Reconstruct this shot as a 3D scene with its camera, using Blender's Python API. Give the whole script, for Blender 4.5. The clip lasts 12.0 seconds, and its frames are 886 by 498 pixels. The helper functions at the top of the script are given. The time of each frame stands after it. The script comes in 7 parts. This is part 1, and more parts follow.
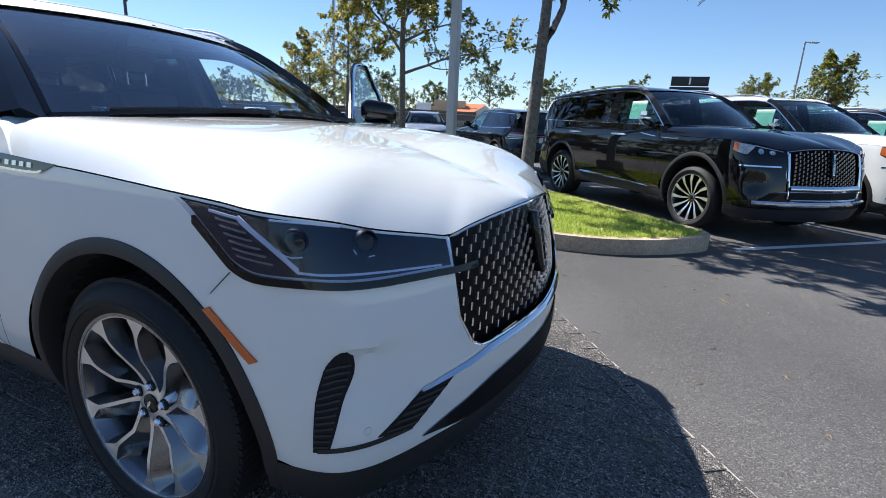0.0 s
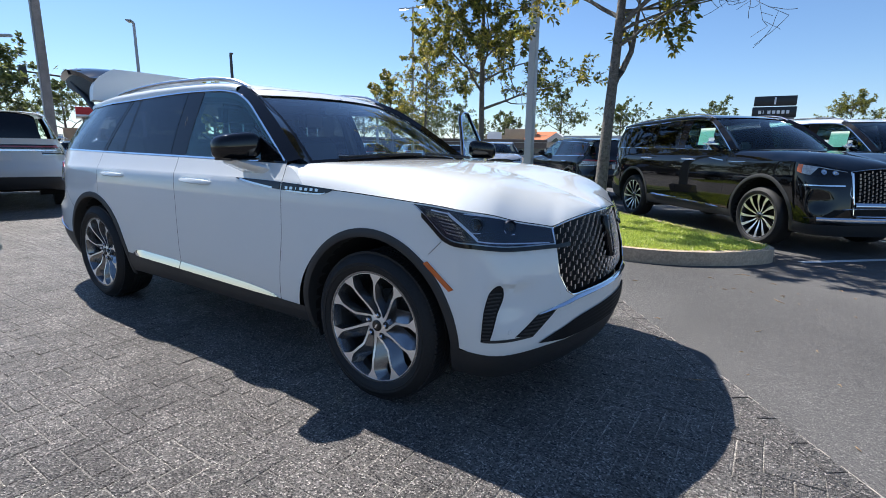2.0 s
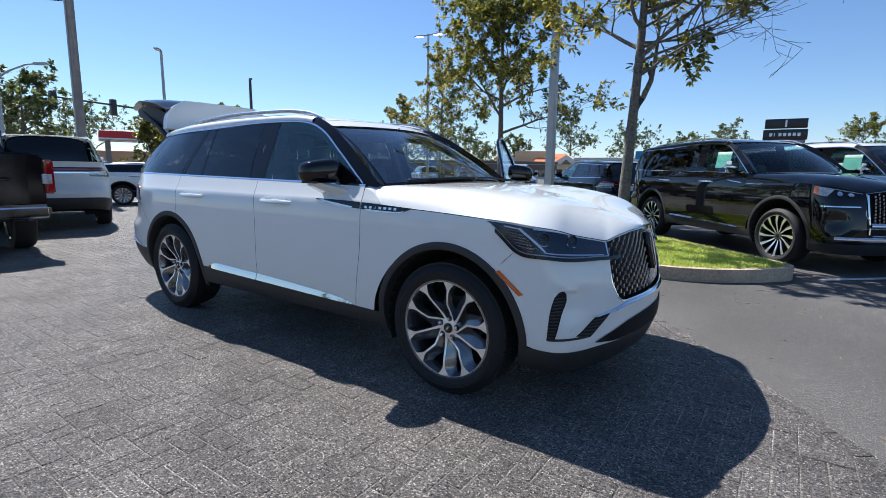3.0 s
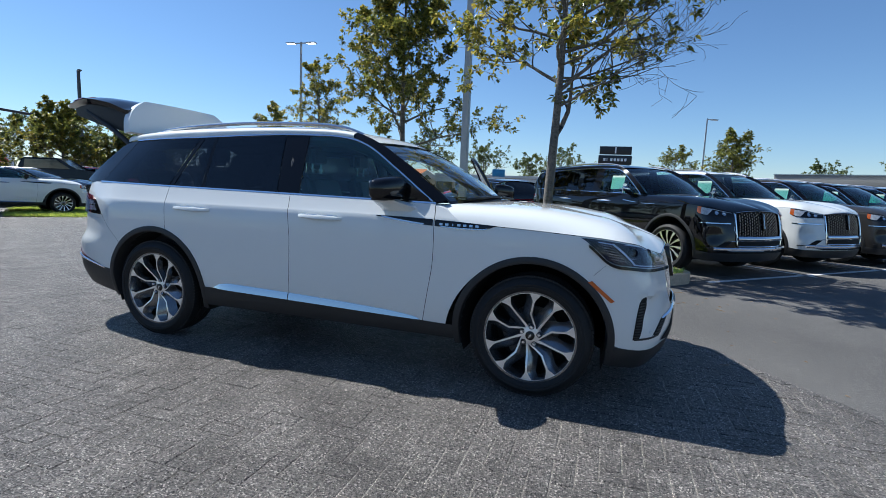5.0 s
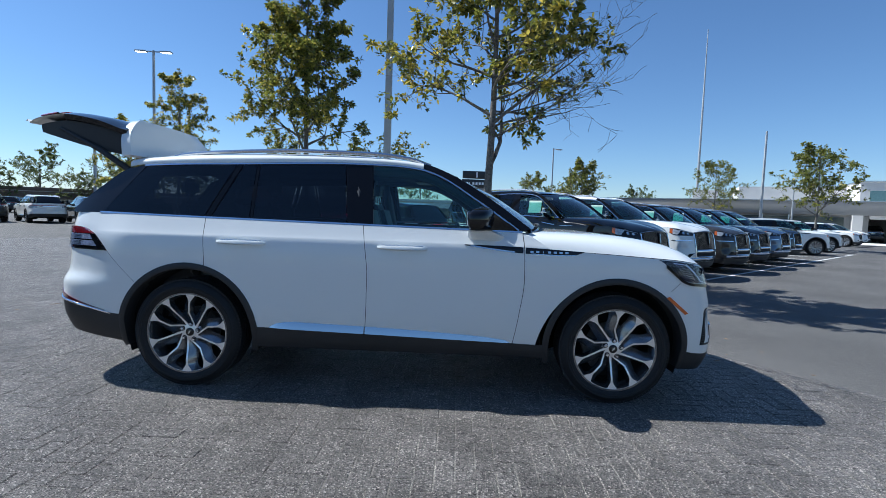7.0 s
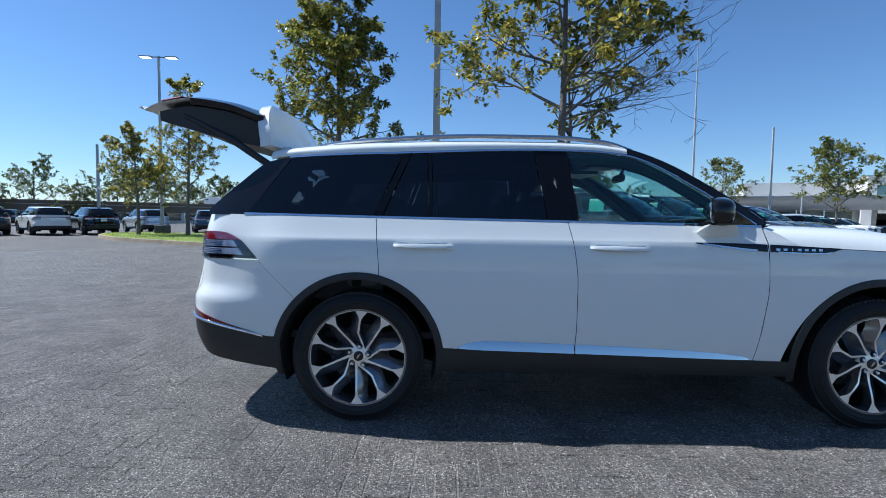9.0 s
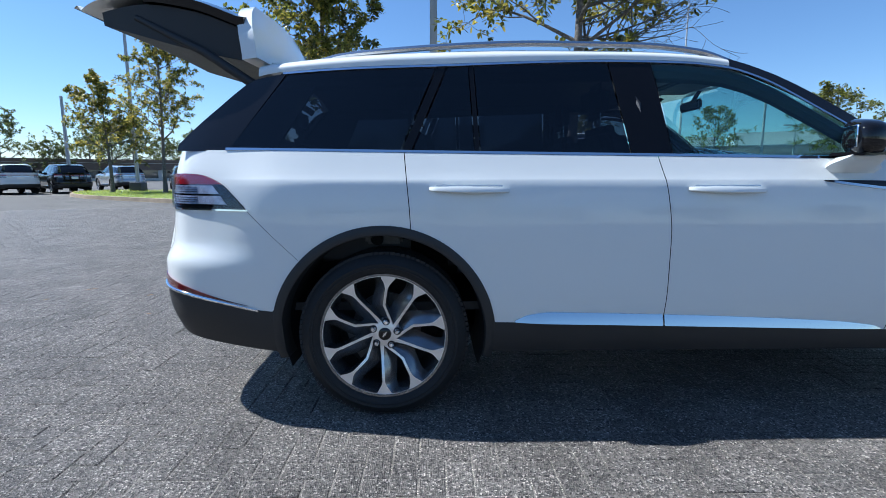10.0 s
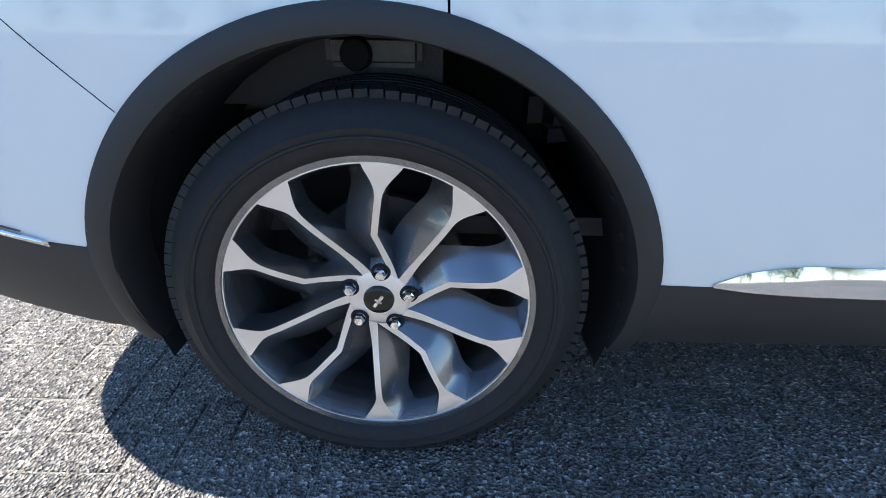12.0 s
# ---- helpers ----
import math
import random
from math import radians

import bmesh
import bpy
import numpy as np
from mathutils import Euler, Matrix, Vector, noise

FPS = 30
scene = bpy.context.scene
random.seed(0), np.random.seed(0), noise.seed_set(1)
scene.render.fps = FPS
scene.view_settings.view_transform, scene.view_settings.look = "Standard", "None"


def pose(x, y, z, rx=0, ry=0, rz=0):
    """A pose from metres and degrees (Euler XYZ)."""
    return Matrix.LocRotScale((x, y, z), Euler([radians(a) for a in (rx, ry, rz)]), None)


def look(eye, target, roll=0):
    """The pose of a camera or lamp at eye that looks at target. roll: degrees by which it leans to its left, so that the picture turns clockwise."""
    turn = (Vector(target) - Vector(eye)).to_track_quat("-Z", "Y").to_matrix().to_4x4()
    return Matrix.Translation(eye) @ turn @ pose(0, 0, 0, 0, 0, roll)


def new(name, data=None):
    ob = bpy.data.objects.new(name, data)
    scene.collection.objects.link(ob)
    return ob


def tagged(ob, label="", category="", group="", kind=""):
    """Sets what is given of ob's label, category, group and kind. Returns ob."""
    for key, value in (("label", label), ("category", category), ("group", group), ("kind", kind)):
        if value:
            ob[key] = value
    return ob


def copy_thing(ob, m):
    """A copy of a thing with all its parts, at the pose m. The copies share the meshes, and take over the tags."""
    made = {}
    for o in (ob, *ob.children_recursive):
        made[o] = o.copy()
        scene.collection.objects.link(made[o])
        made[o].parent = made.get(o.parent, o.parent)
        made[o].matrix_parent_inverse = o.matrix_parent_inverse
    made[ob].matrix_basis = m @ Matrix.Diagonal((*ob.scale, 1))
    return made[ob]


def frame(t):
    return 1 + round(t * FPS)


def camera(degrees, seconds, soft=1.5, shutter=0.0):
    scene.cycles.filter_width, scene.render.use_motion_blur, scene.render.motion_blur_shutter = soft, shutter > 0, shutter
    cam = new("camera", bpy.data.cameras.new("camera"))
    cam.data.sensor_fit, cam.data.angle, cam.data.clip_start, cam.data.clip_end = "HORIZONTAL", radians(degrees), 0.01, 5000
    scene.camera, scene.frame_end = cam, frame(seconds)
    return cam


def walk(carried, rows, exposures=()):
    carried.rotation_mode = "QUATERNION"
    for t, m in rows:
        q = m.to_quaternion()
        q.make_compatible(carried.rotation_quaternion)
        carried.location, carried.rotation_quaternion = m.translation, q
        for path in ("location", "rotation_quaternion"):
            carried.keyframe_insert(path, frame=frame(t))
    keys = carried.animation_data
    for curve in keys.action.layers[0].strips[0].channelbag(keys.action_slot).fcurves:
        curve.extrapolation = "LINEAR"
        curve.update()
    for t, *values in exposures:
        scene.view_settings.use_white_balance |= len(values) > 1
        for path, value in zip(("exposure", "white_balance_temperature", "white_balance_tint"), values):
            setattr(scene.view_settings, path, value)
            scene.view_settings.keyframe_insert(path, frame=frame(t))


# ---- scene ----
cam = camera(84.3, 12.0, soft=0.45)
PATH = [
    (0, (2.808, -1.735, 1.222), (1.986, 0.017, 0.72), 2.6),
    (0.5, (2.841, -2.013, 1.239), (1.997, -0.258, 0.784), 1.9),
    (1, (2.898, -2.308, 1.265), (1.984, -0.583, 0.832), 1.4),
    (1.5, (3.032, -2.521, 1.272), (2.034, -0.839, 0.851), 0.8),
    (2, (3.095, -2.724, 1.269), (2.01, -1.092, 0.869), 0.8),
    (2.5, (3.113, -3.013, 1.283), (1.988, -1.403, 0.904), 0.8),
    (3, (3.033, -3.196, 1.282), (1.908, -1.574, 0.966), 0.8),
    (3.2, (2.941, -3.255, 1.28), (1.886, -1.585, 0.971), 1.4),
    (4.8, (2.066, -3.892, 1.24), (1.385, -2.027, 1.003), 2.5),
    (5, (1.9, -3.958, 1.287), (1.284, -2.071, 1.038), 2.3),
    (5.5, (1.55, -4.146, 1.287), (1.067, -2.218, 1.06), 1.6),
    (6, (1.195, -4.311, 1.288), (0.852, -2.35, 1.096), 1.8),
    (6.5, (0.768, -4.344, 1.29), (0.582, -2.358, 1.142), 1.9),
    (6.7, (0.616, -4.366, 1.29), (0.49, -2.376, 1.144), 1.9),
    (8.5, (-0.775, -4.14, 1.241), (-0.673, -2.145, 1.15), 2.37),
    (9, (-0.983, -3.803, 1.206), (-1.007, -1.807, 1.083), 0.7),
    (9.5, (-1.164, -3.476, 1.165), (-1.181, -1.483, 0.997), -0.8),
    (10, (-1.283, -3.115, 1.116), (-1.248, -1.139, 0.811), 0.0),
    (10.5, (-1.327, -2.657, 1.072), (-1.281, -0.714, 0.599), 0.6),
    (11, (-1.418, -2.279, 1.013), (-1.368, -0.366, 0.432), 1.4),
    (11.5, (-1.415, -1.927, 0.963), (-1.380, -0.085, 0.208), 1.4),
    (12, (-1.380, -1.718, 0.895), (-1.408, 0.045, -0.013), 0.7),
]
walk(cam, [(t, look(eye, target, roll)) for t, eye, target, roll in PATH],
     [(0.0, 0.94, 5750, 11), (1.5, 0.94, 5750, 11), (3.0, 0.86, 5700, 11), (5.5, 0.66, 5450, 7), (9.5, 0.68, 5200, 7), (10.5, 1.29, 5350, 8), (11.5, 1.62, 5450, 8), (12.0, 2.12, 5800, 8)])

# ---- place ----
# ---- world and sun ----
SUN_AZ, SUN_EL = radians(164.0), radians(50.5)   # direction towards the sun, in the plan from +x
world = bpy.data.worlds.new("sky")
scene.world = world
world.use_nodes = True
wn = world.node_tree.nodes
sky = wn.new("ShaderNodeTexSky")
sky.sky_type, sky.sun_disc = "NISHITA", False
sky.sun_elevation = SUN_EL
sky.sun_rotation = radians(90) - SUN_AZ
sky.air_density, sky.dust_density, sky.ozone_density = 1.0, 0.06, 4.0
wn["Background"].inputs["Strength"].default_value = 0.069
world.node_tree.links.new(sky.outputs[0], wn["Background"].inputs["Color"])
sun = new("sun", bpy.data.lights.new("sun", "SUN"))
sun.data.energy, sun.data.angle, sun.data.color = 5.0, radians(0.53), (1.0, 0.905, 0.77)
sun_dir = Vector((math.cos(SUN_AZ) * math.cos(SUN_EL), math.sin(SUN_AZ) * math.cos(SUN_EL), math.sin(SUN_EL)))
sun.matrix_world = look(sun_dir * 60, (0, 0, 0))


# ---- materials ----
def material(name, base, rough=0.5, metal=0.0, vary=0.12, scale=6.0, fine=60.0, bump=0.0, coat=0.0, spec=0.5, per_object=0.0,
             tint=None, bump_scale=None, rough_vary=0.1):
    m = bpy.data.materials.new(name)
    m.use_nodes = True
    nt = m.node_tree
    n, ln = nt.nodes, nt.links
    b = n["Principled BSDF"]
    b.inputs["Metallic"].default_value = metal
    b.inputs["Specular IOR Level"].default_value = spec
    b.inputs["Coat Weight"].default_value = coat
    b.inputs["Coat Roughness"].default_value = 0.012
    tc = n.new("ShaderNodeTexCoord")
    n1, n2 = n.new("ShaderNodeTexNoise"), n.new("ShaderNodeTexNoise")
    n1.inputs["Scale"].default_value, n1.inputs["Detail"].default_value = scale, 5
    n2.inputs["Scale"].default_value, n2.inputs["Detail"].default_value = fine, 3
    for k in (n1, n2):
        ln.new(tc.outputs["Object"], k.inputs["Vector"])
    add = n.new("ShaderNodeMath")
    add.operation = "ADD"
    ln.new(n1.outputs["Fac"], add.inputs[0])
    ln.new(n2.outputs["Fac"], add.inputs[1])
    last = add.outputs[0]
    if per_object:
        oi = n.new("ShaderNodeObjectInfo")
        mul = n.new("ShaderNodeMath")
        mul.operation, mul.inputs[1].default_value = "MULTIPLY_ADD", per_object
        ln.new(oi.outputs["Random"], mul.inputs[0])
        ln.new(last, mul.inputs[2])
        last = mul.outputs[0]
    ramp = n.new("ShaderNodeMapRange")
    ramp.inputs["From Min"].default_value, ramp.inputs["From Max"].default_value = 0.6, 1.4 + per_object
    ln.new(last, ramp.inputs["Value"])
    mix = n.new("ShaderNodeMix")
    mix.data_type = "RGBA"
    lo = [c * (1 - vary) for c in base]
    hi = [min(1, c * (1 + vary)) for c in (tint or base)]
    mix.inputs[6].default_value, mix.inputs[7].default_value = (*lo, 1), (*hi, 1)
    ln.new(ramp.outputs[0], mix.inputs[0])
    ln.new(mix.outputs[2], b.inputs["Base Color"])
    rr = n.new("ShaderNodeMapRange")
    rr.inputs["To Min"].default_value = max(0.01, rough * (1 - rough_vary))
    rr.inputs["To Max"].default_value = min(1, rough * (1 + rough_vary))
    ln.new(n1.outputs["Fac"], rr.inputs["Value"])
    ln.new(rr.outputs[0], b.inputs["Roughness"])
    if bump:
        bp = n.new("ShaderNodeBump")
        bp.inputs["Strength"].default_value = 1.0
        bp.inputs["Distance"].default_value = bump
        if bump_scale:
            n3 = n.new("ShaderNodeTexNoise")
            n3.inputs["Scale"].default_value, n3.inputs["Detail"].default_value = bump_scale, 4
            ln.new(tc.outputs["Object"], n3.inputs["Vector"])
            ln.new(n3.outputs["Fac"], bp.inputs["Height"])
        else:
            ln.new(n2.outputs["Fac"], bp.inputs["Height"])
        ln.new(bp.outputs[0], b.inputs["Normal"])
    return m


def glass(name, tint, f0=0.04, rough=0.0):
    """A thin pane: tinted see-through with a clear reflection that grows at grazing angles."""
    m = bpy.data.materials.new(name)
    m.use_nodes = True
    nt = m.node_tree
    n, ln = nt.nodes, nt.links
    n.remove(n["Principled BSDF"])
    tr, gl, mx, lw, pw, ma = (n.new(k) for k in ("ShaderNodeBsdfTransparent", "ShaderNodeBsdfGlossy", "ShaderNodeMixShader", "ShaderNodeLayerWeight", "ShaderNodeMath", "ShaderNodeMath"))
    tr.inputs["Color"].default_value = (*tint, 1)
    gl.inputs["Roughness"].default_value = rough
    gl.inputs["Color"].default_value = (1, 1, 1, 1)
    lw.inputs["Blend"].default_value = 0.5
    pw.operation, pw.inputs[1].default_value = "POWER", 5.0
    ma.operation, ma.inputs[1].default_value, ma.inputs[2].default_value = "MULTIPLY_ADD", 1 - f0, f0
    ln.new(lw.outputs["Facing"], pw.inputs[0])
    ln.new(pw.outputs[0], ma.inputs[0])
    ln.new(ma.outputs[0], mx.inputs[0])
    ln.new(tr.outputs[0], mx.inputs[1])
    ln.new(gl.outputs[0], mx.inputs[2])
    ln.new(mx.outputs[0], n["Material Output"].inputs["Surface"])
    return m


def leaf_material(name, a, b_col):
    m = material(name, a, rough=0.38, vary=0.25, scale=3.0, fine=25, tint=b_col, spec=0.5)
    nt = m.node_tree
    n, ln = nt.nodes, nt.links
    bs, out = n["Principled BSDF"], n["Material Output"]
    geo = n.new("ShaderNodeNewGeometry")
    mix = next(k for k in n if k.bl_idname == "ShaderNodeMix")
    ln.new(geo.outputs["Random Per Island"], mix.inputs[0])
    tl, mx = n.new("ShaderNodeBsdfTranslucent"), n.new("ShaderNodeMixShader")
    mx.inputs[0].default_value = 0.45
    ln.new(mix.outputs[2], tl.inputs["Color"])
    ln.new(bs.outputs[0], mx.inputs[1])
    ln.new(tl.outputs[0], mx.inputs[2])
    ln.new(mx.outputs[0], out.inputs["Surface"])
    return m


def stone(name, dark, light, scale, rough=0.85, bump=0.003, per_object=0.0, blotch=0.35, blotch_scale=1.3, white=0.04, spec=0.35):
    """Aggregate of dark and pale grains, with broad stains."""
    m = bpy.data.materials.new(name)
    m.use_nodes = True
    n, ln = m.node_tree.nodes, m.node_tree.links
    b = n["Principled BSDF"]
    b.inputs["Roughness"].default_value = rough
    b.inputs["Specular IOR Level"].default_value = spec
    geo = n.new("ShaderNodeNewGeometry")
    vor, big, ramp = n.new("ShaderNodeTexVoronoi"), n.new("ShaderNodeTexNoise"), n.new("ShaderNodeValToRGB")
    vor.inputs["Scale"].default_value, big.inputs["Scale"].default_value, big.inputs["Detail"].default_value = scale, blotch_scale, 6
    for k in (vor, big):
        ln.new(geo.outputs["Position"], k.inputs["Vector"])
    sep = n.new("ShaderNodeSeparateColor")
    ln.new(vor.outputs["Color"], sep.inputs[0])
    ln.new(sep.outputs[0], ramp.inputs[0])
    e = ramp.color_ramp.elements
    e[0].position, e[0].color = 0.0, (*dark, 1)
    e[1].position, e[1].color = 0.90, (*light, 1)
    w = ramp.color_ramp.elements.new(1 - white)
    w.color = (*[min(1, c * 2.1) for c in light], 1)
    mr = n.new("ShaderNodeMapRange")
    mr.inputs["From Min"].default_value, mr.inputs["From Max"].default_value = 0.3, 0.7
    mr.inputs["To Min"].default_value, mr.inputs["To Max"].default_value = 1 - blotch, 1 + blotch
    ln.new(big.outputs["Fac"], mr.inputs["Value"])
    last = mr.outputs[0]
    if per_object:
        rnd = n.new("ShaderNodeMath")
        rnd.operation, rnd.inputs[1].default_value, rnd.inputs[2].default_value = "MULTIPLY_ADD", per_object, 1 - per_object / 2
        ln.new(geo.outputs["Random Per Island"], rnd.inputs[0])
        mu = n.new("ShaderNodeMath")
        mu.operation = "MULTIPLY"
        ln.new(last, mu.inputs[0])
        ln.new(rnd.outputs[0], mu.inputs[1])
        last = mu.outputs[0]
    mul = n.new("ShaderNodeVectorMath")
    mul.operation = "SCALE"
    ln.new(ramp.outputs[0], mul.inputs[0])
    ln.new(last, mul.inputs["Scale"])
    ln.new(mul.outputs[0], b.inputs["Base Color"])
    bp = n.new("ShaderNodeBump")
    bp.inputs["Strength"].default_value, bp.inputs["Distance"].default_value = 1.0, bump
    ln.new(vor.outputs["Distance"], bp.inputs["Height"])
    ln.new(bp.outputs[0], b.inputs["Normal"])
    return m


def lamp_material(name, colour, strength):
    m = material(name, colour, rough=0.3)
    b = m.node_tree.nodes["Principled BSDF"]
    b.inputs["Emission Color"].default_value = (*colour, 1)
    b.inputs["Emission Strength"].default_value = strength
    return m


WHITE = material("white_paint", (0.715, 0.73, 0.712), rough=0.5, vary=0.012, scale=3, fine=400, coat=1.0, spec=0.2)
BLACKP = material("black_paint", (0.003, 0.003, 0.0035), rough=0.03, vary=0.2, fine=300, spec=0.55)
BLACKT = material("black_truck_paint", (0.004, 0.004, 0.0045), rough=0.16, vary=0.15, fine=300, spec=0.4)
GREYP = material("grey_brown_paint", (0.030, 0.029, 0.028), rough=0.08, vary=0.1, fine=400, spec=0.5)
DARKP = material("dark_blue_paint", (0.006, 0.008, 0.014), rough=0.05, vary=0.1, fine=400, spec=0.5)
BLUEP = material("steel_blue_paint", (0.05, 0.085, 0.15), rough=0.22, vary=0.1, fine=400, coat=1.0, metal=0.3)
SILVERP = material("silver_paint", (0.50, 0.51, 0.52), rough=0.25, vary=0.05, fine=400, coat=1.0, metal=0.6)
REDP = material("red_paint", (0.40, 0.015, 0.015), rough=0.25, vary=0.1, fine=400, coat=1.0)
GLOSSB = material("gloss_black_trim", (0.005, 0.005, 0.006), rough=0.05, vary=0.1, spec=0.45)
PILLAR = material("black_pillar_film", (0.004, 0.004, 0.005), rough=0.06, vary=0.1, spec=0.3)
CLAD = material("black_plastic_cladding", (0.019, 0.0192, 0.020), rough=0.55, vary=0.15, fine=500, bump=0.0004)
DARK = material("dark_liner", (0.008, 0.008, 0.008), rough=0.9)
CHROME = material("chrome", (0.82, 0.83, 0.85), rough=0.05, metal=1.0, vary=0.02)
CHROMED = material("dark_chrome", (0.55, 0.57, 0.60), rough=0.04, metal=1.0, vary=0.02)
BRIGHT = material("bright_grille_metal", (0.85, 0.85, 0.86), rough=0.22, metal=1.0, vary=0.02)
SATIN = material("satin_metal", (0.60, 0.61, 0.63), rough=0.22, metal=1.0, vary=0.04)
MACHINED = material("machined_alloy", (0.80, 0.80, 0.81), rough=0.30, metal=0.9, vary=0.01, fine=80, rough_vary=0.03)
GUNMETAL = material("dark_alloy_paint", (0.20, 0.202, 0.208), rough=0.24, metal=0.85, vary=0.08, fine=300, coat=0.6)
RUBBER = material("tyre_rubber", (0.017, 0.017, 0.0175), spec=0.3, rough=0.65, vary=0.3, scale=5, fine=90, bump=0.0006)
IRON = material("cast_iron", (0.12, 0.115, 0.11), rough=0.5, metal=0.6, vary=0.3)
AMBER = material("amber_reflector", (0.55, 0.11, 0.01), rough=0.25, vary=0.15, fine=150, coat=0.7)
REDLENS = material("red_lens", (0.30, 0.006, 0.01), rough=0.12, vary=0.2, fine=120, coat=1.0)
CLEARLENS = material("clear_lens", (0.45, 0.47, 0.50), rough=0.10, vary=0.5, fine=50, scale=16, coat=1.0)
LAMPDARK = material("lamp_interior", (0.006, 0.009, 0.022), rough=0.45, vary=0.05, spec=0.1)
GRILLEB = material("black_grille_backing", (0.004, 0.004, 0.005), rough=0.45, vary=0.1, spec=0.12)
REFLECTOR = material("dark_red_reflector", (0.11, 0.005, 0.006), rough=0.15, vary=0.2, fine=200, coat=0.8)
LED = material("lamp_light_guide", (0.72, 0.74, 0.78), rough=0.15, vary=0.03, coat=0.5)
LEATHER = material("dark_leather", (0.025, 0.025, 0.028), rough=0.5, vary=0.2, bump=0.0008, fine=200)
PAPER = material("paper_sheet", (0.78, 0.78, 0.74), rough=0.8, vary=0.05)
STICKER = material("green_window_sticker", (0.60, 0.68, 0.60), rough=0.7, vary=0.15, fine=40)
GLASSC = glass("clear_glass", (0.68, 0.86, 0.84), 0.045)
GLASSP = glass("privacy_glass", (0.25, 0.27, 0.31), 0.042)
GLASSW = glass("windscreen_glass", (0.76, 0.88, 0.88), 0.17)
GLASSL = glass("lamp_cover_glass", (0.80, 0.84, 0.93), 0.025)
ASPHALT = stone("asphalt", (0.042, 0.041, 0.040), (0.130, 0.123, 0.115), 240, 0.8, 0.0025, 0, 0.24, 0.5, 0.008)
PAVER = stone("paver_concrete", (0.026, 0.024, 0.023), (0.226, 0.205, 0.184), 148, 0.48, 0.010, 0.26, 0.24, 2.2, 0.05, 0.32)
JOINT = stone("joint_sand", (0.12, 0.112, 0.10), (0.33, 0.305, 0.265), 220, 0.95, 0.003, 0, 0.55, 1.1)
CONCRETE = material("kerb_concrete", (0.42, 0.33, 0.235), rough=0.85, vary=0.4, scale=2.5, fine=40, bump=0.003)
LINE = material("white_road_paint", (0.62, 0.62, 0.60), rough=0.75, vary=0.2, scale=8, fine=60, bump=0.001)
SOIL = material("turf_soil", (0.13, 0.18, 0.04), rough=0.95, vary=0.4, scale=4, fine=50, bump=0.01)
GRASS = leaf_material("grass_blades", (0.30, 0.42, 0.035), (0.62, 0.66, 0.13))
BARK = material("bark", (0.075, 0.065, 0.055), rough=0.9, vary=0.7, scale=22, fine=90, bump=0.012, tint=(0.16, 0.145, 0.125))
LEAF = leaf_material("magnolia_leaf", (0.050, 0.072, 0.016), (0.26, 0.26, 0.045))
LEAFY = leaf_material("yellow_leaf", (0.30, 0.27, 0.04), (0.50, 0.40, 0.07))
LEAFD = leaf_material("oak_leaf", (0.06, 0.095, 0.03), (0.17, 0.19, 0.06))
POLE = material("galvanised_pole", (0.42, 0.43, 0.44), rough=0.5, metal=0.3, vary=0.12, scale=3)
DARKPOLE = material("dark_bronze_metal", (0.05, 0.05, 0.052), rough=0.5, vary=0.2)
WOODPOLE = material("weathered_wood_pole", (0.30, 0.26, 0.23), rough=0.9, vary=0.3, scale=3, fine=30, bump=0.004)
STUCCO = material("tan_stucco", (0.50, 0.38, 0.25), rough=0.9, vary=0.12, scale=2, fine=30)
STUCCOW = material("pale_stucco", (0.62, 0.60, 0.56), rough=0.9, vary=0.08, scale=1.2, fine=30)
STUCCOG = material("grey_wall_panel", (0.25, 0.245, 0.23), rough=0.7, vary=0.06, scale=1)
TILE = material("orange_roof_tile", (0.55, 0.17, 0.06), rough=0.8, vary=0.25, scale=3, fine=20)
REDSIGN = material("red_canopy", (0.55, 0.03, 0.03), rough=0.5, vary=0.08)
WINDOWB = material("dark_window", (0.03, 0.045, 0.05), rough=0.08, vary=0.2, coat=1.0)
# window glass with the sky's reflection put into its base colour as teal
SKYGLASS = material("sky_tinted_window", (0.10, 0.19, 0.20), rough=0.10, vary=0.15, coat=1.0)
ROOFB = material("brown_roof_edge", (0.17, 0.13, 0.10), rough=0.8, vary=0.2, scale=2, fine=20)
BLUESIGN = material("blue_sign_face", (0.04, 0.22, 0.42), rough=0.4, vary=0.05)
SAND = material("pale_joint_sand", (0.42, 0.38, 0.31), rough=0.95, vary=0.35, scale=5, fine=60, bump=0.002)
TWIG = material("dry_twig", (0.30, 0.20, 0.11), rough=0.9, vary=0.4, scale=9)
SIGNB = material("black_sign_face", (0.02, 0.021, 0.023), rough=0.35, vary=0.1)
SIGNW = material("white_letter", (0.85, 0.85, 0.85), rough=0.5, vary=0.02)
FLOOD = lamp_material("lit_floodlight", (1.0, 0.95, 0.85), 3.0)


# ---- mesh helpers ----
def finish(name, me, mat, parent=None, label="", sharp=40, matrix=None):
    me.materials.append(mat)
    me.polygons.foreach_set("use_smooth", [True] * len(me.polygons))
    me.update()
    if sharp:
        me.set_sharp_from_angle(angle=radians(sharp))
    ob = new(name, me)
    if parent is not None:
        ob.parent = parent
    if matrix is not None:
        ob.matrix_local = matrix
    if label:
        ob["label"] = label
    return ob


def part(name, bm, mat, parent=None, label="", sharp=40, matrix=None):
    """One bmesh as one mesh object under a thing or a part."""
    me = bpy.data.meshes.new(name)
    bmesh.ops.recalc_face_normals(bm, faces=bm.faces)
    bm.to_mesh(me)
    bm.free()
    return finish(name, me, mat, parent, label, sharp, matrix)


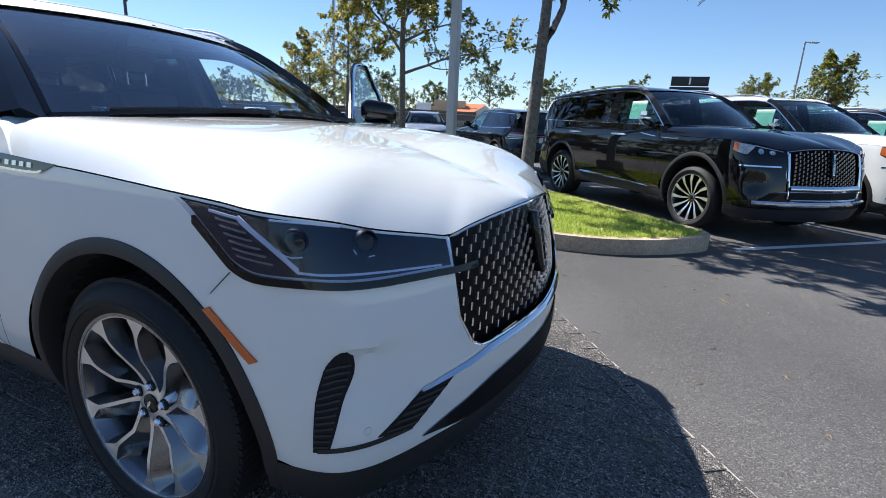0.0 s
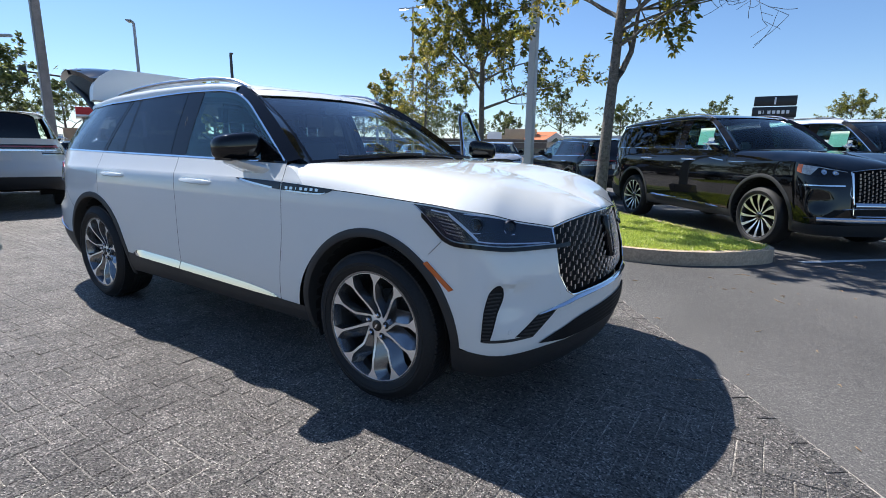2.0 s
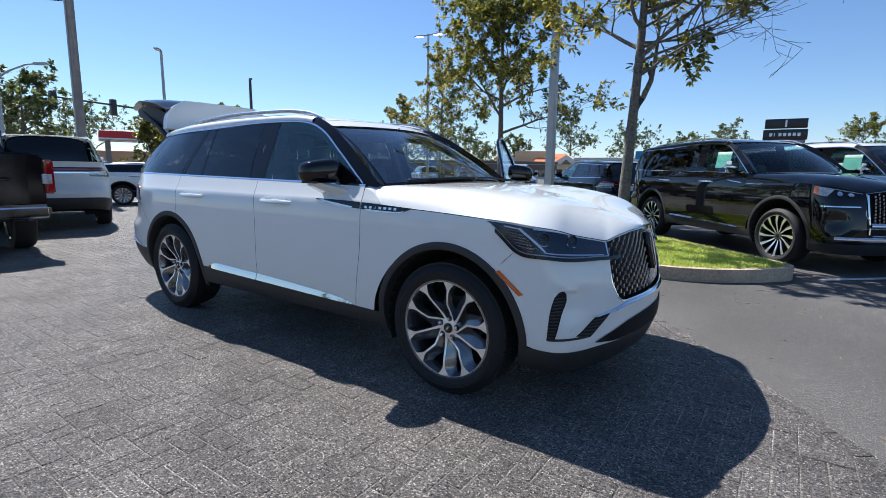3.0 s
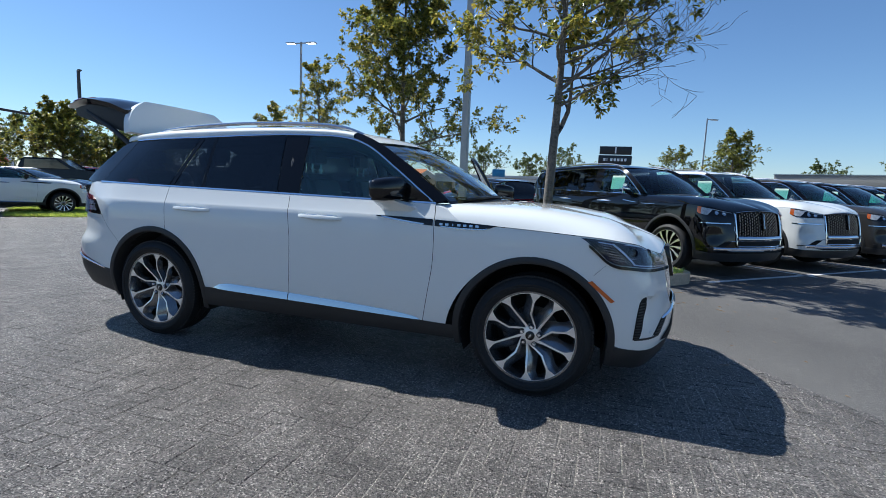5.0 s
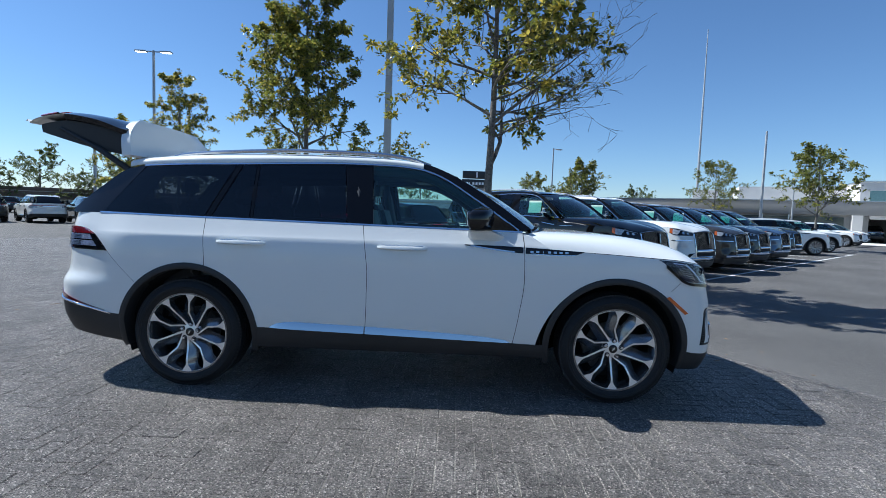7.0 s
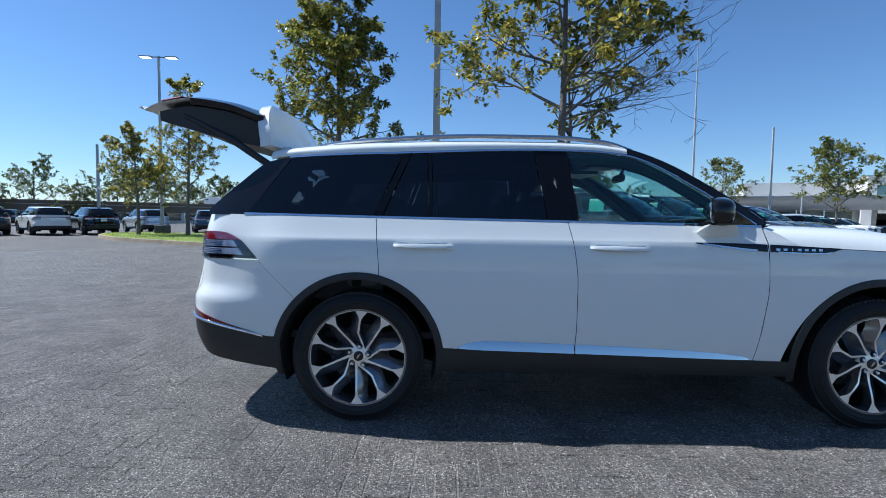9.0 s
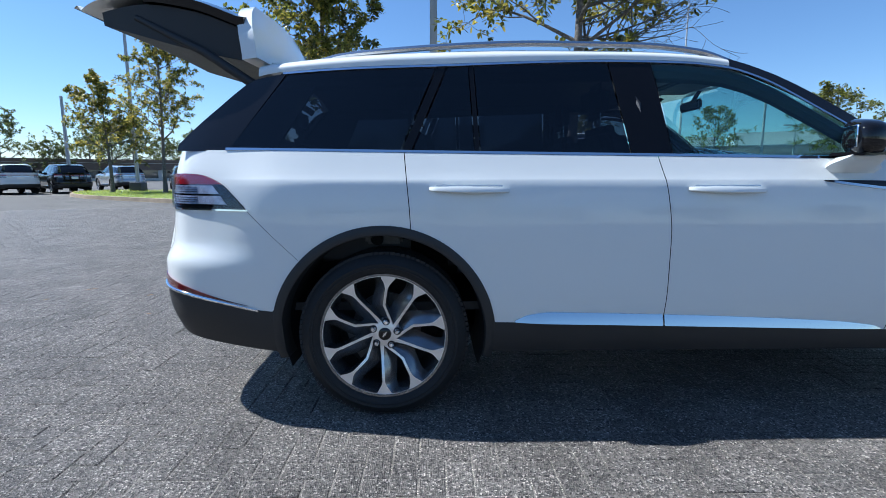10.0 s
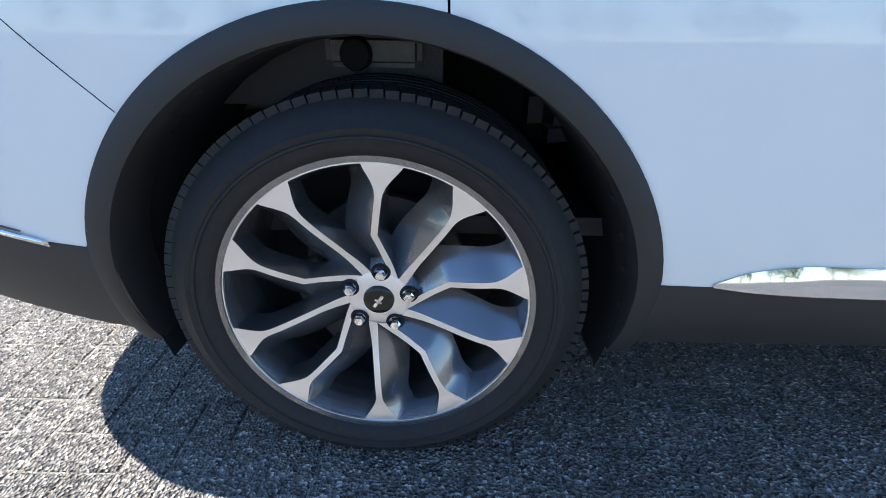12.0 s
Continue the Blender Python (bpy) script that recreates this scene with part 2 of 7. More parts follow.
def raw(name, verts, faces, mat, parent=None, label="", sharp=40, matrix=None):
    me = bpy.data.meshes.new(name)
    me.from_pydata([tuple(map(float, v)) for v in verts], [], faces)
    return finish(name, me, mat, parent, label, sharp, matrix)


def thing(name, label, category, m=None, group="", kind=""):
    ob = tagged(new(name), label, category, group, kind)
    ob.empty_display_size = 0.2
    if m is not None:
        ob.matrix_world = m
    return ob


def add_box(bm, x0, x1, y0, y1, z0, z1, bevel=0.0, m=None):
    vs = [bm.verts.new((x, y, z)) for x in (x0, x1) for y in (y0, y1) for z in (z0, z1)]
    fs = [bm.faces.new([vs[i] for i in q]) for q in ((0, 1, 3, 2), (4, 6, 7, 5), (0, 4, 5, 1), (2, 3, 7, 6), (0, 2, 6, 4), (1, 5, 7, 3))]
    if bevel:
        es = list({e for f in fs for e in f.edges})
        bmesh.ops.bevel(bm, geom=es, offset=bevel, segments=2, affect="EDGES", profile=0.5)
    if m is not None:
        bmesh.ops.transform(bm, matrix=m, verts=[v for v in bm.verts if v.is_valid] if bevel else vs)
    return bm


def box(x0, x1, y0, y1, z0, z1, bevel=0.0):
    return add_box(bmesh.new(), x0, x1, y0, y1, z0, z1, bevel)


def add_tube(bm, pts, radii, n=8, cap=True):
    """A round tube along points."""
    rings = []
    pts = [Vector(p) for p in pts]
    for i, p in enumerate(pts):
        a = (pts[min(i + 1, len(pts) - 1)] - pts[max(i - 1, 0)]).normalized()
        side = a.cross(Vector((0, 0, 1)) if abs(a.z) < 0.9 else Vector((1, 0, 0))).normalized()
        up = a.cross(side)
        r = radii[i] if hasattr(radii, "__len__") else radii
        rings.append([bm.verts.new(p + r * (math.cos(2 * math.pi * k / n) * side + math.sin(2 * math.pi * k / n) * up)) for k in range(n)])
    for r0, r1 in zip(rings, rings[1:]):
        for k in range(n):
            bm.faces.new((r0[k], r0[(k + 1) % n], r1[(k + 1) % n], r1[k]))
    if cap:
        bm.faces.new(rings[0][::-1])
        bm.faces.new(rings[-1])
    return bm


def tube(pts, radii, n=8):
    return add_tube(bmesh.new(), pts, radii, n)


def lathe(profile, n=64, closed=False):
    """Turn (radius, y) points round the y axis."""
    bm = bmesh.new()
    rings = [[bm.verts.new((r * math.cos(2 * math.pi * k / n), y, r * math.sin(2 * math.pi * k / n))) for k in range(n)] for r, y in profile]
    if closed:
        rings.append(rings[0])
    for r0, r1 in zip(rings, rings[1:]):
        for k in range(n):
            bm.faces.new((r0[k], r0[(k + 1) % n], r1[(k + 1) % n], r1[k]))
    return bm


def prism(poly, axis, a, b, bevel=0.0):
    """A polygon in two coordinates, extruded along the third axis from a to b."""
    bm = bmesh.new()
    put = {"x": lambda p, c: (c, p[0], p[1]), "y": lambda p, c: (p[0], c, p[1]), "z": lambda p, c: (p[0], p[1], c)}[axis]
    v0, v1 = [bm.verts.new(put(p, a)) for p in poly], [bm.verts.new(put(p, b)) for p in poly]
    bm.faces.new(v0)
    bm.faces.new(v1[::-1])
    for i in range(len(poly)):
        j = (i + 1) % len(poly)
        bm.faces.new((v0[i], v1[i], v1[j], v0[j]))
    if bevel:
        bmesh.ops.bevel(bm, geom=list(bm.edges), offset=bevel, segments=2, affect="EDGES")
    return bm


def curve(*pts):
    """A smooth function through points (x, y) that does not overshoot."""
    xs, ys = np.array([p[0] for p in pts], float), np.array([p[1] for p in pts], float)
    h, d = np.diff(xs), np.diff(ys) / np.diff(xs)
    m = np.zeros(len(xs))
    m[0], m[-1] = d[0], d[-1]
    for i in range(1, len(xs) - 1):
        m[i] = 0 if d[i - 1] * d[i] <= 0 else 2 * d[i - 1] * d[i] / (d[i - 1] + d[i])

    def f(x):
        x = min(max(x, xs[0]), xs[-1])
        i = min(max(int(np.searchsorted(xs, x)) - 1, 0), len(h) - 1)
        t = (x - xs[i]) / h[i]
        return float((2 * t**3 - 3 * t**2 + 1) * ys[i] + (t**3 - 2 * t**2 + t) * h[i] * m[i] + (3 * t**2 - 2 * t**3) * ys[i + 1] + (t**3 - t**2) * h[i] * m[i + 1])
    return f


def smooth(a, b, x):
    t = min(max((x - a) / (b - a), 0), 1)
    return t * t * (3 - 2 * t)


def grid(cols):
    """Verts and quads of a list of equal columns of points."""
    n = len(cols[0])
    verts = [p for c in cols for p in c]
    faces = [(i * n + j, (i + 1) * n + j, (i + 1) * n + j + 1, i * n + j + 1) for i in range(len(cols) - 1) for j in range(n - 1)]
    return verts, faces


def both(verts, faces):
    """The same again on the other side of the car."""
    k = len(verts)
    return list(verts) + [(x, -y, z) for x, y, z in verts], list(faces) + [tuple(i + k for i in f[::-1]) for f in faces]


def slab(cols, normals, thick):
    """A grid with thickness: front layer on cols, back layer thick behind."""
    n, k = len(cols[0]), len(cols)
    front = [p for c in cols for p in c]
    back = [tuple(Vector(p) - Vector(q) * thick) for c, nc in zip(cols, normals) for p, q in zip(c, nc)]
    N = len(front)
    faces = [(i * n + j, (i + 1) * n + j, (i + 1) * n + j + 1, i * n + j + 1) for i in range(k - 1) for j in range(n - 1)]
    faces += [tuple(N + a for a in f[::-1]) for f in faces]
    rim = [(i * n, (i + 1) * n) for i in range(k - 1)] + [((k - 1) * n + j, (k - 1) * n + j + 1) for j in range(n - 1)]
    rim += [((i + 1) * n + n - 1, i * n + n - 1) for i in range(k - 1)] + [(j + 1, j) for j in range(n - 1)]
    faces += [(b, a, N + a, N + b) for a, b in rim]
    return front + back, faces

# ---- wheels ----
def strip_mesh(fn, nu, nv):
    return [[fn(i / nu, j / nv) for j in range(nv + 1)] for i in range(nu + 1)]


def make_wheel(parent, m, style="paired", r=0.385, rim=0.286, width=0.27, fine=True):
    """A wheel whose outer face looks to -y; parts: barrel > tyre, spokes, face, cap, nuts, disc."""
    n = 96 if fine else 40
    h = width / 2
    barrel = part("wheel", lathe([(rim, -h + 0.012), (rim + 0.004, -h + 0.004), (rim - 0.006, -h + 0.004), (rim - 0.014, -h + 0.02), (rim - 0.03, -h + 0.07),
                                  (rim - 0.035, h - 0.02), (rim, h), (rim + 0.003, h - 0.05)], n), GUNMETAL, parent, matrix=m)
    prof = [(rim - 0.004, -h + 0.02), (rim + 0.006, -h + 0.002), (rim + 0.02, -h - 0.006), (rim + 0.05, -h - 0.012), (r - 0.03, -h + 0.004), (r - 0.012, -h + 0.018),
            (r - 0.003, -h + 0.04), (r, -h + 0.08)]
    if fine:
        for k in range(4):
            y = -h + 0.085 + k * 0.03
            prof += [(r, y), (r - 0.007, y + 0.002), (r - 0.007, y + 0.009), (r, y + 0.011)]
    prof += [(r, h - 0.06), (r - 0.012, h - 0.015), (rim + 0.03, h), (rim, h - 0.03)]
    tyre = part("tyre", lathe(prof, n), RUBBER, barrel)
    if fine:
        # shoulder blocks of the tread
        bm = bmesh.new()
        for k in range(100):
            a = 2 * math.pi * k / 100
            add_box(bm, -0.0102, 0.0102, -h + 0.020, -h + 0.082, r - 0.022, r + 0.0012, 0, Matrix.Rotation(a, 4, "Y") @ Matrix.Rotation(radians(9), 4, "Z"))
        part("tread_band", bm, RUBBER, barrel, sharp=30)
        # raised rings on the sidewall
        part("sidewall_ring", lathe([(rim + 0.032, -h - 0.0085), (rim + 0.034, -h - 0.0125), (rim + 0.038, -h - 0.0125), (rim + 0.040, -h - 0.0095)], n), RUBBER, barrel)
    y0 = -h + 0.012   # machined face

    def spoke(a0, bend, w_hub, w_mid, w_rim, name, count, flare0=0.74, dy=0.0):
        """Spokes swept from hub to rim; bend gives the angle along the radius."""
        face_v, face_f, side_v, side_f = [], [], [], []
        for c in range(count):
            base = a0 + 2 * math.pi * c / count
            rows = []
            ns = 30
            for i in range(ns + 1):
                t = i / ns
                rr = rim * (0.20 + 0.795 * t)
                q = rr / rim
                ang = base + radians(bend(q))
                w = w_hub + (w_mid - w_hub) * smooth(0.2, 0.42, q)
                w += (w_rim - w_mid) * smooth(flare0, 1.02, q) ** 1.3
                y = y0 + dy + 0.034 * (1 - smooth(0.22, 0.80, q)) - 0.004 * smooth(0.8, 1.0, q)
                rows.append((rr, ang, w * rim, y))
            k0 = len(face_v)
            for rr, ang, w, y in rows:
                for e in (-1, 1):
                    aa = ang + e * w / rr
                    face_v.append((rr * math.cos(aa), y, rr * math.sin(aa)))
            face_f += [(k0 + 2 * i, k0 + 2 * i + 1, k0 + 2 * i + 3, k0 + 2 * i + 2) for i in range(ns)]
            for e, spread in ((-1, 0.03), (1, 0.20 if style == "paired" else 0.08)):
                k0 = len(side_v)
                for rr, ang, w, y in rows:
                    q = rr / rim
                    sp = spread * rim * (0.45 + 0.55 * math.sin(math.pi * min(1, q * 0.95)))
                    for dep, ww in ((0.0005, w), (0.010, w + 0.25 * sp), (0.050, w + sp)):
                        aa = ang + e * ww / rr
                        side_v.append((rr * math.cos(aa), y + dep, rr * math.sin(aa)))
                for i in range(ns):
                    for j in range(2):
                        a, b = k0 + 3 * i + j, k0 + 3 * (i + 1) + j
                        side_f.append((a, a + 1, b + 1, b) if e > 0 else (a, b, b + 1, a + 1))
        raw(name + "_face", face_v, face_f, MACHINED, barrel, "machined silver spoke faces", sharp=0)
        raw(name, side_v, side_f, GUNMETAL if style == "paired" else GLOSSB, barrel, "dark grey spoke sides", sharp=50)

    def chord(*pts):
        """Angle along the radius of a path of straight runs between (radius, degrees) points."""
        q = [(r_ * math.cos(radians(a_)), r_ * math.sin(radians(a_))) for r_, a_ in pts]
        fine_ = []
        for (x0, z0), (x1, z1) in zip(q, q[1:]):
            fine_ += [(x0 + (x1 - x0) * i / 24, z0 + (z1 - z0) * i / 24) for i in range(25)]
        rs, an = [math.hypot(*p) for p in fine_], [math.degrees(math.atan2(p[1], p[0])) for p in fine_]
        return lambda q_: float(np.interp(q_, rs, an))

    if style == "paired":
        spoke(radians(53), chord((0.2, -14), (1.0, 0.5)), 0.03, 0.021, 0.135, "spoke", 5, 0.74)
        spoke(radians(53), chord((0.2, 4), (0.49, 37), (1.0, 32)), 0.028, 0.021, 0.135, "bent_spoke", 5, 0.74, dy=-0.0012)
    else:
        k = 12
        spoke(radians(10), curve((0.2, 0), (1.0, -9)), 0.025, 0.036, 0.075, "spoke", k, 0.3)
    part("rim_lip", lathe([(rim - 0.0105, y0 + 0.004), (rim - 0.0095, y0 - 0.0056), (rim + 0.0005, y0 - 0.0060), (rim + 0.003, y0 - 0.003), (rim + 0.002, y0 + 0.01)], n), MACHINED, barrel, "machined rim lip")
    hub_y = y0 + 0.034
    part("hub", lathe([(0.0, hub_y - 0.0025), (0.050, hub_y - 0.0025), (0.057, hub_y + 0.0), (0.064, hub_y + 0.012), (0.078, hub_y + 0.05)], 40), MACHINED if style == "paired" else GUNMETAL, barrel)
    part("hub_cap", lathe([(0.0, hub_y - 0.010), (0.024, hub_y - 0.010), (0.029, hub_y - 0.007), (0.030, hub_y - 0.001)], 32), GLOSSB, barrel, "gloss black hub cap")
    if fine:
        bm = bmesh.new()
        add_box(bm, -0.003, 0.003, hub_y - 0.0125, hub_y - 0.009, -0.015, 0.015, 0, Matrix.Rotation(radians(35), 4, "Y"))
        add_box(bm, -0.0075, 0.0075, hub_y - 0.0122, hub_y - 0.009, -0.002, 0.002, 0, Matrix.Rotation(radians(35), 4, "Y"))
        part("cap_mark", bm, CHROME, barrel, "small silver mark")
        for c in range(5):
            a = radians(84) + 2 * math.pi * c / 5
            p = pose(0.0585 * math.cos(a), 0, 0.0585 * math.sin(a))
            bm = lathe([(0.0, hub_y - 0.018), (0.0085, hub_y - 0.018), (0.0118, hub_y - 0.013), (0.0122, hub_y + 0.004)], 6)
            part("lug_nut", bm, CHROME, barrel, matrix=p, sharp=25)
            part("nut_pocket", lathe([(0.0122, hub_y - 0.0045), (0.0165, hub_y - 0.0055), (0.0185, hub_y - 0.001)], 20), DARK, barrel, matrix=p)
    part("brake_disc", lathe([(0.07, 0.02), (0.165, 0.02), (0.165, 0.045), (0.07, 0.045)], 40), IRON, barrel)
    if fine:
        part("brake_caliper", prism([(0.10, -0.09), (0.175, -0.10), (0.19, 0.0), (0.175, 0.10), (0.10, 0.09), (0.12, 0.0)], "y", -0.01, 0.06, 0.008), IRON, barrel,
             matrix=pose(0, 0, 0, 0, 155, 0))
    part("wheel_back", lathe([(0.0, h - 0.03), (rim - 0.03, h - 0.03)], 32), DARK, barrel)
    return barrel


# ---- car body surfaces: x ahead, y to the left, z up; the near side is -y ----
OUTLINE = [(-2.66, 0), (-2.655, -0.3), (-2.64, -0.55), (-2.59, -0.74), (-2.46, -0.885), (-2.25, -0.953), (-2.0, -0.984), (-1.8, -0.991), (-1.2, -0.992), (-0.3, -0.988), (0.6, -0.988),
           (1.2, -0.992), (1.75, -0.995), (1.98, -0.985), (2.12, -0.945), (2.20, -0.88), (2.255, -0.78), (2.30, -0.66), (2.355, -0.50), (2.395, -0.30), (2.418, -0.12), (2.425, 0)]
_c = [0.0]
for _a, _b in zip(OUTLINE, OUTLINE[1:]):
    _c.append(_c[-1] + math.dist(_a, _b))
_fx, _fy = curve(*[(s, p[0]) for s, p in zip(_c, OUTLINE)]), curve(*[(s, p[1]) for s, p in zip(_c, OUTLINE)])
_S = np.linspace(0, _c[-1], 900)
_X, _Y = np.array([_fx(s) for s in _S]), np.array([_fy(s) for s in _S])
_k = np.ones(15) / 15
_Xs = np.convolve(np.pad(_X, 7, mode="edge"), _k, "valid")
_Ys = np.convolve(np.pad(_Y, 7, mode="reflect"), _k, "valid")
for _a in (slice(0, 8), slice(-8, None)):
    _Xs[_a], _Ys[_a] = _X[_a], _Y[_a]
_NX, _NY = np.gradient(_Ys, _S), -np.gradient(_Xs, _S)
_l = np.hypot(_NX, _NY)
_NX, _NY = _NX / _l, _NY / _l
SIDE_IN = curve((0.2, 0.10), (0.32, 0.045), (0.42, 0.02), (0.52, 0.005), (0.62, 0), (0.8, 0.0), (0.93, 0.005), (1.0, 0.010), (1.06, 0.019), (1.086, 0.026), (1.094, 0.031), (1.23, 0.100))
FRONT_IN = curve((0.2, 0.08), (0.30, 0.03), (0.40, 0.0), (0.50, 0.0), (0.62, 0.008), (0.8, 0.04), (0.92, 0.080), (1.03, 0.135), (1.2, 0.24))
REAR_IN = curve((0.2, 0.14), (0.35, 0.06), (0.5, 0.01), (0.62, 0.0), (0.70, 0.0), (0.80, 0.040), (1.0, 0.060), (1.1, 0.070), (1.23, 0.105))


def s_of_x(x):
    return float(np.interp(x, _Xs, _S))


def s_of_y(y):
    """On the front end, for y from -0.98 to 0."""
    k = int(np.searchsorted(_Xs, 1.9))
    return float(np.interp(-abs(y), _Ys[k:], _S[k:]))


def P(s, z, off=0.0):
    """The body's skin at outline length s and height z, off outwards."""
    x, y = float(np.interp(s, _S, _Xs)), float(np.interp(s, _S, _Ys))
    nx, ny = float(np.interp(s, _S, _NX)), float(np.interp(s, _S, _NY))
    wf, wr = smooth(1.95, 2.3, x), smooth(-1.95, -2.42, x)
    d = SIDE_IN(z) * (1 - wf - wr) + FRONT_IN(z) * wf + REAR_IN(z) * wr - off
    if x > 2.05:
        # hollow beside the slot vent, under a soft crease
        d += 0.022 * smooth(0.696, 0.668, z) * smooth(0.45, 0.62, z) * smooth(0.66, 0.85, -y) * smooth(0.945, 0.905, -y)
    return (x - nx * d, min(0.0, y - ny * d), z)


def PX(x, z, off=0.0):
    return P(s_of_x(x), z, off)


AXLE, ARCH_R, ARCH_Z = 1.5125, 0.505, 0.385
BELT = curve((-2.66, 1.226), (-1.4, 1.207), (-0.28, 1.193), (0.86, 1.178))
HOODLINE = curve((0.8, 1.072), (1.3, 1.060), (1.76, 1.038), (1.9, 1.030), (2.0, 1.018), (2.12, 1.000), (2.2, 0.983), (2.27, 0.954), (2.31, 0.934), (2.335, 0.922), (2.365, 0.937), (2.40, 0.953), (2.425, 0.960))
SILL = curve((-2.66, 0.588), (-2.4, 0.562), (-2.1, 0.512), (-2.0, 0.503), (-1.6, 0.47), (-1.0, 0.45), (0.0, 0.425), (0.85, 0.402), (1.4, 0.39), (2.0, 0.385), (2.2, 0.370), (2.43, 0.372))


def arch(x):
    for c in (-AXLE, AXLE):
        if abs(x - c) < ARCH_R:
            return ARCH_Z + math.sqrt(ARCH_R**2 - (x - c) ** 2)
    return 0.0


def low(x):
    return max(SILL(x), arch(x))


GR_Y = 0.565   # half width of the grille
GR_BOTTOM = curve((0.0, 0.585), (0.45, 0.585), (0.51, 0.605), (0.565, 0.70))
SEAM_R = curve((0.4, -1.38), (0.87, -1.387), (1.21, -1.416))
SEAM_M = curve((0.4, -0.246), (0.6, -0.236), (0.85, -0.235), (1.0, -0.250), (1.2, -0.283))
SEAM_F = curve((0.38, 0.795), (0.6, 0.832), (0.85, 0.862), (1.07, 0.856), (1.2, 0.842))


def side_y(x, z):
    """Half width of the glasshouse."""
    z0 = BELT(x)
    f = max(0.0, (z - z0) / 0.445)
    return -PX(x, z0)[1] - 0.006 - 0.205 * f**1.12 - 0.07 * f * smooth(-1.5, -2.2, x)


TOP = curve((-2.50, 1.226), (-2.30, 1.42), (-2.13, 1.565), (-2.0, 1.588), (-1.27, 1.618), (-0.43, 1.646), (-0.1, 1.640), (0.1, 1.618), (0.25, 1.568), (0.5, 1.415), (0.84, 1.182))
ROOF = curve((-2.2, 1.655), (-1.7, 1.700), (-0.9, 1.733), (-0.3, 1.728), (0.0, 1.708), (0.28, 1.655))


def build_body(root, warp=None, paint=WHITE, fine=True, rear_open=False, side_strip=True, skip=()):
    """The skin, glass and lamps of an estate-bodied car as parts of root."""
    W = warp or (lambda p: p)

    def mesh(name, cols, mat, label="", mirror=True, thick=0.0, sharp=40, parent=root, flip=False):
        if thick:
            nrm = []
            for i, c in enumerate(cols):
                row = []
                for j, p in enumerate(c):
                    a = Vector(cols[min(i + 1, len(cols) - 1)][j]) - Vector(cols[max(i - 1, 0)][j])
                    b = Vector(c[min(j + 1, len(c) - 1)]) - Vector(c[max(j - 1, 0)])
                    q = a.cross(b)
                    q = q.normalized() if q.length > 1e-9 else Vector((0, -1, 0))
                    row.append(q)
                nrm.append(row)
            v, f = slab(cols, nrm, -thick if flip else thick)
        else:
            v, f = grid(cols)
        out = []
        sides = ((1,), (1, -1))[mirror == "two"]
        if mirror is True:
            v, f = both(v, f)
        for sgn in sides:
            bm = bmesh.new()
            vs = [bm.verts.new(W((x, y * sgn, z))) for x, y, z in v]
            for q in f:
                try:
                    bm.faces.new([vs[i] for i in (q if sgn > 0 else q[::-1])])
                except ValueError:
                    pass
            bmesh.ops.remove_doubles(bm, verts=bm.verts, dist=1e-5)
            me = bpy.data.meshes.new(name)
            if thick:
                bmesh.ops.recalc_face_normals(bm, faces=bm.faces)
            bm.to_mesh(me)
            bm.free()
            out.append(finish(name, me, mat, parent, label, sharp))
        return out[0]

    def patch(name, fn, nu, nv, mat, off=0.004, thick=0.006, label="", mirror="two", parent=root, sharp=40):
        """A raised piece on the skin; fn(u, v) gives (s, z)."""
        cols = [[P(*fn(i / nu, j / nv), off) for j in range(nv + 1)] for i in range(nu + 1)]
        return mesh(name, cols, mat, label, mirror, thick, sharp, parent)

    nz = 26 if fine else 12
    g = 0.0019

    def xs_between(a, b, step):
        xs = set(np.round(np.arange(a, b, step), 4)) | {a, b}
        for c in (-AXLE, AXLE):
            for k in range(0, 37 if fine else 19):
                x = c + ARCH_R * 0.9999 * math.cos(math.pi * k / (36 if fine else 18))
                if a < x < b:
                    xs.add(x)
        return sorted(xs)

    step = 0.05 if fine else 0.12

    def rows(zl, zt):
        """Heights of a side column, with a row on each side of the shoulder crease."""
        if not fine or zt < 1.12:
            return [zl + (zt - zl) * j / nz for j in range(nz + 1)]
        return [zl + (1.086 - zl) * j / (nz - 7) for j in range(nz - 6)] + [1.094 + (zt - 1.094) * j / 6 for j in range(7)]

    # rear corner and quarter panel
    cols = []
    for s in list(np.linspace(0, s_of_x(-2.05), 40 if fine else 18)) + [s_of_x(x) for x in xs_between(-2.04, SEAM_R(1.0) - g, step)]:
        bend = max(0.0, (float(np.interp(s, _S, _Xs)) + 2.04) / 0.64) ** 2
        x = float(np.interp(s, _S, _Xs))
        y = float(np.interp(s, _S, _Ys))
        zt = BELT(x)
        if rear_open and -y < 0.70:
            zt = 0.74 + (zt - 0.74) * smooth(0.64, 0.70, -y)
        zl = low(x)
        cols.append([P(s + (SEAM_R(z) - SEAM_R(1.0)) * bend if bend else s, z) for z in rows(zl, max(zt, zl + 0.02) if zt < 1.12 else zt)])
    mesh("rear_quarter_panel", cols, paint, mirror=True)

    def door(name, a, b):
        cols = []
        for x0 in xs_between(a(0.8) + g, b(0.8) - g, step):
            u = (x0 - a(0.8) - g) / (b(0.8) - a(0.8) - 2 * g)
            zl, zt = low(x0), BELT(x0)
            col = []
            for z in rows(zl, zt):
                col.append(PX(a(z) + g + (b(z) - a(z) - 2 * g) * u, z))
            cols.append(col)
        mesh(name, cols, paint, mirror="two" if "front" not in name or not rear_open else False)
    door("rear_door", SEAM_R, SEAM_M)
    door("front_door", SEAM_M, SEAM_F)
    # front wing and bumper skin
    cols = []
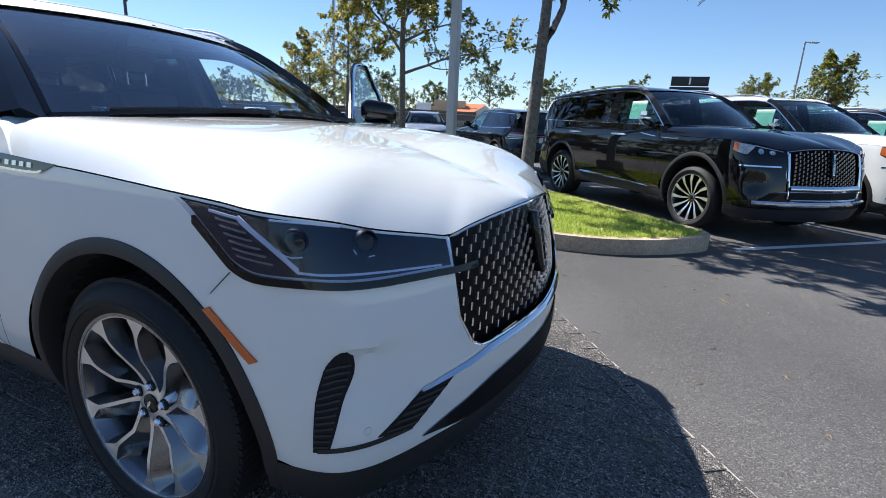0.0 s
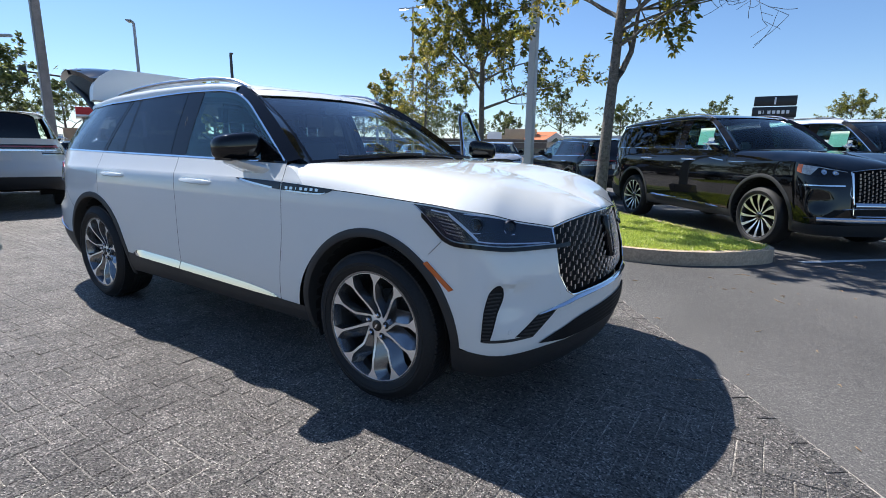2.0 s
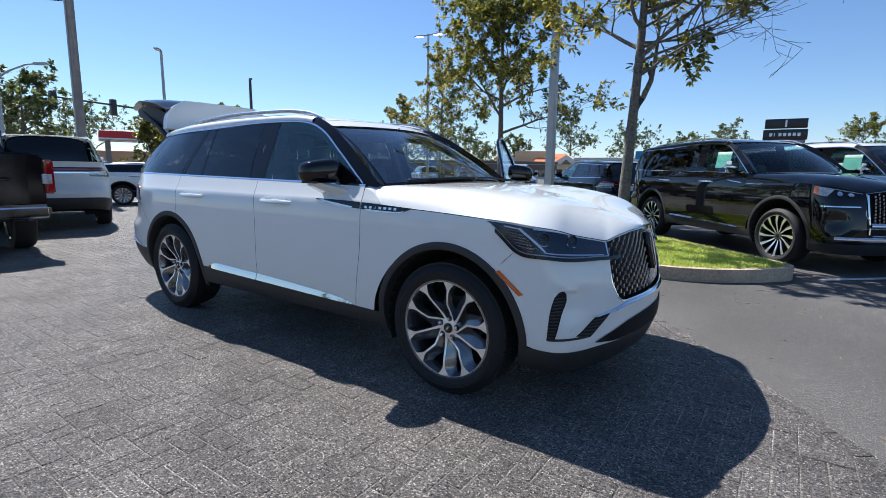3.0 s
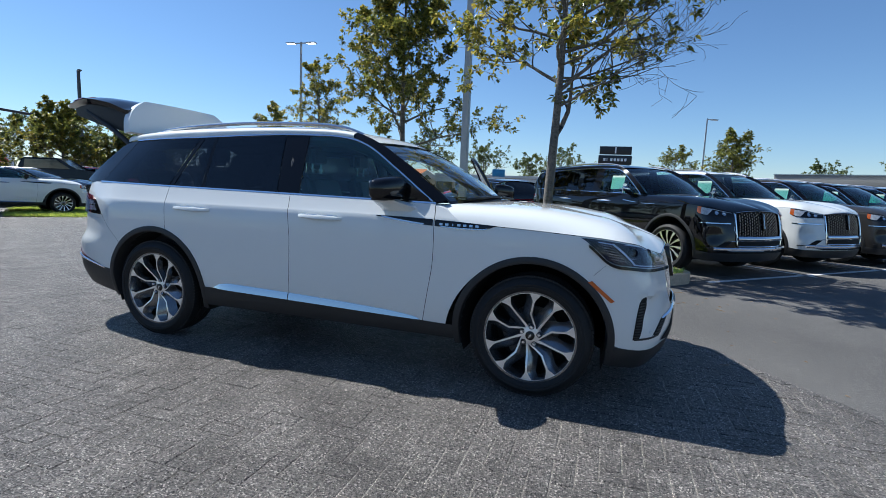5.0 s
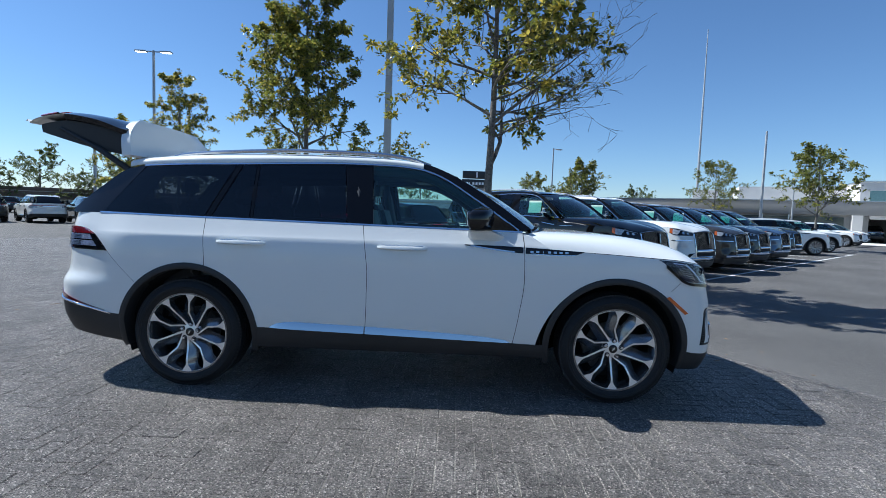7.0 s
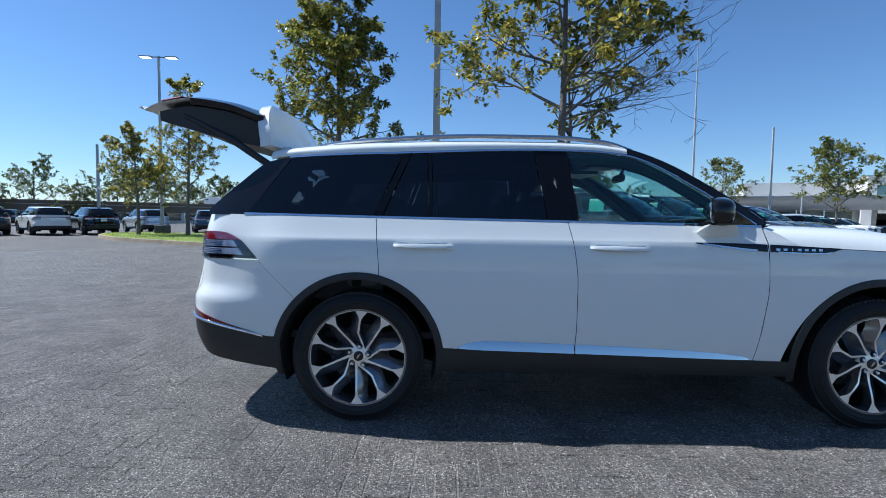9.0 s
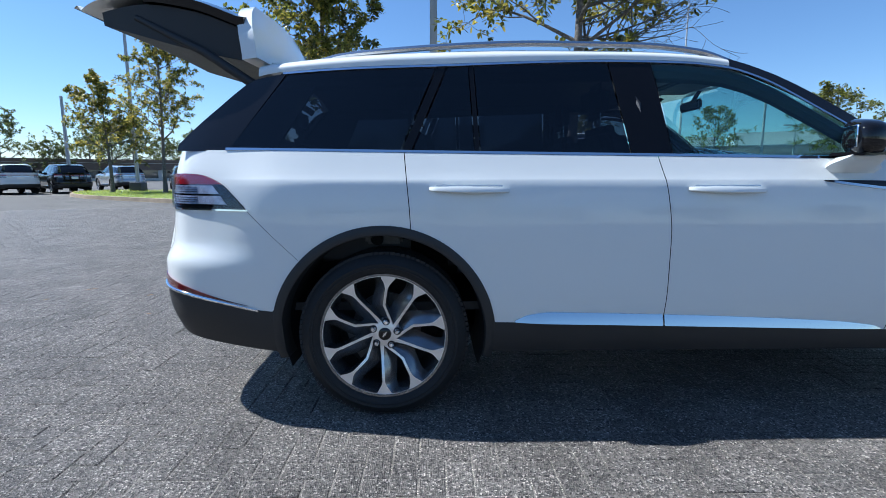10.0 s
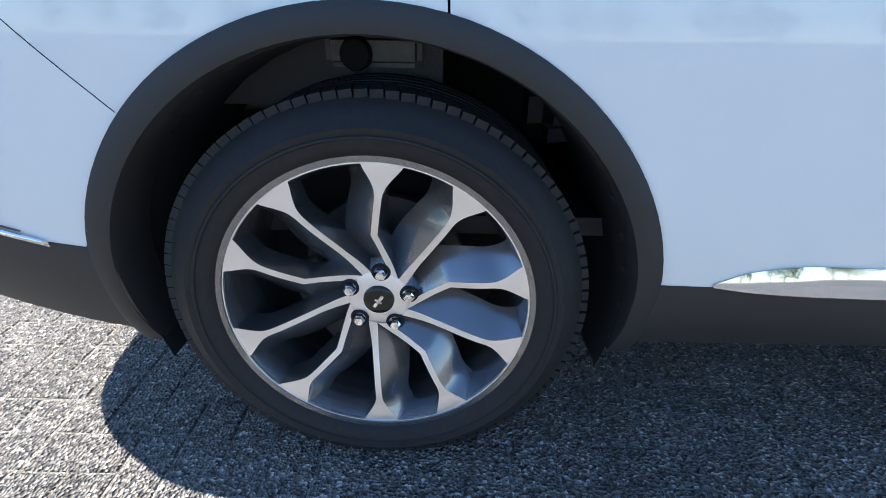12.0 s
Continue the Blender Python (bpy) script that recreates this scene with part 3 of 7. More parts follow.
    for x0 in xs_between(SEAM_F(0.8) + g, 2.06, step):
        u = (x0 - SEAM_F(0.8) - g) / (2.06 - SEAM_F(0.8))
        zl, zt = low(x0), HOODLINE(x0) - 0.004
        cols.append([PX(x0 + (SEAM_F(zl + (zt - zl) * j / nz) - SEAM_F(0.8)) * (1 - u) ** 2, zl + (zt - zl) * j / nz) for j in range(nz + 1)])
    sg = s_of_y(-GR_Y)
    for s in list(np.linspace(s_of_x(2.07), sg, 34 if fine else 14)) + list(np.linspace(sg + 1e-4, _S[-1], 26 if fine else 10)):
        x, y = float(np.interp(s, _S, _Xs)), float(np.interp(s, _S, _Ys))
        zl, zt = low(x), (HOODLINE(x) - 0.004 if s <= sg else GR_BOTTOM(-y))
        cols.append([P(s, zl + (zt - zl) * j / nz) for j in range(nz + 1)])
    mesh("front_wing_and_bumper", cols, paint, mirror=True)

    # top of the wing between the door and the bonnet
    top_w = curve((0.84, 1.172), (0.90, 1.158), (0.97, 1.118), (1.04, 1.070))
    cols = []
    for x in np.linspace(0.859, 1.035, 10):
        z0, z1 = HOODLINE(x) - 0.006, max(top_w(x), HOODLINE(x) - 0.003)
        col = [PX(x + (SEAM_F(z0 + (z1 - z0) * j / 5) - SEAM_F(1.07)) * (1.035 - x) / 0.176, z0 + (z1 - z0) * j / 5, 0.0005) for j in range(6)]
        q = col[-1]
        cols.append(col + [(q[0], q[1] + 0.035, q[2] + 0.012 * (1.04 - x) / 0.18), (q[0], q[1] + 0.10, q[2] + 0.006 * (1.04 - x) / 0.18)])
    mesh("wing_top", cols, paint, mirror="two")

    # bonnet: outer edge along the wing line, spine on the centre
    spine = curve((0.0, 1.12), (0.3, 1.46), (0.62, 1.90), (0.85, 2.20), (1.0, 2.335))
    spine_z = curve((1.09, 1.196), (1.42, 1.188), (1.75, 1.140), (2.0, 1.078), (2.2, 1.015), (2.30, 0.978), (2.34, 0.960))
    s0, s1 = s_of_x(0.860), _S[-1]
    cols = []
    nu, nv = (70, 40) if fine else (24, 14)
    for i in range(nu + 1):
        t = i / nu
        s = s0 + (s1 - s0) * t
        ox = float(np.interp(s, _S, _Xs))
        e = Vector(P(s, HOODLINE(ox)))
        cx = spine(t)
        c = Vector((cx, 0, spine_z(cx)))
        k = 1 - smooth(0, 0.30, t)
        power = 2.7 + 15 * (1 - smooth(0, 0.8, t)) ** 1.5
        col = []
        for j in range(nv + 1):
            v = (j / nv) ** 1.6
            f = (1 - (1 - v) ** power) * (0.90 + 0.10 * math.sin(math.pi / 2 * v))
            x, y = e.x + (c.x - e.x) * v, e.y + (c.y - e.y) * v
            z = e.z + (c.z - e.z) * f
            # rear edge follows the foot of the windscreen
            xr = 0.86 + (0.975 + 0.155 * (1 - (y / 0.775) ** 2) - 0.86) * smooth(0.905, 0.77, -y)
            x += k * (xr - (0.86 + (1.12 - 0.86) * v))
            col.append((x, y, z))
        cols.append(col)
    mesh("bonnet", cols, paint, mirror=True)
    # black lower cladding
    def clad(name, sa, sb, zlo, n):
        cols = []
        for i in range(n + 1):
            s = sa + (sb - sa) * i / n
            x = float(np.interp(s, _S, _Xs))
            a, b = zlo(x), SILL(x)
            cols.append([P(s, a, -0.10)] + [P(s, a + (b - a) * j / 6, 0.002 + 0.004 * math.sin(math.pi * j / 6)) for j in range(7)])
        mesh(name, cols, CLAD, "black plastic", "two" if "sill" in name else True)
    clad("rear_lower_bumper", 0.0, s_of_x(-1.97), curve((-2.66, 0.38), (-2.45, 0.345), (-2.0, 0.30)), 30)
    clad("sill_cladding", s_of_x(-1.05), s_of_x(1.05), lambda x: 0.30, 20)
    clad("front_lower_lip", s_of_x(1.97), _S[-1], curve((1.9, 0.26), (2.2, 0.245), (2.53, 0.235)), 36)
    # wheel arch flares
    for c in (-AXLE, AXLE):
        cols = []
        n = 60 if fine else 26
        for i in range(n + 1):
            a = radians(-14 + 208 * i / n)
            col = []
            for rr, off in ((ARCH_R + 0.002, -0.003), (ARCH_R + 0.001, 0.004), (ARCH_R - 0.012, 0.008), (ARCH_R - 0.032, 0.009), (ARCH_R - 0.041, 0.006), (ARCH_R - 0.044, -0.002), (ARCH_R - 0.045, -0.10)):
                col.append(PX(c + rr * math.cos(a), max(0.22, ARCH_Z + rr * math.sin(a)), off))
            cols.append(col)
        mesh("wheel_arch_flare", cols, CLAD, "black plastic", "two")
        cols = []
        for i in range(25):
            a = radians(-20 + 220 * i / 24)
            cols.append([(c + rr * math.cos(a), y, ARCH_Z + rr * math.sin(a)) for rr, y in ((ARCH_R - 0.044, -0.93), (ARCH_R - 0.05, -0.80), (ARCH_R - 0.05, -0.50), (0.05, -0.50))])
        mesh("wheel_well_liner", cols, DARK, mirror="two")
    # inner floor and dark structure behind the panel gaps
    cols = [[PX(x, z, -0.03) for z in (max(0.46, arch(x) + 0.01), max(0.6, arch(x) + 0.02), 0.95, BELT(x) - 0.01)] for x in np.linspace(-1.62, 0.835, 30)]
    mesh("door_frame", cols, DARK, mirror="two")
    bm = bmesh.new()
    for x0, x1, y, z0, z1 in ((-2.41, -2.00, 0.85, 0.37, 0.56), (-1.0, 1.0, 0.90, 0.33, 0.46), (2.0, 2.20, 0.62, 0.33, 0.80), (-2.0, 2.0, 0.50, 0.30, 0.58)):
        add_box(bm, x0, x1, -y, y, z0, z1)
    for v in bm.verts:
        v.co = Vector(W(tuple(v.co)))
    part("underbody", bm, DARK, root)

    # ---- glasshouse ----
    def sidept(x, z, off=0.0):
        return (x, -side_y(x, z) - off, z)

    def pane(name, a0, a1, b0, b1, mat, label="", lo=0.012, hi=0.006, off=0.0, mirror="two", thick=0.004, nu=10, nv=8):
        """Between the slanted edges (bottom a0, top a1) and (b0, b1)."""
        cols = []
        for i in range(nu + 1):
            u = i / nu
            col = []
            for j in range(nv + 1):
                v = j / nv
                x = (a0 + (a1 - a0) * v) * (1 - u) + (b0 + (b1 - b0) * v) * u
                z0, z1 = BELT(x) + lo, max(TOP(x) - hi, BELT(x) + lo)
                col.append(sidept(x, z0 + (z1 - z0) * v, off))
            cols.append(col)
        ob = mesh(name, cols, mat, label, mirror, thick)
        ob.visible_shadow = True
        return ob
    priv = GLASSP
    pane("rear_corner_glass", -2.47, -2.47, -2.215, -1.985, GLOSSB, "gloss black corner pillar", lo=-0.004)
    pane("quarter_window", -2.205, -1.975, -1.435, -1.275, priv, "dark privacy glass")
    pane("rear_pillar_trim", -1.425, -1.265, -1.385, -1.225, PILLAR)
    pane("rear_vent_window", -1.375, -1.215, -1.105, -1.125, priv, "dark privacy glass")
    pane("window_divider", -1.100, -1.120, -1.080, -1.100, PILLAR)
    pane("rear_door_window", -1.075, -1.095, -0.405, -0.465, priv, "dark privacy glass")
    pane("centre_pillar_trim", -0.398, -0.458, -0.215, -0.255, PILLAR)
    two = False if rear_open else "two"
    pane("front_door_window", -0.208, -0.248, 0.835, 0.835, GLASSC, "clear tinted glass", mirror=two, nu=24)
    # bright trim
    for nm, fn, x0, x1 in (("belt_trim", lambda x: BELT(x) + 0.001, -2.22, 0.845), ("window_top_trim", lambda x: TOP(x) - 0.007, -2.0, 0.82)):
        cols = []
        for x in np.linspace(x0, x1, 70 if fine else 30):
            z = fn(x)
            cols.append([sidept(x, z - 0.001, -0.004), sidept(x, z, 0.007), sidept(x, z + 0.011, 0.006), sidept(x, z + 0.013, -0.004)])
        mesh(nm, cols, CHROME, "bright chrome strip", "two")
    # roof with the side rails of the body
    def header(y):
        return 0.13 + 0.14 * (1 - (y / 0.66) ** 2)
    cols = []
    nu, nv = (44, 22) if fine else (18, 10)
    for i in range(nu + 1):
        u = i / nu
        x0 = -2.12 + (0.12 + 2.12) * u
        yt, zt, zr = side_y(x0, TOP(x0)), TOP(x0) + 0.006, ROOF(x0)
        col = []
        for j in range(nv + 1):
            v = j / nv
            a = v * math.pi / 2
            y = -yt * math.cos(a) ** 0.55 if v < 1 else 0.0
            z = zt + (zr - zt) * math.sin(a) ** 0.62
            k = smooth(0.82, 1.0, u)
            k2 = k * smooth(0.66, 0.60, -y)
            x = x0 + (header(y) - 0.006 - x0) * k2
            z = z + (1.645 + 0.012 * (1 - (y / 0.615) ** 2) - z) * k2
            col.append((x, y, z))
        cols.append(col)
    roof_front = cols[-1]
    mesh("roof", cols, paint, mirror=True)
    # windscreen between its two edges, and the dark pillars beside it
    nu, nv = (24, 24) if fine else (10, 10)
    base_c, base_z = lambda y: 0.93 + 0.165 * (1 - (y / 0.775) ** 2), lambda y: 1.168 + 0.03 * (1 - (y / 0.775) ** 2)
    top_y = 0.615
    cols, frame_cols = [], []
    for i in range(nu + 1):
        u = i / nu
        col = []
        for j in range(nv + 1):
            v = j / nv
            y0, y1 = -0.803 + 0.803 * u, -top_y + top_y * u
            p0 = Vector((base_c(y0), y0, base_z(y0)))
            x1 = header(y1)
            p1 = Vector((x1, y1, 1.652 + 0.012 * (1 - (y1 / top_y) ** 2) - 0.02))
            p = p0.lerp(p1, v)
            p.z += 0.035 * math.sin(math.pi * v)
            p.x += 0.015 * math.sin(math.pi * v)
            col.append(tuple(p))
        cols.append(col)
    mesh("windscreen", cols, GLASSW if fine else GLASSC, "clear windscreen glass", True)
    if fine:
        mesh("roof_header", [[tuple(Vector(p) + Vector((0.004, 0, 0.009))) for p in c[nv - 3:]] + [tuple(Vector(c[nv]) + Vector((-0.03, 0, 0.016)))] for c in cols], paint, "", True)
    if fine:
        # black printed border of the windscreen
        up = Vector((0.004, 0, 0.005))
        mesh("windscreen_border", [[tuple(Vector(p).lerp(Vector(q), w) + up) for p, q in zip(cols[0], cols[1])] for w in (0.0, 0.5)], PILLAR, "black printed border", "two")
        mesh("windscreen_lower_border", [[tuple(Vector(p) + up) for p in c[:2]] for c in cols], PILLAR, "", True)
    edge = cols[0]
    cols = []
    for j in range(nv + 1):
        v = j / nv
        x = 0.845 + (0.07 - 0.845) * v
        a, b = Vector(sidept(x, TOP(x) + 0.006, 0.004)), Vector(edge[j])
        mid = (a + b) / 2 + Vector((0.028, -0.012, 0.030))
        cols.append([tuple(a), tuple(mid), tuple(b + Vector((0.0, 0.004, 0.004)))])
    mesh("windscreen_pillar", cols, PILLAR, "black pillar", "two")
    if not rear_open:
        ys = np.linspace(-0.66, 0, 10)
        cols = []
        for y in ys:
            b = Vector(P(s_of_y_rear(y), 1.222, -0.01))
            t = Vector((-2.10, y * 0.82, ROOF(-2.12) - 0.012 - 0.06 * (y / 0.66) ** 4))
            cols.append([tuple(b.lerp(t, j / 8) + Vector((-0.03 * math.sin(math.pi * j / 8), 0, 0))) for j in range(9)])
        mesh("rear_window", cols, GLOSSB, "dark rear window", True)
        patch("rear_light_bar", lambda u, v: (s_of_y_rear(-0.66) * (1 - u), 1.075 + 0.022 * v), 20, 1, REDLENS, 0.006, 0.008, "red light bar", True)
        patch("number_plate", lambda u, v: (s_of_y_rear(-0.17) * (1 - u), 0.86 + 0.13 * v), 6, 2, PAPER, 0.005, 0.006, "plain white plate", True)
        patch("rear_bright_bar", lambda u, v: (s_of_y_rear(-0.60) * (1 - u), 1.020 + 0.020 * v), 14, 1, CHROME, 0.008, 0.008, "", True)
    cowl = [[(base_c(y) - 0.04, y, base_z(y) + 0.012), (base_c(y) + 0.02, y, base_z(y) + 0.006), (base_c(y) + 0.10, y, base_z(y) - 0.03)] for y in np.linspace(-0.80, 0, 16)]
    mesh("cowl_panel", cowl, CLAD, "black plastic", True)
    # roof rails
    for sgn in (-1, 1):
        rz = curve((-1.86, 1.650), (-1.72, 1.684), (-1.4, 1.708), (-0.8, 1.733), (-0.3, 1.728), (0.0, 1.700), (0.19, 1.640))
        bm = tube([W((x, sgn * (0.645 - 0.05 * smooth(-1.2, -1.9, x)), rz(x))) for x in np.linspace(-1.86, 0.17, 40 if fine else 16)], 0.015, 8)
        part("roof_rail", bm, SATIN, root, "satin silver rail")

    # ---- lamps and front ----
    s_l0, s_l1 = s_of_x(1.778), s_of_y(-GR_Y) - 0.012
    lamp_low = curve((1.77, 1.030), (1.80, 1.016), (1.85, 0.978), (1.90, 0.936), (1.94, 0.903), (2.0, 0.881), (2.09, 0.873), (2.2, 0.860), (2.36, 0.842))

    if not fine:
        s_l0 = s_of_x(1.99)
        lamp_low = curve((1.95, 0.945), (2.02, 0.895), (2.1, 0.868), (2.36, 0.862))

    def lamp(u, v, m0=0.0, m1=0.0):
        s = s_l0 + (s_l1 - s_l0) * u
        x = float(np.interp(s, _S, _Xs))
        a, b = lamp_low(x) + m0, HOODLINE(x) - 0.010 - m1
        return s, a + max(0.002, b - a) * v
    house = patch("headlight", lamp, 40 if fine else 14, 8, LAMPDARK if fine else GLOSSB, 0.002, 0.004, "dark glass headlight with light guide")
    if fine:
        def surround(u, v):
            s = s_l0 + 0.05 + (s_l1 + 0.06 - s_l0) * u
            return s, lamp_low(float(np.interp(min(s, s_l1), _S, _Xs))) - 0.021 + 0.018 * v
        patch("headlight_surround", surround, 40, 3, PILLAR, 0.012, 0.014, "gloss black bar below the lamp")
    else:
        patch("lamp_reflector", lambda u, v: lamp(0.09 + (0.16 + 0.14 * v) * u, 0.12 + 0.76 * v), 6, 3, CLEARLENS, 0.006, 0.004, "bright reflector")
        patch("lamp_upper_strip", lambda u, v: lamp(0.38 + 0.56 * u, 0.84 + 0.08 * v), 8, 1, CLEARLENS, 0.006, 0.004)
        patch("corner_reflector", lambda u, v: lamp(0.005 + 0.085 * u, 0.08 + 0.84 * v), 3, 2, AMBER, 0.006, 0.004, "amber reflector")
        for u0 in (0.44, 0.66):
            def lens(u, v, u0=u0):
                a = 2 * math.pi * u
                return lamp(u0 + 0.06 + 0.06 * v * math.cos(a), 0.45 + 0.26 * v * math.sin(a))
            patch("projector_lens", lens, 16, 2, SATIN, 0.008, 0.004)
        patch("wing_bright_strip", lambda u, v: (s_of_x(2.03) + (s_l1 - 0.05 - s_of_x(2.03)) * u, 0.775 + 0.012 * v), 8, 1, CHROME, 0.004, 0.008, "chrome strip")
    if fine:
        def skin_s(x, y, z):
            """Outline length where the skin at height z lies nearest to (x, y)."""
            return min(np.linspace(s_l0 - 0.02, s_l1 + 0.05, 240), key=lambda s: math.dist(P(s, z)[:2], (x, y)))

        def stroke(name, pts, w, mat, off=0.008, n=20):
            q = [(skin_s(*p), p[2]) for p in pts]
            f = curve(*q)
            patch(name, lambda u, v: (q[0][0] + (q[-1][0] - q[0][0]) * u, f(q[0][0] + (q[-1][0] - q[0][0]) * u) + w * (v - 0.5)), n, 1, mat, off, 0.004)
        # light guide: thin upper stroke, broad slanting one, thin one along the bottom
        stroke("light_guide", [(1.875, -0.998, 1.009), (1.92, -0.995, 1.004), (1.966, -0.991, 0.999)], 0.006, LED)
        stroke("light_guide", [(1.962, -0.991, 1.000), (2.022, -0.977, 0.957), (2.06, -0.960, 0.920), (2.095, -0.944, 0.888)], 0.014, LED, 0.009)
        stroke("light_guide", [(2.088, -0.946, 0.886), (2.123, -0.919, 0.880), (2.204, -0.797, 0.868), (2.278, -0.60, 0.852)], 0.0055, LED)
        for k in range(6):
            u = k / 5
            stroke("light_rib", [(1.895 + 0.062 * u, -0.998, 0.994 - 0.078 * u), (1.962 + 0.086 * u, -0.985, 0.986 - 0.084 * u)], 0.005, GUNMETAL, 0.006, 6)
        stroke("upper_light_bar", [(2.02, -0.95, 1.000), (2.07, -0.90, 0.993), (2.125, -0.84, 0.980)], 0.005, LED, 0.006, 12)
        for cx, cy, zz in ((2.078, -0.940, 0.953), (2.176, -0.800, 0.938)):
            for sgn in (-1, 1):
                s = skin_s(cx, cy, zz)
                p, q = Vector(P(s, zz, 0.004)), Vector(P(s, zz, 0.026))
                ang = math.degrees(math.atan2((q.y - p.y) * -sgn, q.x - p.x))
                m = pose(p.x, p.y * (1 if sgn < 0 else -1), p.z, 0, 0, ang + 90)
                part("projector_lens", lathe([(0.0, -0.012), (0.016, -0.009), (0.026, 0.0)], 24), GLOSSB, root, "round projector lens", matrix=m)
                part("projector_bezel", lathe([(0.026, 0.0), (0.029, -0.008), (0.032, -0.002), (0.032, 0.006)], 24), LAMPDARK, root, matrix=m)
                part("projector_glint", tube([(-0.034, -0.008, -0.012), (-0.024, -0.009, -0.030), (0.000, -0.009, -0.035), (0.022, -0.008, -0.032)], [0.0012, 0.0018, 0.0018, 0.0012], 6), LED, root, matrix=m)
        patch("headlight_cover", lambda u, v: lamp(u, v), 40, 8, GLASSL, 0.017, 0.003, "clear lamp cover").visible_shadow = False
    if fine:
        # thin joints of the bumper skins
        for a, b in (((-2.115, 0.958), (-1.882, 0.737)), ((1.93, 0.872), (1.868, 0.812))):
            def joint(u, v, a=a, b=b):
                return s_of_x(a[0] + (b[0] - a[0]) * u), a[1] + (b[1] - a[1]) * u + 0.0018 * v
            patch("panel_joint", joint, 8, 1, DARK, 0.0008, 0.002)
    # grille: dark backing, frame, rows of small bright bars
    gs = [s_of_y(-y) for y in np.linspace(GR_Y, 0.0, 18)]

    def gr_top(s):
        return HOODLINE(float(np.interp(s, _S, _Xs))) - 0.006

    def gr_bot(s):
        return GR_BOTTOM(-float(np.interp(s, _S, _Ys)))
    mesh("grille", [[P(s, gr_bot(s) - 0.02 + (gr_top(s) - gr_bot(s) + 0.05) * j / 8, -0.035) for j in range(9)] for s in gs], GRILLEB, "black grille with small bright bars", True)
    if fine:
        bm = bmesh.new()
        n_rows, pitch = 15, 0.070
        for r_ in range(n_rows):
            z = 0.608 + r_ * 0.0232
            for c_ in range(-9, 10):
                y = (c_ + 0.5 * (r_ % 2)) * pitch
                if abs(y) > GR_Y - 0.016 or (abs(y) < 0.034 and z > 0.70):
                    continue
                s = s_of_y(-abs(y))
                if not gr_bot(s) + 0.010 < z < gr_top(s) - 0.016:
                    continue
                p, q = Vector(P(s, z, -0.020)), Vector(P(s, z, 0.0))
                n = (q - p).normalized()
                t = Vector((-n.y, n.x, 0))
                if y > 0:
                    p.y, n.y, t = -p.y, -n.y, Vector((n.y, n.x, 0))
                    t = Vector((-n.y, n.x, 0))
                vs = []
                for dz in (-0.0125, 0.0125):
                    for dt, dn in ((-0.0046, -0.006), (-0.0036, 0.002), (0.0036, 0.002), (0.0046, -0.006)):
                        vs.append(bm.verts.new(W(tuple(p + t * dt + n * dn + Vector((0, 0, dz + 0.004 * (dn > 0)))))))
                for f in ((0, 1, 5, 4), (1, 2, 6, 5), (2, 3, 7, 6), (0, 3, 2, 1), (4, 5, 6, 7)):
                    bm.faces.new([vs[i] for i in f])
        part("grille_pattern", bm, BRIGHT, root, "rows of small bright bars", sharp=20)["kind"] = "stuff"
    else:
        bm = bmesh.new()
        for k in range(-10, 11):
            y = k * 0.0485
            s = s_of_y(-abs(y))
            for j in range(9):
                z = gr_bot(s) + 0.02 + (gr_top(s) - gr_bot(s) - 0.03) * (j + 0.5 * (k % 2)) / 9
                p = Vector(P(s, z, -0.022))
                p.y *= 1 if y <= 0 else -1
                add_box(bm, -0.008, 0.012, -0.0105, 0.0105, -0.012, 0.012, 0, Matrix.Translation(p))
        for v in bm.verts:
            v.co = Vector(W(tuple(v.co)))
        part("grille_mesh", bm, GUNMETAL, root, "bright grille mesh", sharp=20)
    # frame round the grille
    path = [(-y, gr_bot(s_of_y(-y)) ) for y in np.linspace(0, GR_Y, 14)] + [(-GR_Y, gr_top(s_of_y(-GR_Y + 0.001)))] + [(-y, gr_top(s_of_y(-y))) for y in np.linspace(GR_Y - 0.02, 0, 16)]
    for sgn in (1, -1):
        bm = bmesh.new()
        pts = [Vector(P(s_of_y(y), z, 0.0)) for y, z in path]
        add_tube(bm, [W((p.x, p.y * sgn, p.z)) for p in pts], 0.0045 if fine else 0.0065, 6)
        part("grille_frame", bm, CHROME if fine else SATIN, root, "thin bright frame")
    # centre emblem: plain upright plate
    top_s = _S[-1]
    p = Vector(P(top_s, 0.80, -0.01))
    bm = box(p.x - 0.02, p.x + 0.022, -0.024, 0.024, 0.705, 0.925, 0.006)
    for v in bm.verts:
        v.co.x -= 0.22 * (v.co.z - 0.80)
        v.co = Vector(W(tuple(v.co)))
    part("emblem_plate", bm, GLOSSB, root, "gloss black upright plate")
    bm = bmesh.new()
    for a, b in (((-0.014, -0.011), (0.725, 0.905)), ((0.011, 0.014), (0.725, 0.905)), ((-0.014, 0.014), (0.725, 0.730)), ((-0.014, 0.014), (0.900, 0.905)), ((-0.002, 0.002), (0.735, 0.895)), ((-0.012, 0.012), (0.813, 0.817))):
        add_box(bm, p.x + 0.016, p.x + 0.026, a[0], a[1], b[0], b[1])
    for v in bm.verts:
        v.co.x -= 0.22 * (v.co.z - 0.80)
        v.co = Vector(W(tuple(v.co)))
    part("emblem_outline", bm, CHROME, root, "thin bright outline")
    # bright bar below the grille
    cz = curve((0.0, 0.572), (0.42, 0.566), (0.54, 0.553), (0.71, 0.539))
    ch = curve((0.0, 0.024), (0.40, 0.024), (0.52, 0.021), (0.70, 0.006))
    cols = []
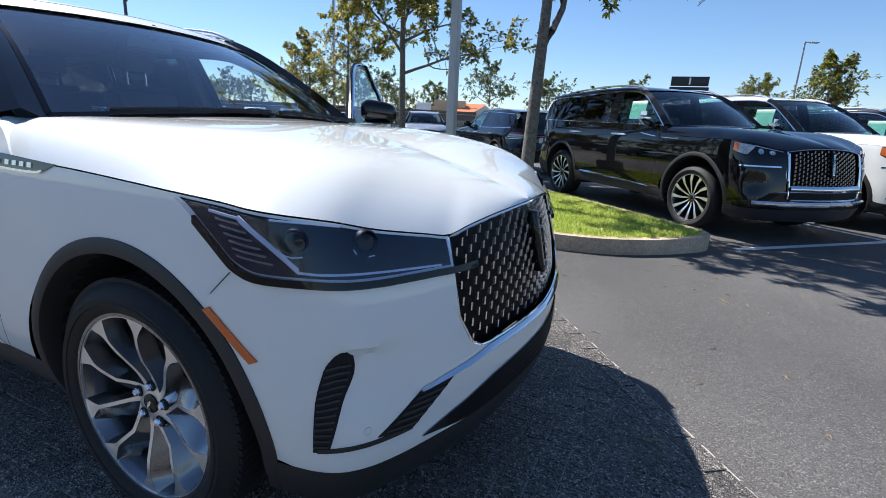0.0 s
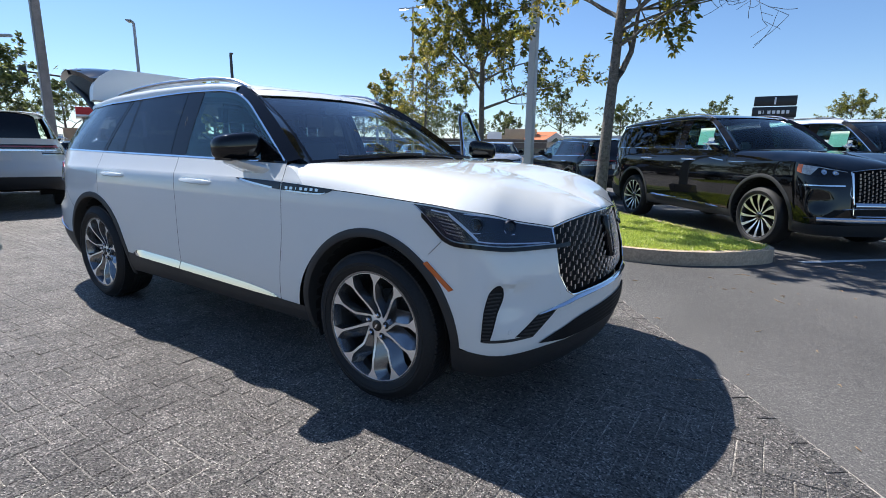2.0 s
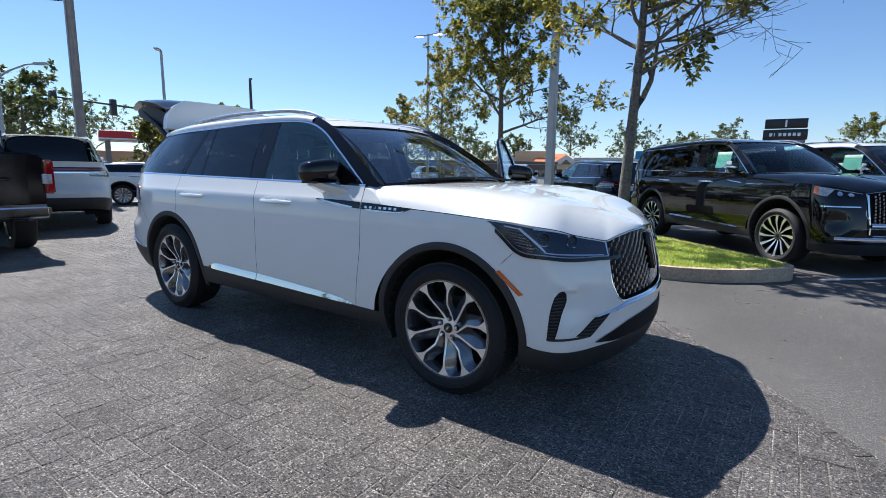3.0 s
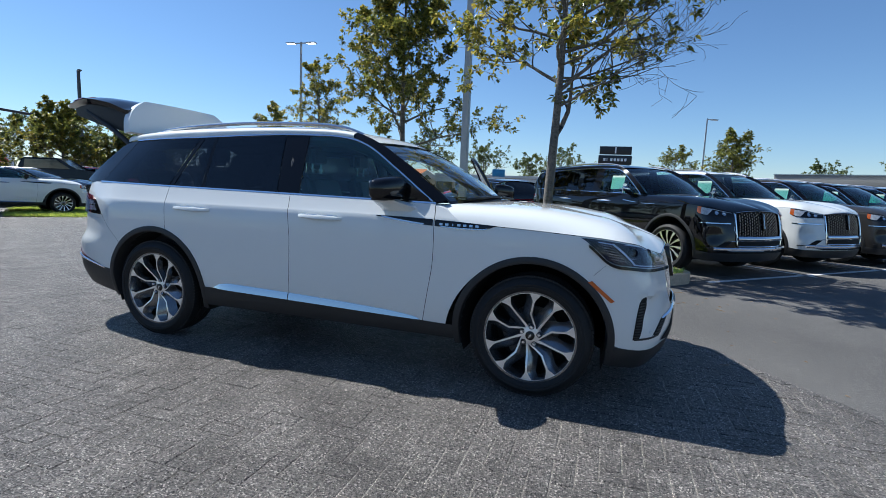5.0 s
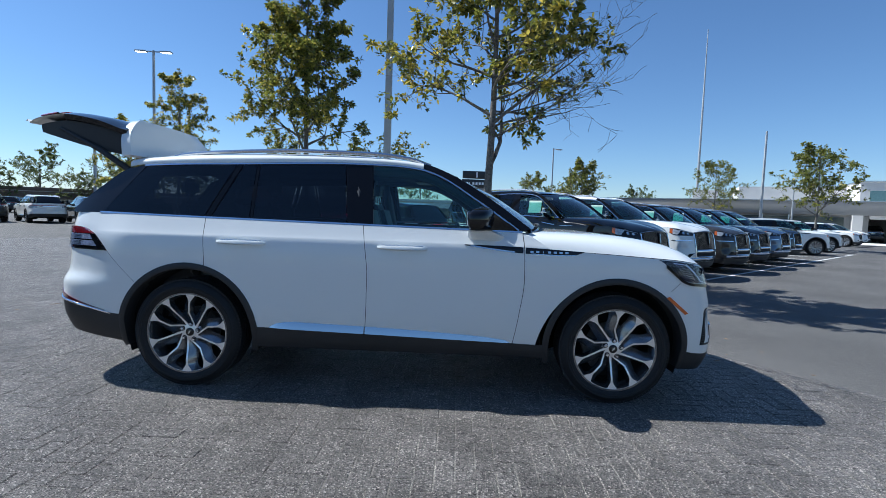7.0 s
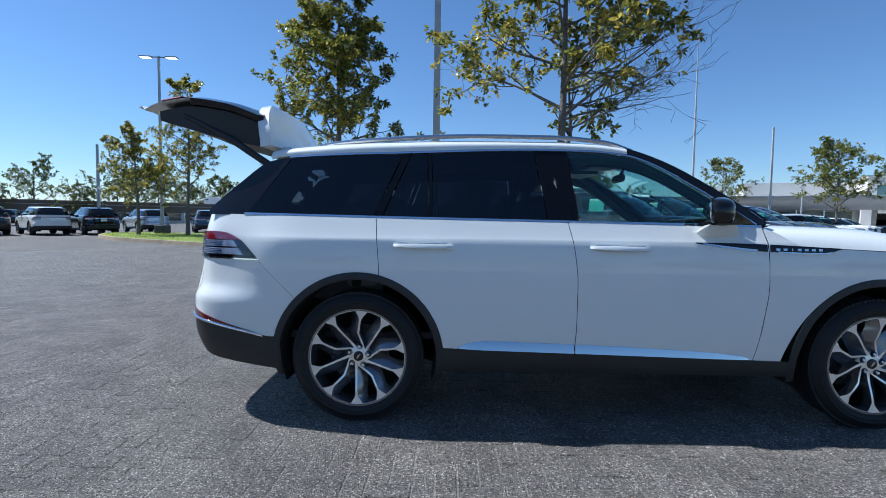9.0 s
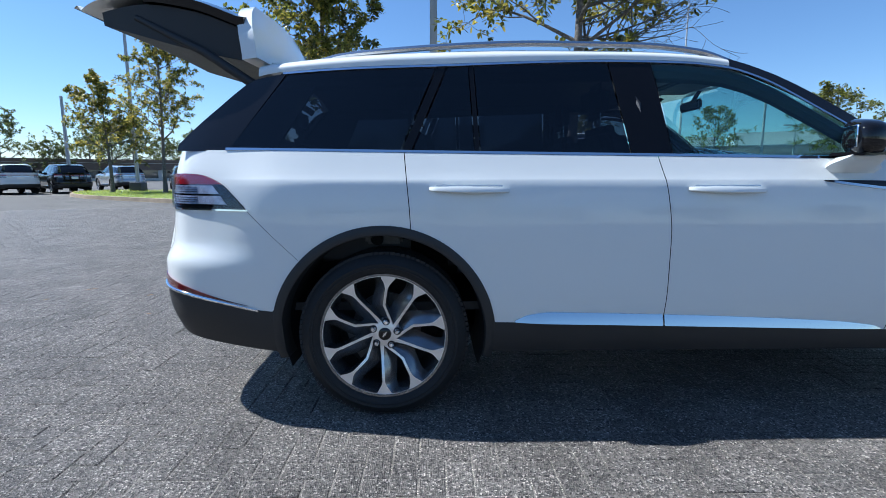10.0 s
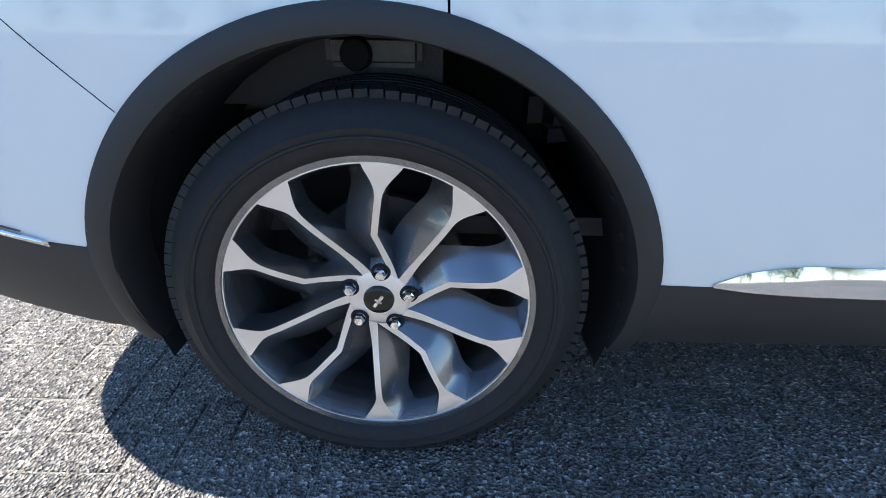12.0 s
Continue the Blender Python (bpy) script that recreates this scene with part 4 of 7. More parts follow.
    for y in np.linspace(0.71, 0, 30):
        s = s_of_y(-y)
        cols.append([P(s, cz(y) - ch(y) / 2 + ch(y) * j / 4, 0.003 + 0.012 * math.sin(math.pi * j / 4)) for j in range(5)])
    mesh("front_bright_bar", cols, CHROME, "chrome bar", True)
    # dark wedge, slot vent and lower intake
    def wedge(u, v):
        a, b = 0.832 - 0.124 * v, 0.734 - 0.140 * v
        return s_of_y(-(a + (b - a) * u)), (0.453 + 0.083 * v) * (1 - u) + (0.440 + 0.098 * v) * u
    patch("bumper_wedge", wedge, 8, 12, DARK, 0.0035, 0.006, "black insert")
    if fine:
        for k in range(5):
            patch("wedge_rib", lambda u, v, k=k: wedge(0.06 + 0.88 * u, 0.10 + 0.17 * k + 0.07 * v), 5, 1, CLAD, 0.008, 0.006)
    patch("vent_base_line", lambda u, v: (s_of_y(-0.94) + (s_of_y(-0.735) - s_of_y(-0.94)) * u, 0.434 + 0.002 * u + 0.012 * v), 10, 1, CLAD, 0.0035, 0.006)
    vt_a, vt_b = curve((0, -0.945), (0.5, -0.941), (0.85, -0.930), (0.95, -0.920), (1, -0.906)), curve((0, -0.925), (0.5, -0.902), (0.85, -0.876), (0.95, -0.879), (1, -0.893))
    if fine:
        patch("side_vent", lambda u, v: (s_of_y(vt_a(v)) + (s_of_y(vt_b(v)) - s_of_y(vt_a(v))) * u, 0.437 + 0.25 * v), 6, 20, DARK, 0.003, 0.006, "black slot vent")
    if fine:
        for k in range(13):
            v = 0.06 + k * 0.066
            patch("vent_rib", lambda u, w, v=v: (s_of_y(vt_a(v)) + (s_of_y(vt_b(v)) - s_of_y(vt_a(v))) * (0.06 + 0.80 * u), 0.437 + 0.25 * v + 0.006 * w), 4, 1, CLAD, 0.0065, 0.005)
        for sgn in (-1, 1):
            p, q = Vector(P(s_of_y(-0.855), 0.478, 0.0)), Vector(P(s_of_y(-0.855), 0.478, 0.01))
            ang = math.degrees(math.atan2((q.y - p.y) * -sgn, q.x - p.x)) + 90
            part("parking_sensor", lathe([(0.0, -0.002), (0.0075, -0.002), (0.0085, -0.0035), (0.0105, -0.003), (0.0108, 0.004)], 20), paint, root, "round sensor", matrix=pose(p.x, p.y * (1 if sgn < 0 else -1), p.z, 0, 0, ang))
    ia, ib = curve((0, 0.376), (0.5, 0.376), (0.70, 0.396)), curve((0, 0.490), (0.386, 0.470), (0.58, 0.432), (0.70, 0.399))
    mesh("lower_intake", [[P(s_of_y(-y), ia(y) + (ib(y) - ia(y)) * j / 4, 0.0045) for j in range(5)] for y in np.linspace(0.70, 0, 28)], DARK, "black lower intake", True)
    if fine:
        for k in range(5):
            mesh("intake_bar", [[P(s_of_y(-y), ia(y) + (ib(y) - ia(y)) * (0.12 + 0.19 * k + t), 0.009) for t in (0.0, 0.03, 0.06)] for y in np.linspace(0.62, 0, 20)], GRILLEB, "", True)
    if fine:
        patch("side_marker", lambda u, v: (s_of_x(1.838 + 0.135 * u + 0.022 * v), 0.768 - 0.112 * u + 0.010 * v), 12, 2, AMBER, 0.005, 0.007, "amber side marker")
    # ---- rear lamps ----
    tl_top = curve((-2.64, 1.114), (-2.45, 1.119), (-2.36, 1.114), (-2.25, 1.080), (-2.11, 0.965))
    s_tail = s_of_y_rear(-0.62)

    def tail(x1, z0, z1):
        """A band of the lamp from the gate's edge to x1(z), under the lamp's upper edge."""
        def fn(u, v):
            z = z0 + (z1 - z0) * v
            q = s_tail + (s_of_x(x1(z)) - s_tail) * u
            return q, min(z, max(z0, tl_top(float(np.interp(q, _S, _Xs))) - 0.003))
        return fn
    edge_x = lambda z: -2.290 + (1.07 - z) * 0.92
    patch("tail_light", tail(lambda z: -2.112 - 0.13 * max(0, (z - 0.965) / 0.115) if z < 1.08 else -2.25, 0.958, 1.119), 28, 10, GLOSSB, 0.004, 0.01, "red and clear tail light")
    patch("tail_red_band", tail(lambda z: -2.235, 1.068, 1.119), 26, 4, REDLENS, 0.008, 0.008, "red lens")
    for z0, z1 in ((1.026, 1.063), (0.980, 1.017)):
        patch("tail_clear_band", tail(edge_x, z0, z1), 20, 2, CLEARLENS, 0.008, 0.008, "clear lens")
        if fine:
            for k in range(3):
                z2 = z0 + (z1 - z0) * (0.22 + 0.27 * k)
                patch("lens_line", tail(lambda z: -2.37, z2, z2 + 0.0025), 10, 1, GUNMETAL, 0.0095, 0.003)
    patch("tail_lower_edge", tail(lambda z: -2.10, 0.952, 0.959), 20, 1, CHROME, 0.007, 0.008)
    if fine:
        patch("tail_light_cover", tail(lambda z: -2.115 - 0.125 * max(0, (z - 0.965) / 0.115) if z < 1.08 else -2.25, 0.960, 1.117), 28, 10, GLASSL, 0.016, 0.003, "clear lamp cover").visible_shadow = False
    rr_z = curve((-2.66, 0.592), (-2.45, 0.567), (-2.28, 0.539), (-2.07, 0.500))
    for nm, x1, h0, h1, mat, off in () if not fine else (("rear_bright_strip", -2.075, 0.0, 0.010, CHROME, 0.004), ("rear_reflector", -2.12, 0.019, 0.062, REFLECTOR, 0.005)):
        def fn(u, v, x1=x1, h0=h0, h1=h1):
            s = s_of_x(x1) * u
            x = float(np.interp(s, _S, _Xs))
            return s, rr_z(x) + h0 + (h1 - h0) * v * (1 if h0 == 0 else 1 - smooth(0.55, 1.0, u))
        patch(nm, fn, 40, 2, mat, off, 0.008, "chrome strip" if h0 == 0 else "red reflector")
    if fine:
        for sgn in (-1, 1):
            pts = [P(q, rr_z(float(np.interp(q, _S, _Xs))) + 0.010, 0.006) for q in np.linspace(0.02, s_of_x(-2.08), 40)]
            part("rear_bright_bar", tube([(x, y * -sgn, z) for x, y, z in pts], [0.009] * 34 + [0.008, 0.007, 0.006, 0.005, 0.004, 0.003], 10), CHROME, root, "rounded chrome bar")
    # ---- sides ----
    if side_strip:
        ct = curve((-0.92, 0.006), (-0.86, 0.036), (-0.75, 0.052), (-0.2, 0.050), (0.5, 0.037), (0.74, 0.018), (0.78, 0.003))
        for a, b in ((-0.92, -0.248), (-0.240, 0.78)):
            ct_k = 1.0 if fine else 0.5
            cols = [[PX(x, SILL(x) + 0.002 + ct_k * ct(x) * j / 4, 0.003 + 0.42 * ct(x) * (1 - j / 4)) for j in range(5)] for x in np.linspace(a, b, 30)]
            mesh("door_bright_strip", cols, CHROMED, "chrome lower door strip", "two", 0.006)
    for x0 in (-1.305, -0.168):
        L = 0.35
        cols = []
        for i in range(21):
            u = i / 20
            prof = math.sin(math.pi * min(1, 0.03 + u * 0.97)) ** 0.35 if u > 0 else 0.1
            off = 0.002 + 0.034 * min(1, prof)
            hh = 0.015 * (0.55 + 0.45 * math.sin(math.pi * u))
            zc = 1.046 + 0.006 * (0.5 - u)
            cols.append([PX(x0 + L * u, zc - hh, -0.002 if i in (0, 20) else off * 0.72), PX(x0 + L * u, zc - hh * 0.6, off), PX(x0 + L * u, zc + hh * 0.3, off), PX(x0 + L * u, zc + hh, off * 0.85),
                         PX(x0 + L * u, zc + hh * 1.05, -0.004)])
        sides = "two" if (x0 < -1 or not rear_open) else False
        mesh("door_handle", cols, paint if fine else SATIN, "body coloured handle", sides)
        if fine:
            mesh("handle_recess_trim", [[PX(x0 + 0.03 + 0.29 * i / 10, 1.0605 + 0.004 * j, 0.004) for j in range(2)] for i in range(11)], SATIN, "", sides)
    # blade on the door and wing behind the front wheel
    top_f, bot_f = curve((0.44, 1.088), (0.60, 1.087), (0.86, 1.081), (1.27, 1.063)), curve((0.44, 1.084), (0.60, 1.062), (0.84, 1.040), (1.10, 1.032), (1.18, 1.034), (1.27, 1.061))
    for a, b in ((0.44, 0.848), (0.864, 1.27)):
        patch("wing_blade", lambda u, v, a=a, b=b: (s_of_x(a + (b - a) * u), bot_f(a + (b - a) * u) + (top_f(a + (b - a) * u) - bot_f(a + (b - a) * u)) * v), 20, 3, GLOSSB, 0.004, 0.006, "gloss black blade")
        patch("blade_bright_edge", lambda u, v, a=a, b=b: (s_of_x(a + 0.04 + (b - a - 0.10) * u), bot_f(a + 0.04 + (b - a - 0.10) * u) - 0.002 + (0.011 if a < 0.8 else 0.007) * v), 20, 2, SATIN, 0.007, 0.007, "bright lower edge")
    if fine:
        for k in range(7):
            x = 0.895 + 0.040 * k
            w = 0.006 if k == 2 else 0.022
            patch("badge_bar", lambda u, v, x=x, w=w: (s_of_x(x + 0.011 - w / 2 + w * u), 1.046 + 0.014 * v), 2, 1, SATIN, 0.0065, 0.004)
    return mesh, patch


def s_of_y_rear(y):
    k = int(np.searchsorted(_Xs, -2.2))
    return float(np.interp(-abs(y), _Ys[:k][::-1], _S[:k][::-1]))

# ---- the white car ----
car = thing("estate_car", "white large family car with open tailgate, parked on pavers", "car")
build_body(car, None, WHITE, True, True)
for sx in (-1, 1):
    make_wheel(car, pose(sx * AXLE, -0.848, 0.385), "paired")
    make_wheel(car, pose(sx * AXLE, 0.848, 0.385, 0, 0, 180), "paired")


def rounded(x0, x1, y0, y1, z0, z1, r, seg=3):
    bm = box(x0, x1, y0, y1, z0, z1)
    bmesh.ops.bevel(bm, geom=list(bm.edges), offset=r, segments=seg, affect="EDGES")
    return bm


def sculpt(bm, fn):
    for v in bm.verts:
        v.co = Vector(fn(v.co))
    return bm


def door_mirror(parent, m, cap_mat, foot_mat, sgn=-1):
    """A door mirror; sgn -1 for the right-hand side of the car."""
    bm = bmesh.new()
    bmesh.ops.create_uvsphere(bm, u_segments=28, v_segments=18, radius=1.0)

    def shape(c):
        x, y, z = c
        f = lambda q, e: math.copysign(abs(q) ** e, q)
        X, Y, Z = f(x, 0.75), f(y, 0.62), f(z, 0.62)
        Z = Z * (1 - 0.10 * (Y + 1)) if Z > 0 else Z
        return (0.545 + 0.074 * X - 0.042 * Y, sgn * (1.022 + 0.114 * Y), 1.270 + 0.082 * Z - 0.008 * Y)
    cap = part("mirror_cap", sculpt(bm, shape), cap_mat, parent, "gloss black mirror cap", matrix=m)
    # reflecting glass on the rear face
    bm = rounded(-0.004, 0.004, -0.075, 0.075, -0.045, 0.045, 0.0035, 1)
    part("mirror_glass", bm, CHROME, parent, matrix=(m or Matrix()) @ pose(0.4775, sgn * 1.026, 1.270, 0, -3, sgn * 20.5))
    bm = prism([(0.47, 1.190), (0.625, 1.194), (0.635, 1.204), (0.475, 1.206)], "y", sgn * 0.93, sgn * 1.115, 0.004)
    part("mirror_lower_band", bm, GLOSSB, parent, matrix=m)
    bm = bmesh.new()
    ring = []
    for t, y, x0, x1, z0, z1 in ((0, 0.915, 0.46, 0.74, 1.105, 1.160), (0.5, 0.965, 0.46, 0.68, 1.130, 1.185), (1, 1.06, 0.46, 0.62, 1.172, 1.202)):
        ring.append([bm.verts.new((x, sgn * y, z)) for x, z in ((x0, (z0 + z1) / 2), (x0 + 0.02, z0), (x1 - 0.03, z0), (x1, (z0 + z1) / 2), (x1 - 0.03, z1), (x0 + 0.02, z1))])
    for a, b in zip(ring, ring[1:]):
        for k in range(6):
            bm.faces.new((a[k], a[(k + 1) % 6], b[(k + 1) % 6], b[k]))
    bm.faces.new(ring[0])
    bm.faces.new(ring[-1][::-1])
    part("mirror_foot", bm, foot_mat, parent, "body coloured mirror foot", matrix=m, sharp=60)
    return cap


door_mirror(car, None, GLOSSB, WHITE)
# sail panel between mirror and pillar
part("mirror_sail", prism([(0.60, 1.195), (0.83, 1.19), (0.70, 1.27), (0.60, 1.33)], "y", -0.905, -0.890, 0.003), GLOSSB, car)

# tailgate, open above the roof's rear edge
gate_z = curve((-3.05, 1.938), (-2.85, 1.995), (-2.67, 2.017), (-2.45, 1.990), (-2.22, 1.915))
gate_u = curve((-3.03, 1.930), (-2.95, 1.862), (-2.75, 1.800), (-2.45, 1.720), (-2.16, 1.665))
half_w = curve((-3.05, 0.53), (-2.9, 0.60), (-2.6, 0.63), (-2.2, 0.60))


def gate_piece(name, x0, x1, top, bottom, mat, label, dy=0.0, n=14):
    bm = bmesh.new()
    rows = []
    for i in range(n + 1):
        x = x0 + (x1 - x0) * i / n
        w = half_w(x) - dy
        zt, zb = top(x), bottom(x)
        ring = []
        for k in range(13):
            y = -w + 2 * w * k / 12
            e = (abs(y) / w) ** 6
            ring.append(bm.verts.new((x, y, zt - 0.035 * e * (zt - zb > 0.03) - 0.02 * (y / w) ** 2)))
        for k in range(12, -1, -1):
            y = -w + 2 * w * k / 12
            ring.append(bm.verts.new((x, y * 0.985, zb - 0.01 * (y / w) ** 2)))
        rows.append(ring)
    for a, b in zip(rows, rows[1:]):
        for k in range(len(a)):
            bm.faces.new((a[k], a[(k + 1) % len(a)], b[(k + 1) % len(a)], b[k]))
    bm.faces.new(rows[0][::-1])
    bm.faces.new(rows[-1])
    return part(name, bm, mat, car, label)


gate_piece("tailgate_glass", -2.66, -2.20, gate_z, lambda x: gate_z(x) - 0.085, GLOSSB, "dark rear window")
gate_piece("tailgate_panel", -3.05, -2.665, gate_z, lambda x: max(gate_u(x), gate_z(x) - 0.05), WHITE, "white tailgate panel")
gate_piece("tailgate_light_bar", -2.86, -2.72, lambda x: gate_z(x) + 0.006, lambda x: gate_z(x) - 0.03, REDLENS, "red light bar", -0.004, 5)
gate_piece("tailgate_inner_trim", -2.89, -2.18, lambda x: gate_z(x) - 0.045, gate_u, CLAD, "black inner trim", 0.035)
# roof spoiler, turned up with the tailgate
bm = bmesh.new()
rows = []
for i in range(13):
    t = i / 12
    z = 1.665 + 0.30 * t
    w = 0.645 - 0.02 * t - 0.21 * t**3
    x = -2.10 - 0.075 * t**1.5
    rows.append([[bm.verts.new((x - d - 0.05 * (y / w) ** 2 * 0.6, y, z - d * 0.15)) for y in np.linspace(-w, w, 15)] for d in (0.0, 0.07)])
for (a, a2), (b, b2) in zip(rows, rows[1:]):
    for k in range(14):
        bm.faces.new((a[k], a[k + 1], b[k + 1], b[k]))
        bm.faces.new((a2[k + 1], a2[k], b2[k], b2[k + 1]))
    bm.faces.new((a[0], b[0], b2[0], a2[0]))
    bm.faces.new((b[14], a[14], a2[14], b2[14]))
for (a, a2) in (rows[0], rows[-1]):
    for k in range(14):
        bm.faces.new((a[k], a2[k], a2[k + 1], a[k + 1]))
part("roof_spoiler", bm, WHITE, car, "white roof spoiler", sharp=50)
for sgn in (-1, 1):
    part("tailgate_strut", tube([(-2.17, sgn * 0.60, 1.55), (-2.40, sgn * 0.60, 1.70), (-2.72, sgn * 0.58, 1.86)], [0.024, 0.022, 0.016], 10), CLAD, car, "black gas strut")
    part("tailgate_hinge", box(-2.16, -2.05, sgn * 0.45 - 0.02, sgn * 0.45 + 0.02, 1.64, 1.68, 0.006), WHITE, car)

# open far-side front door
m = Matrix.Translation((0.87, 0.93, 0)) @ Matrix.Rotation(radians(-72), 4, "Z") @ Matrix.Translation((-0.87, -0.93, 0))
cols = [[(x, 0.965 - 0.05 * smooth(1.0, 1.2, z), z) for z in (0.42, 0.5, 0.7, 0.9, 1.05, 1.12, BELT(x))] for x in np.linspace(-0.22, 0.84, 10)]
v, f = slab(cols, [[(0, 1, 0)] * 7] * 10, 0.12)
raw("open_front_door", v, f, WHITE, car, "open white front door", matrix=m)
fr = [(x, side_y(x, TOP(x)), TOP(x)) for x in np.linspace(0.80, -0.20, 22)] + [(-0.21, side_y(-0.21, 1.4), 1.4), (-0.20, side_y(-0.2, BELT(-0.2)), BELT(-0.2))]
part("door_window_frame", tube(fr, 0.014, 8), PILLAR, car, "black window frame", matrix=m)
part("door_frame_trim", tube([(x, y + 0.016, z) for x, y, z in fr], 0.009, 6), CHROME, car, matrix=m)
cols = [[(x, side_y(x, z) - 0.004, z) for z in (BELT(x), (BELT(x) + TOP(x)) / 2, TOP(x) - 0.004)] for x in np.linspace(-0.2, 0.80, 18)]
v, f = grid(cols)
raw("open_door_window", v, f, GLASSC, car, "clear glass", matrix=m)
door_mirror(car, m, GLOSSB, WHITE, 1)

# inside: seats, dashboard, wheel
def seat(parent, m, mat):
    base = part("seat", sculpt(rounded(-0.26, 0.26, -0.26, 0.26, 0.0, 0.16, 0.05), lambda c: (c.x, c.y, c.z + 0.12 * c.x)), mat, parent, "dark leather seat", matrix=m)
    part("seat_backrest", sculpt(rounded(-0.07, 0.07, -0.25, 0.25, 0.0, 0.62, 0.05), lambda c: (c.x - 0.25 - 0.30 * c.z, c.y * (1 - 0.25 * max(0, c.z - 0.2)), c.z + 0.12)), mat, parent, matrix=m)
    part("headrest", sculpt(rounded(-0.05, 0.05, -0.13, 0.13, 0.0, 0.19, 0.045), lambda c: (c.x - 0.46, c.y, c.z + 0.78)), mat, parent, matrix=m)
    part("headrest_post", tube([(-0.445, -0.06, 0.70), (-0.45, -0.06, 0.82)], 0.007, 6), SATIN, parent, matrix=m)
    part("headrest_post", tube([(-0.445, 0.06, 0.70), (-0.45, 0.06, 0.82)], 0.007, 6), SATIN, parent, matrix=m)


for x, y in ((0.05, -0.38), (0.05, 0.38), (-0.95, -0.38), (-0.95, 0.38)):
    seat(car, pose(x, y, 0.62), LEATHER)
part("cabin_floor", box(-2.1, 1.0, -0.80, 0.80, 0.46, 0.50), LEATHER, car)
part("dashboard", sculpt(rounded(0.55, 1.0, -0.76, 0.76, 0.80, 1.10, 0.06), lambda c: (c.x, c.y, c.z + 0.05 * smooth(0.6, 0.95, c.x))), LEATHER, car, "dark dashboard")
part("dash_screen", box(0.52, 0.545, -0.16, 0.16, 1.00, 1.15, 0.006), GLOSSB, car)
bm = bmesh.new()
add_tube(bm, [(0.0, 0.185 * math.cos(a), 0.185 * math.sin(a)) for a in np.linspace(0, 2 * math.pi, 33)], 0.015, 8, False)
add_box(bm, -0.02, 0.03, -0.05, 0.05, -0.05, 0.05, 0.012)
for a in (0, 180, 270):
    add_tube(bm, [(0.0, 0.04 * math.cos(radians(a)), 0.04 * math.sin(radians(a))), (0.0, 0.18 * math.cos(radians(a)), 0.18 * math.sin(radians(a)))], 0.012, 6)
part("steering_wheel", bm, LEATHER, car, "dark steering wheel", matrix=pose(0.46, 0.38, 1.03, 0, -22, 0))
part("rear_view_mirror", rounded(0.30, 0.325, -0.12, 0.12, 1.50, 1.56, 0.010), GLOSSB, car)
part("mirror_stem", tube([(0.32, 0, 1.55), (0.36, 0, 1.62)], 0.012, 6), GLOSSB, car)
bm = bmesh.new()
lin = [[bm.verts.new((x, y, min(TOP(x), 1.62) - 0.035 + (ROOF(min(x, 0.2)) - 0.05 - min(TOP(x), 1.62) + 0.035) * (1 - (abs(y) / w) ** 3))) for y in np.linspace(-w, w, 13)]
       for x in np.linspace(-2.05, 0.20, 16) for w in (side_y(x, TOP(x)) - 0.03,)]
for a, b in zip(lin, lin[1:]):
    for k in range(12):
        bm.faces.new((a[k], a[k + 1], b[k + 1], b[k]))
part("headlining", bm, LEATHER, car, "dark headlining")
for sgn in (-1, 1):
    # lining above the doors and down the windscreen pillars
    rail = [(x, sgn * (side_y(x, TOP(x)) - 0.035), TOP(x) - 0.045) for x in np.linspace(-2.0, 0.78, 26)]
    part("roof_side_lining", tube(rail, [0.045] * 18 + [0.042 - 0.002 * k for k in range(8)], 8), LEATHER, car, "dark roof side lining")
    part("sun_visor", rounded(-0.02, 0.20, sgn * 0.34 - 0.22, sgn * 0.34 + 0.22, 1.575, 1.600, 0.010), LEATHER, car, "dark sun visor", matrix=None)
    part("centre_pillar_lining", tube([(-0.30, sgn * 0.85, 1.12), (-0.34, sgn * 0.76, 1.42), (-0.36, sgn * 0.67, 1.58)], [0.055, 0.045, 0.04], 8), LEATHER, car, "dark pillar lining")
part("paper_on_dash", box(0.72, 0.95, -0.50, -0.22, 1.165, 1.168), PAPER, car, "white sheet of paper", matrix=None)
part("load_floor", box(-2.42, -1.5, -0.66, 0.66, 0.70, 0.74), LEATHER, car)
part("far_side_liner", box(-2.3, -1.4, 0.70, 0.72, 0.70, 1.20), LEATHER, car)
for sgn in (-1, 1):
    bm = prism([(-2.40, 1.20), (-2.02, 1.60), (-1.80, 1.62), (-1.86, 1.50), (-2.02, 1.20)], "y", 0.0, 0.03)
    sculpt(bm, lambda c, sgn=sgn: (c.x, sgn * (side_y(c.x, max(c.z, BELT(c.x))) - 0.075 + c.y), c.z))
    part("rear_pillar_lining", bm, LEATHER, car, "dark pillar lining")
    seat(car, pose(-1.78, sgn * 0.33, 0.66) @ Matrix.Scale(0.92, 4), LEATHER)
part("near_side_liner", box(-2.3, -1.4, -0.72, -0.70, 0.70, 1.20), LEATHER, car)
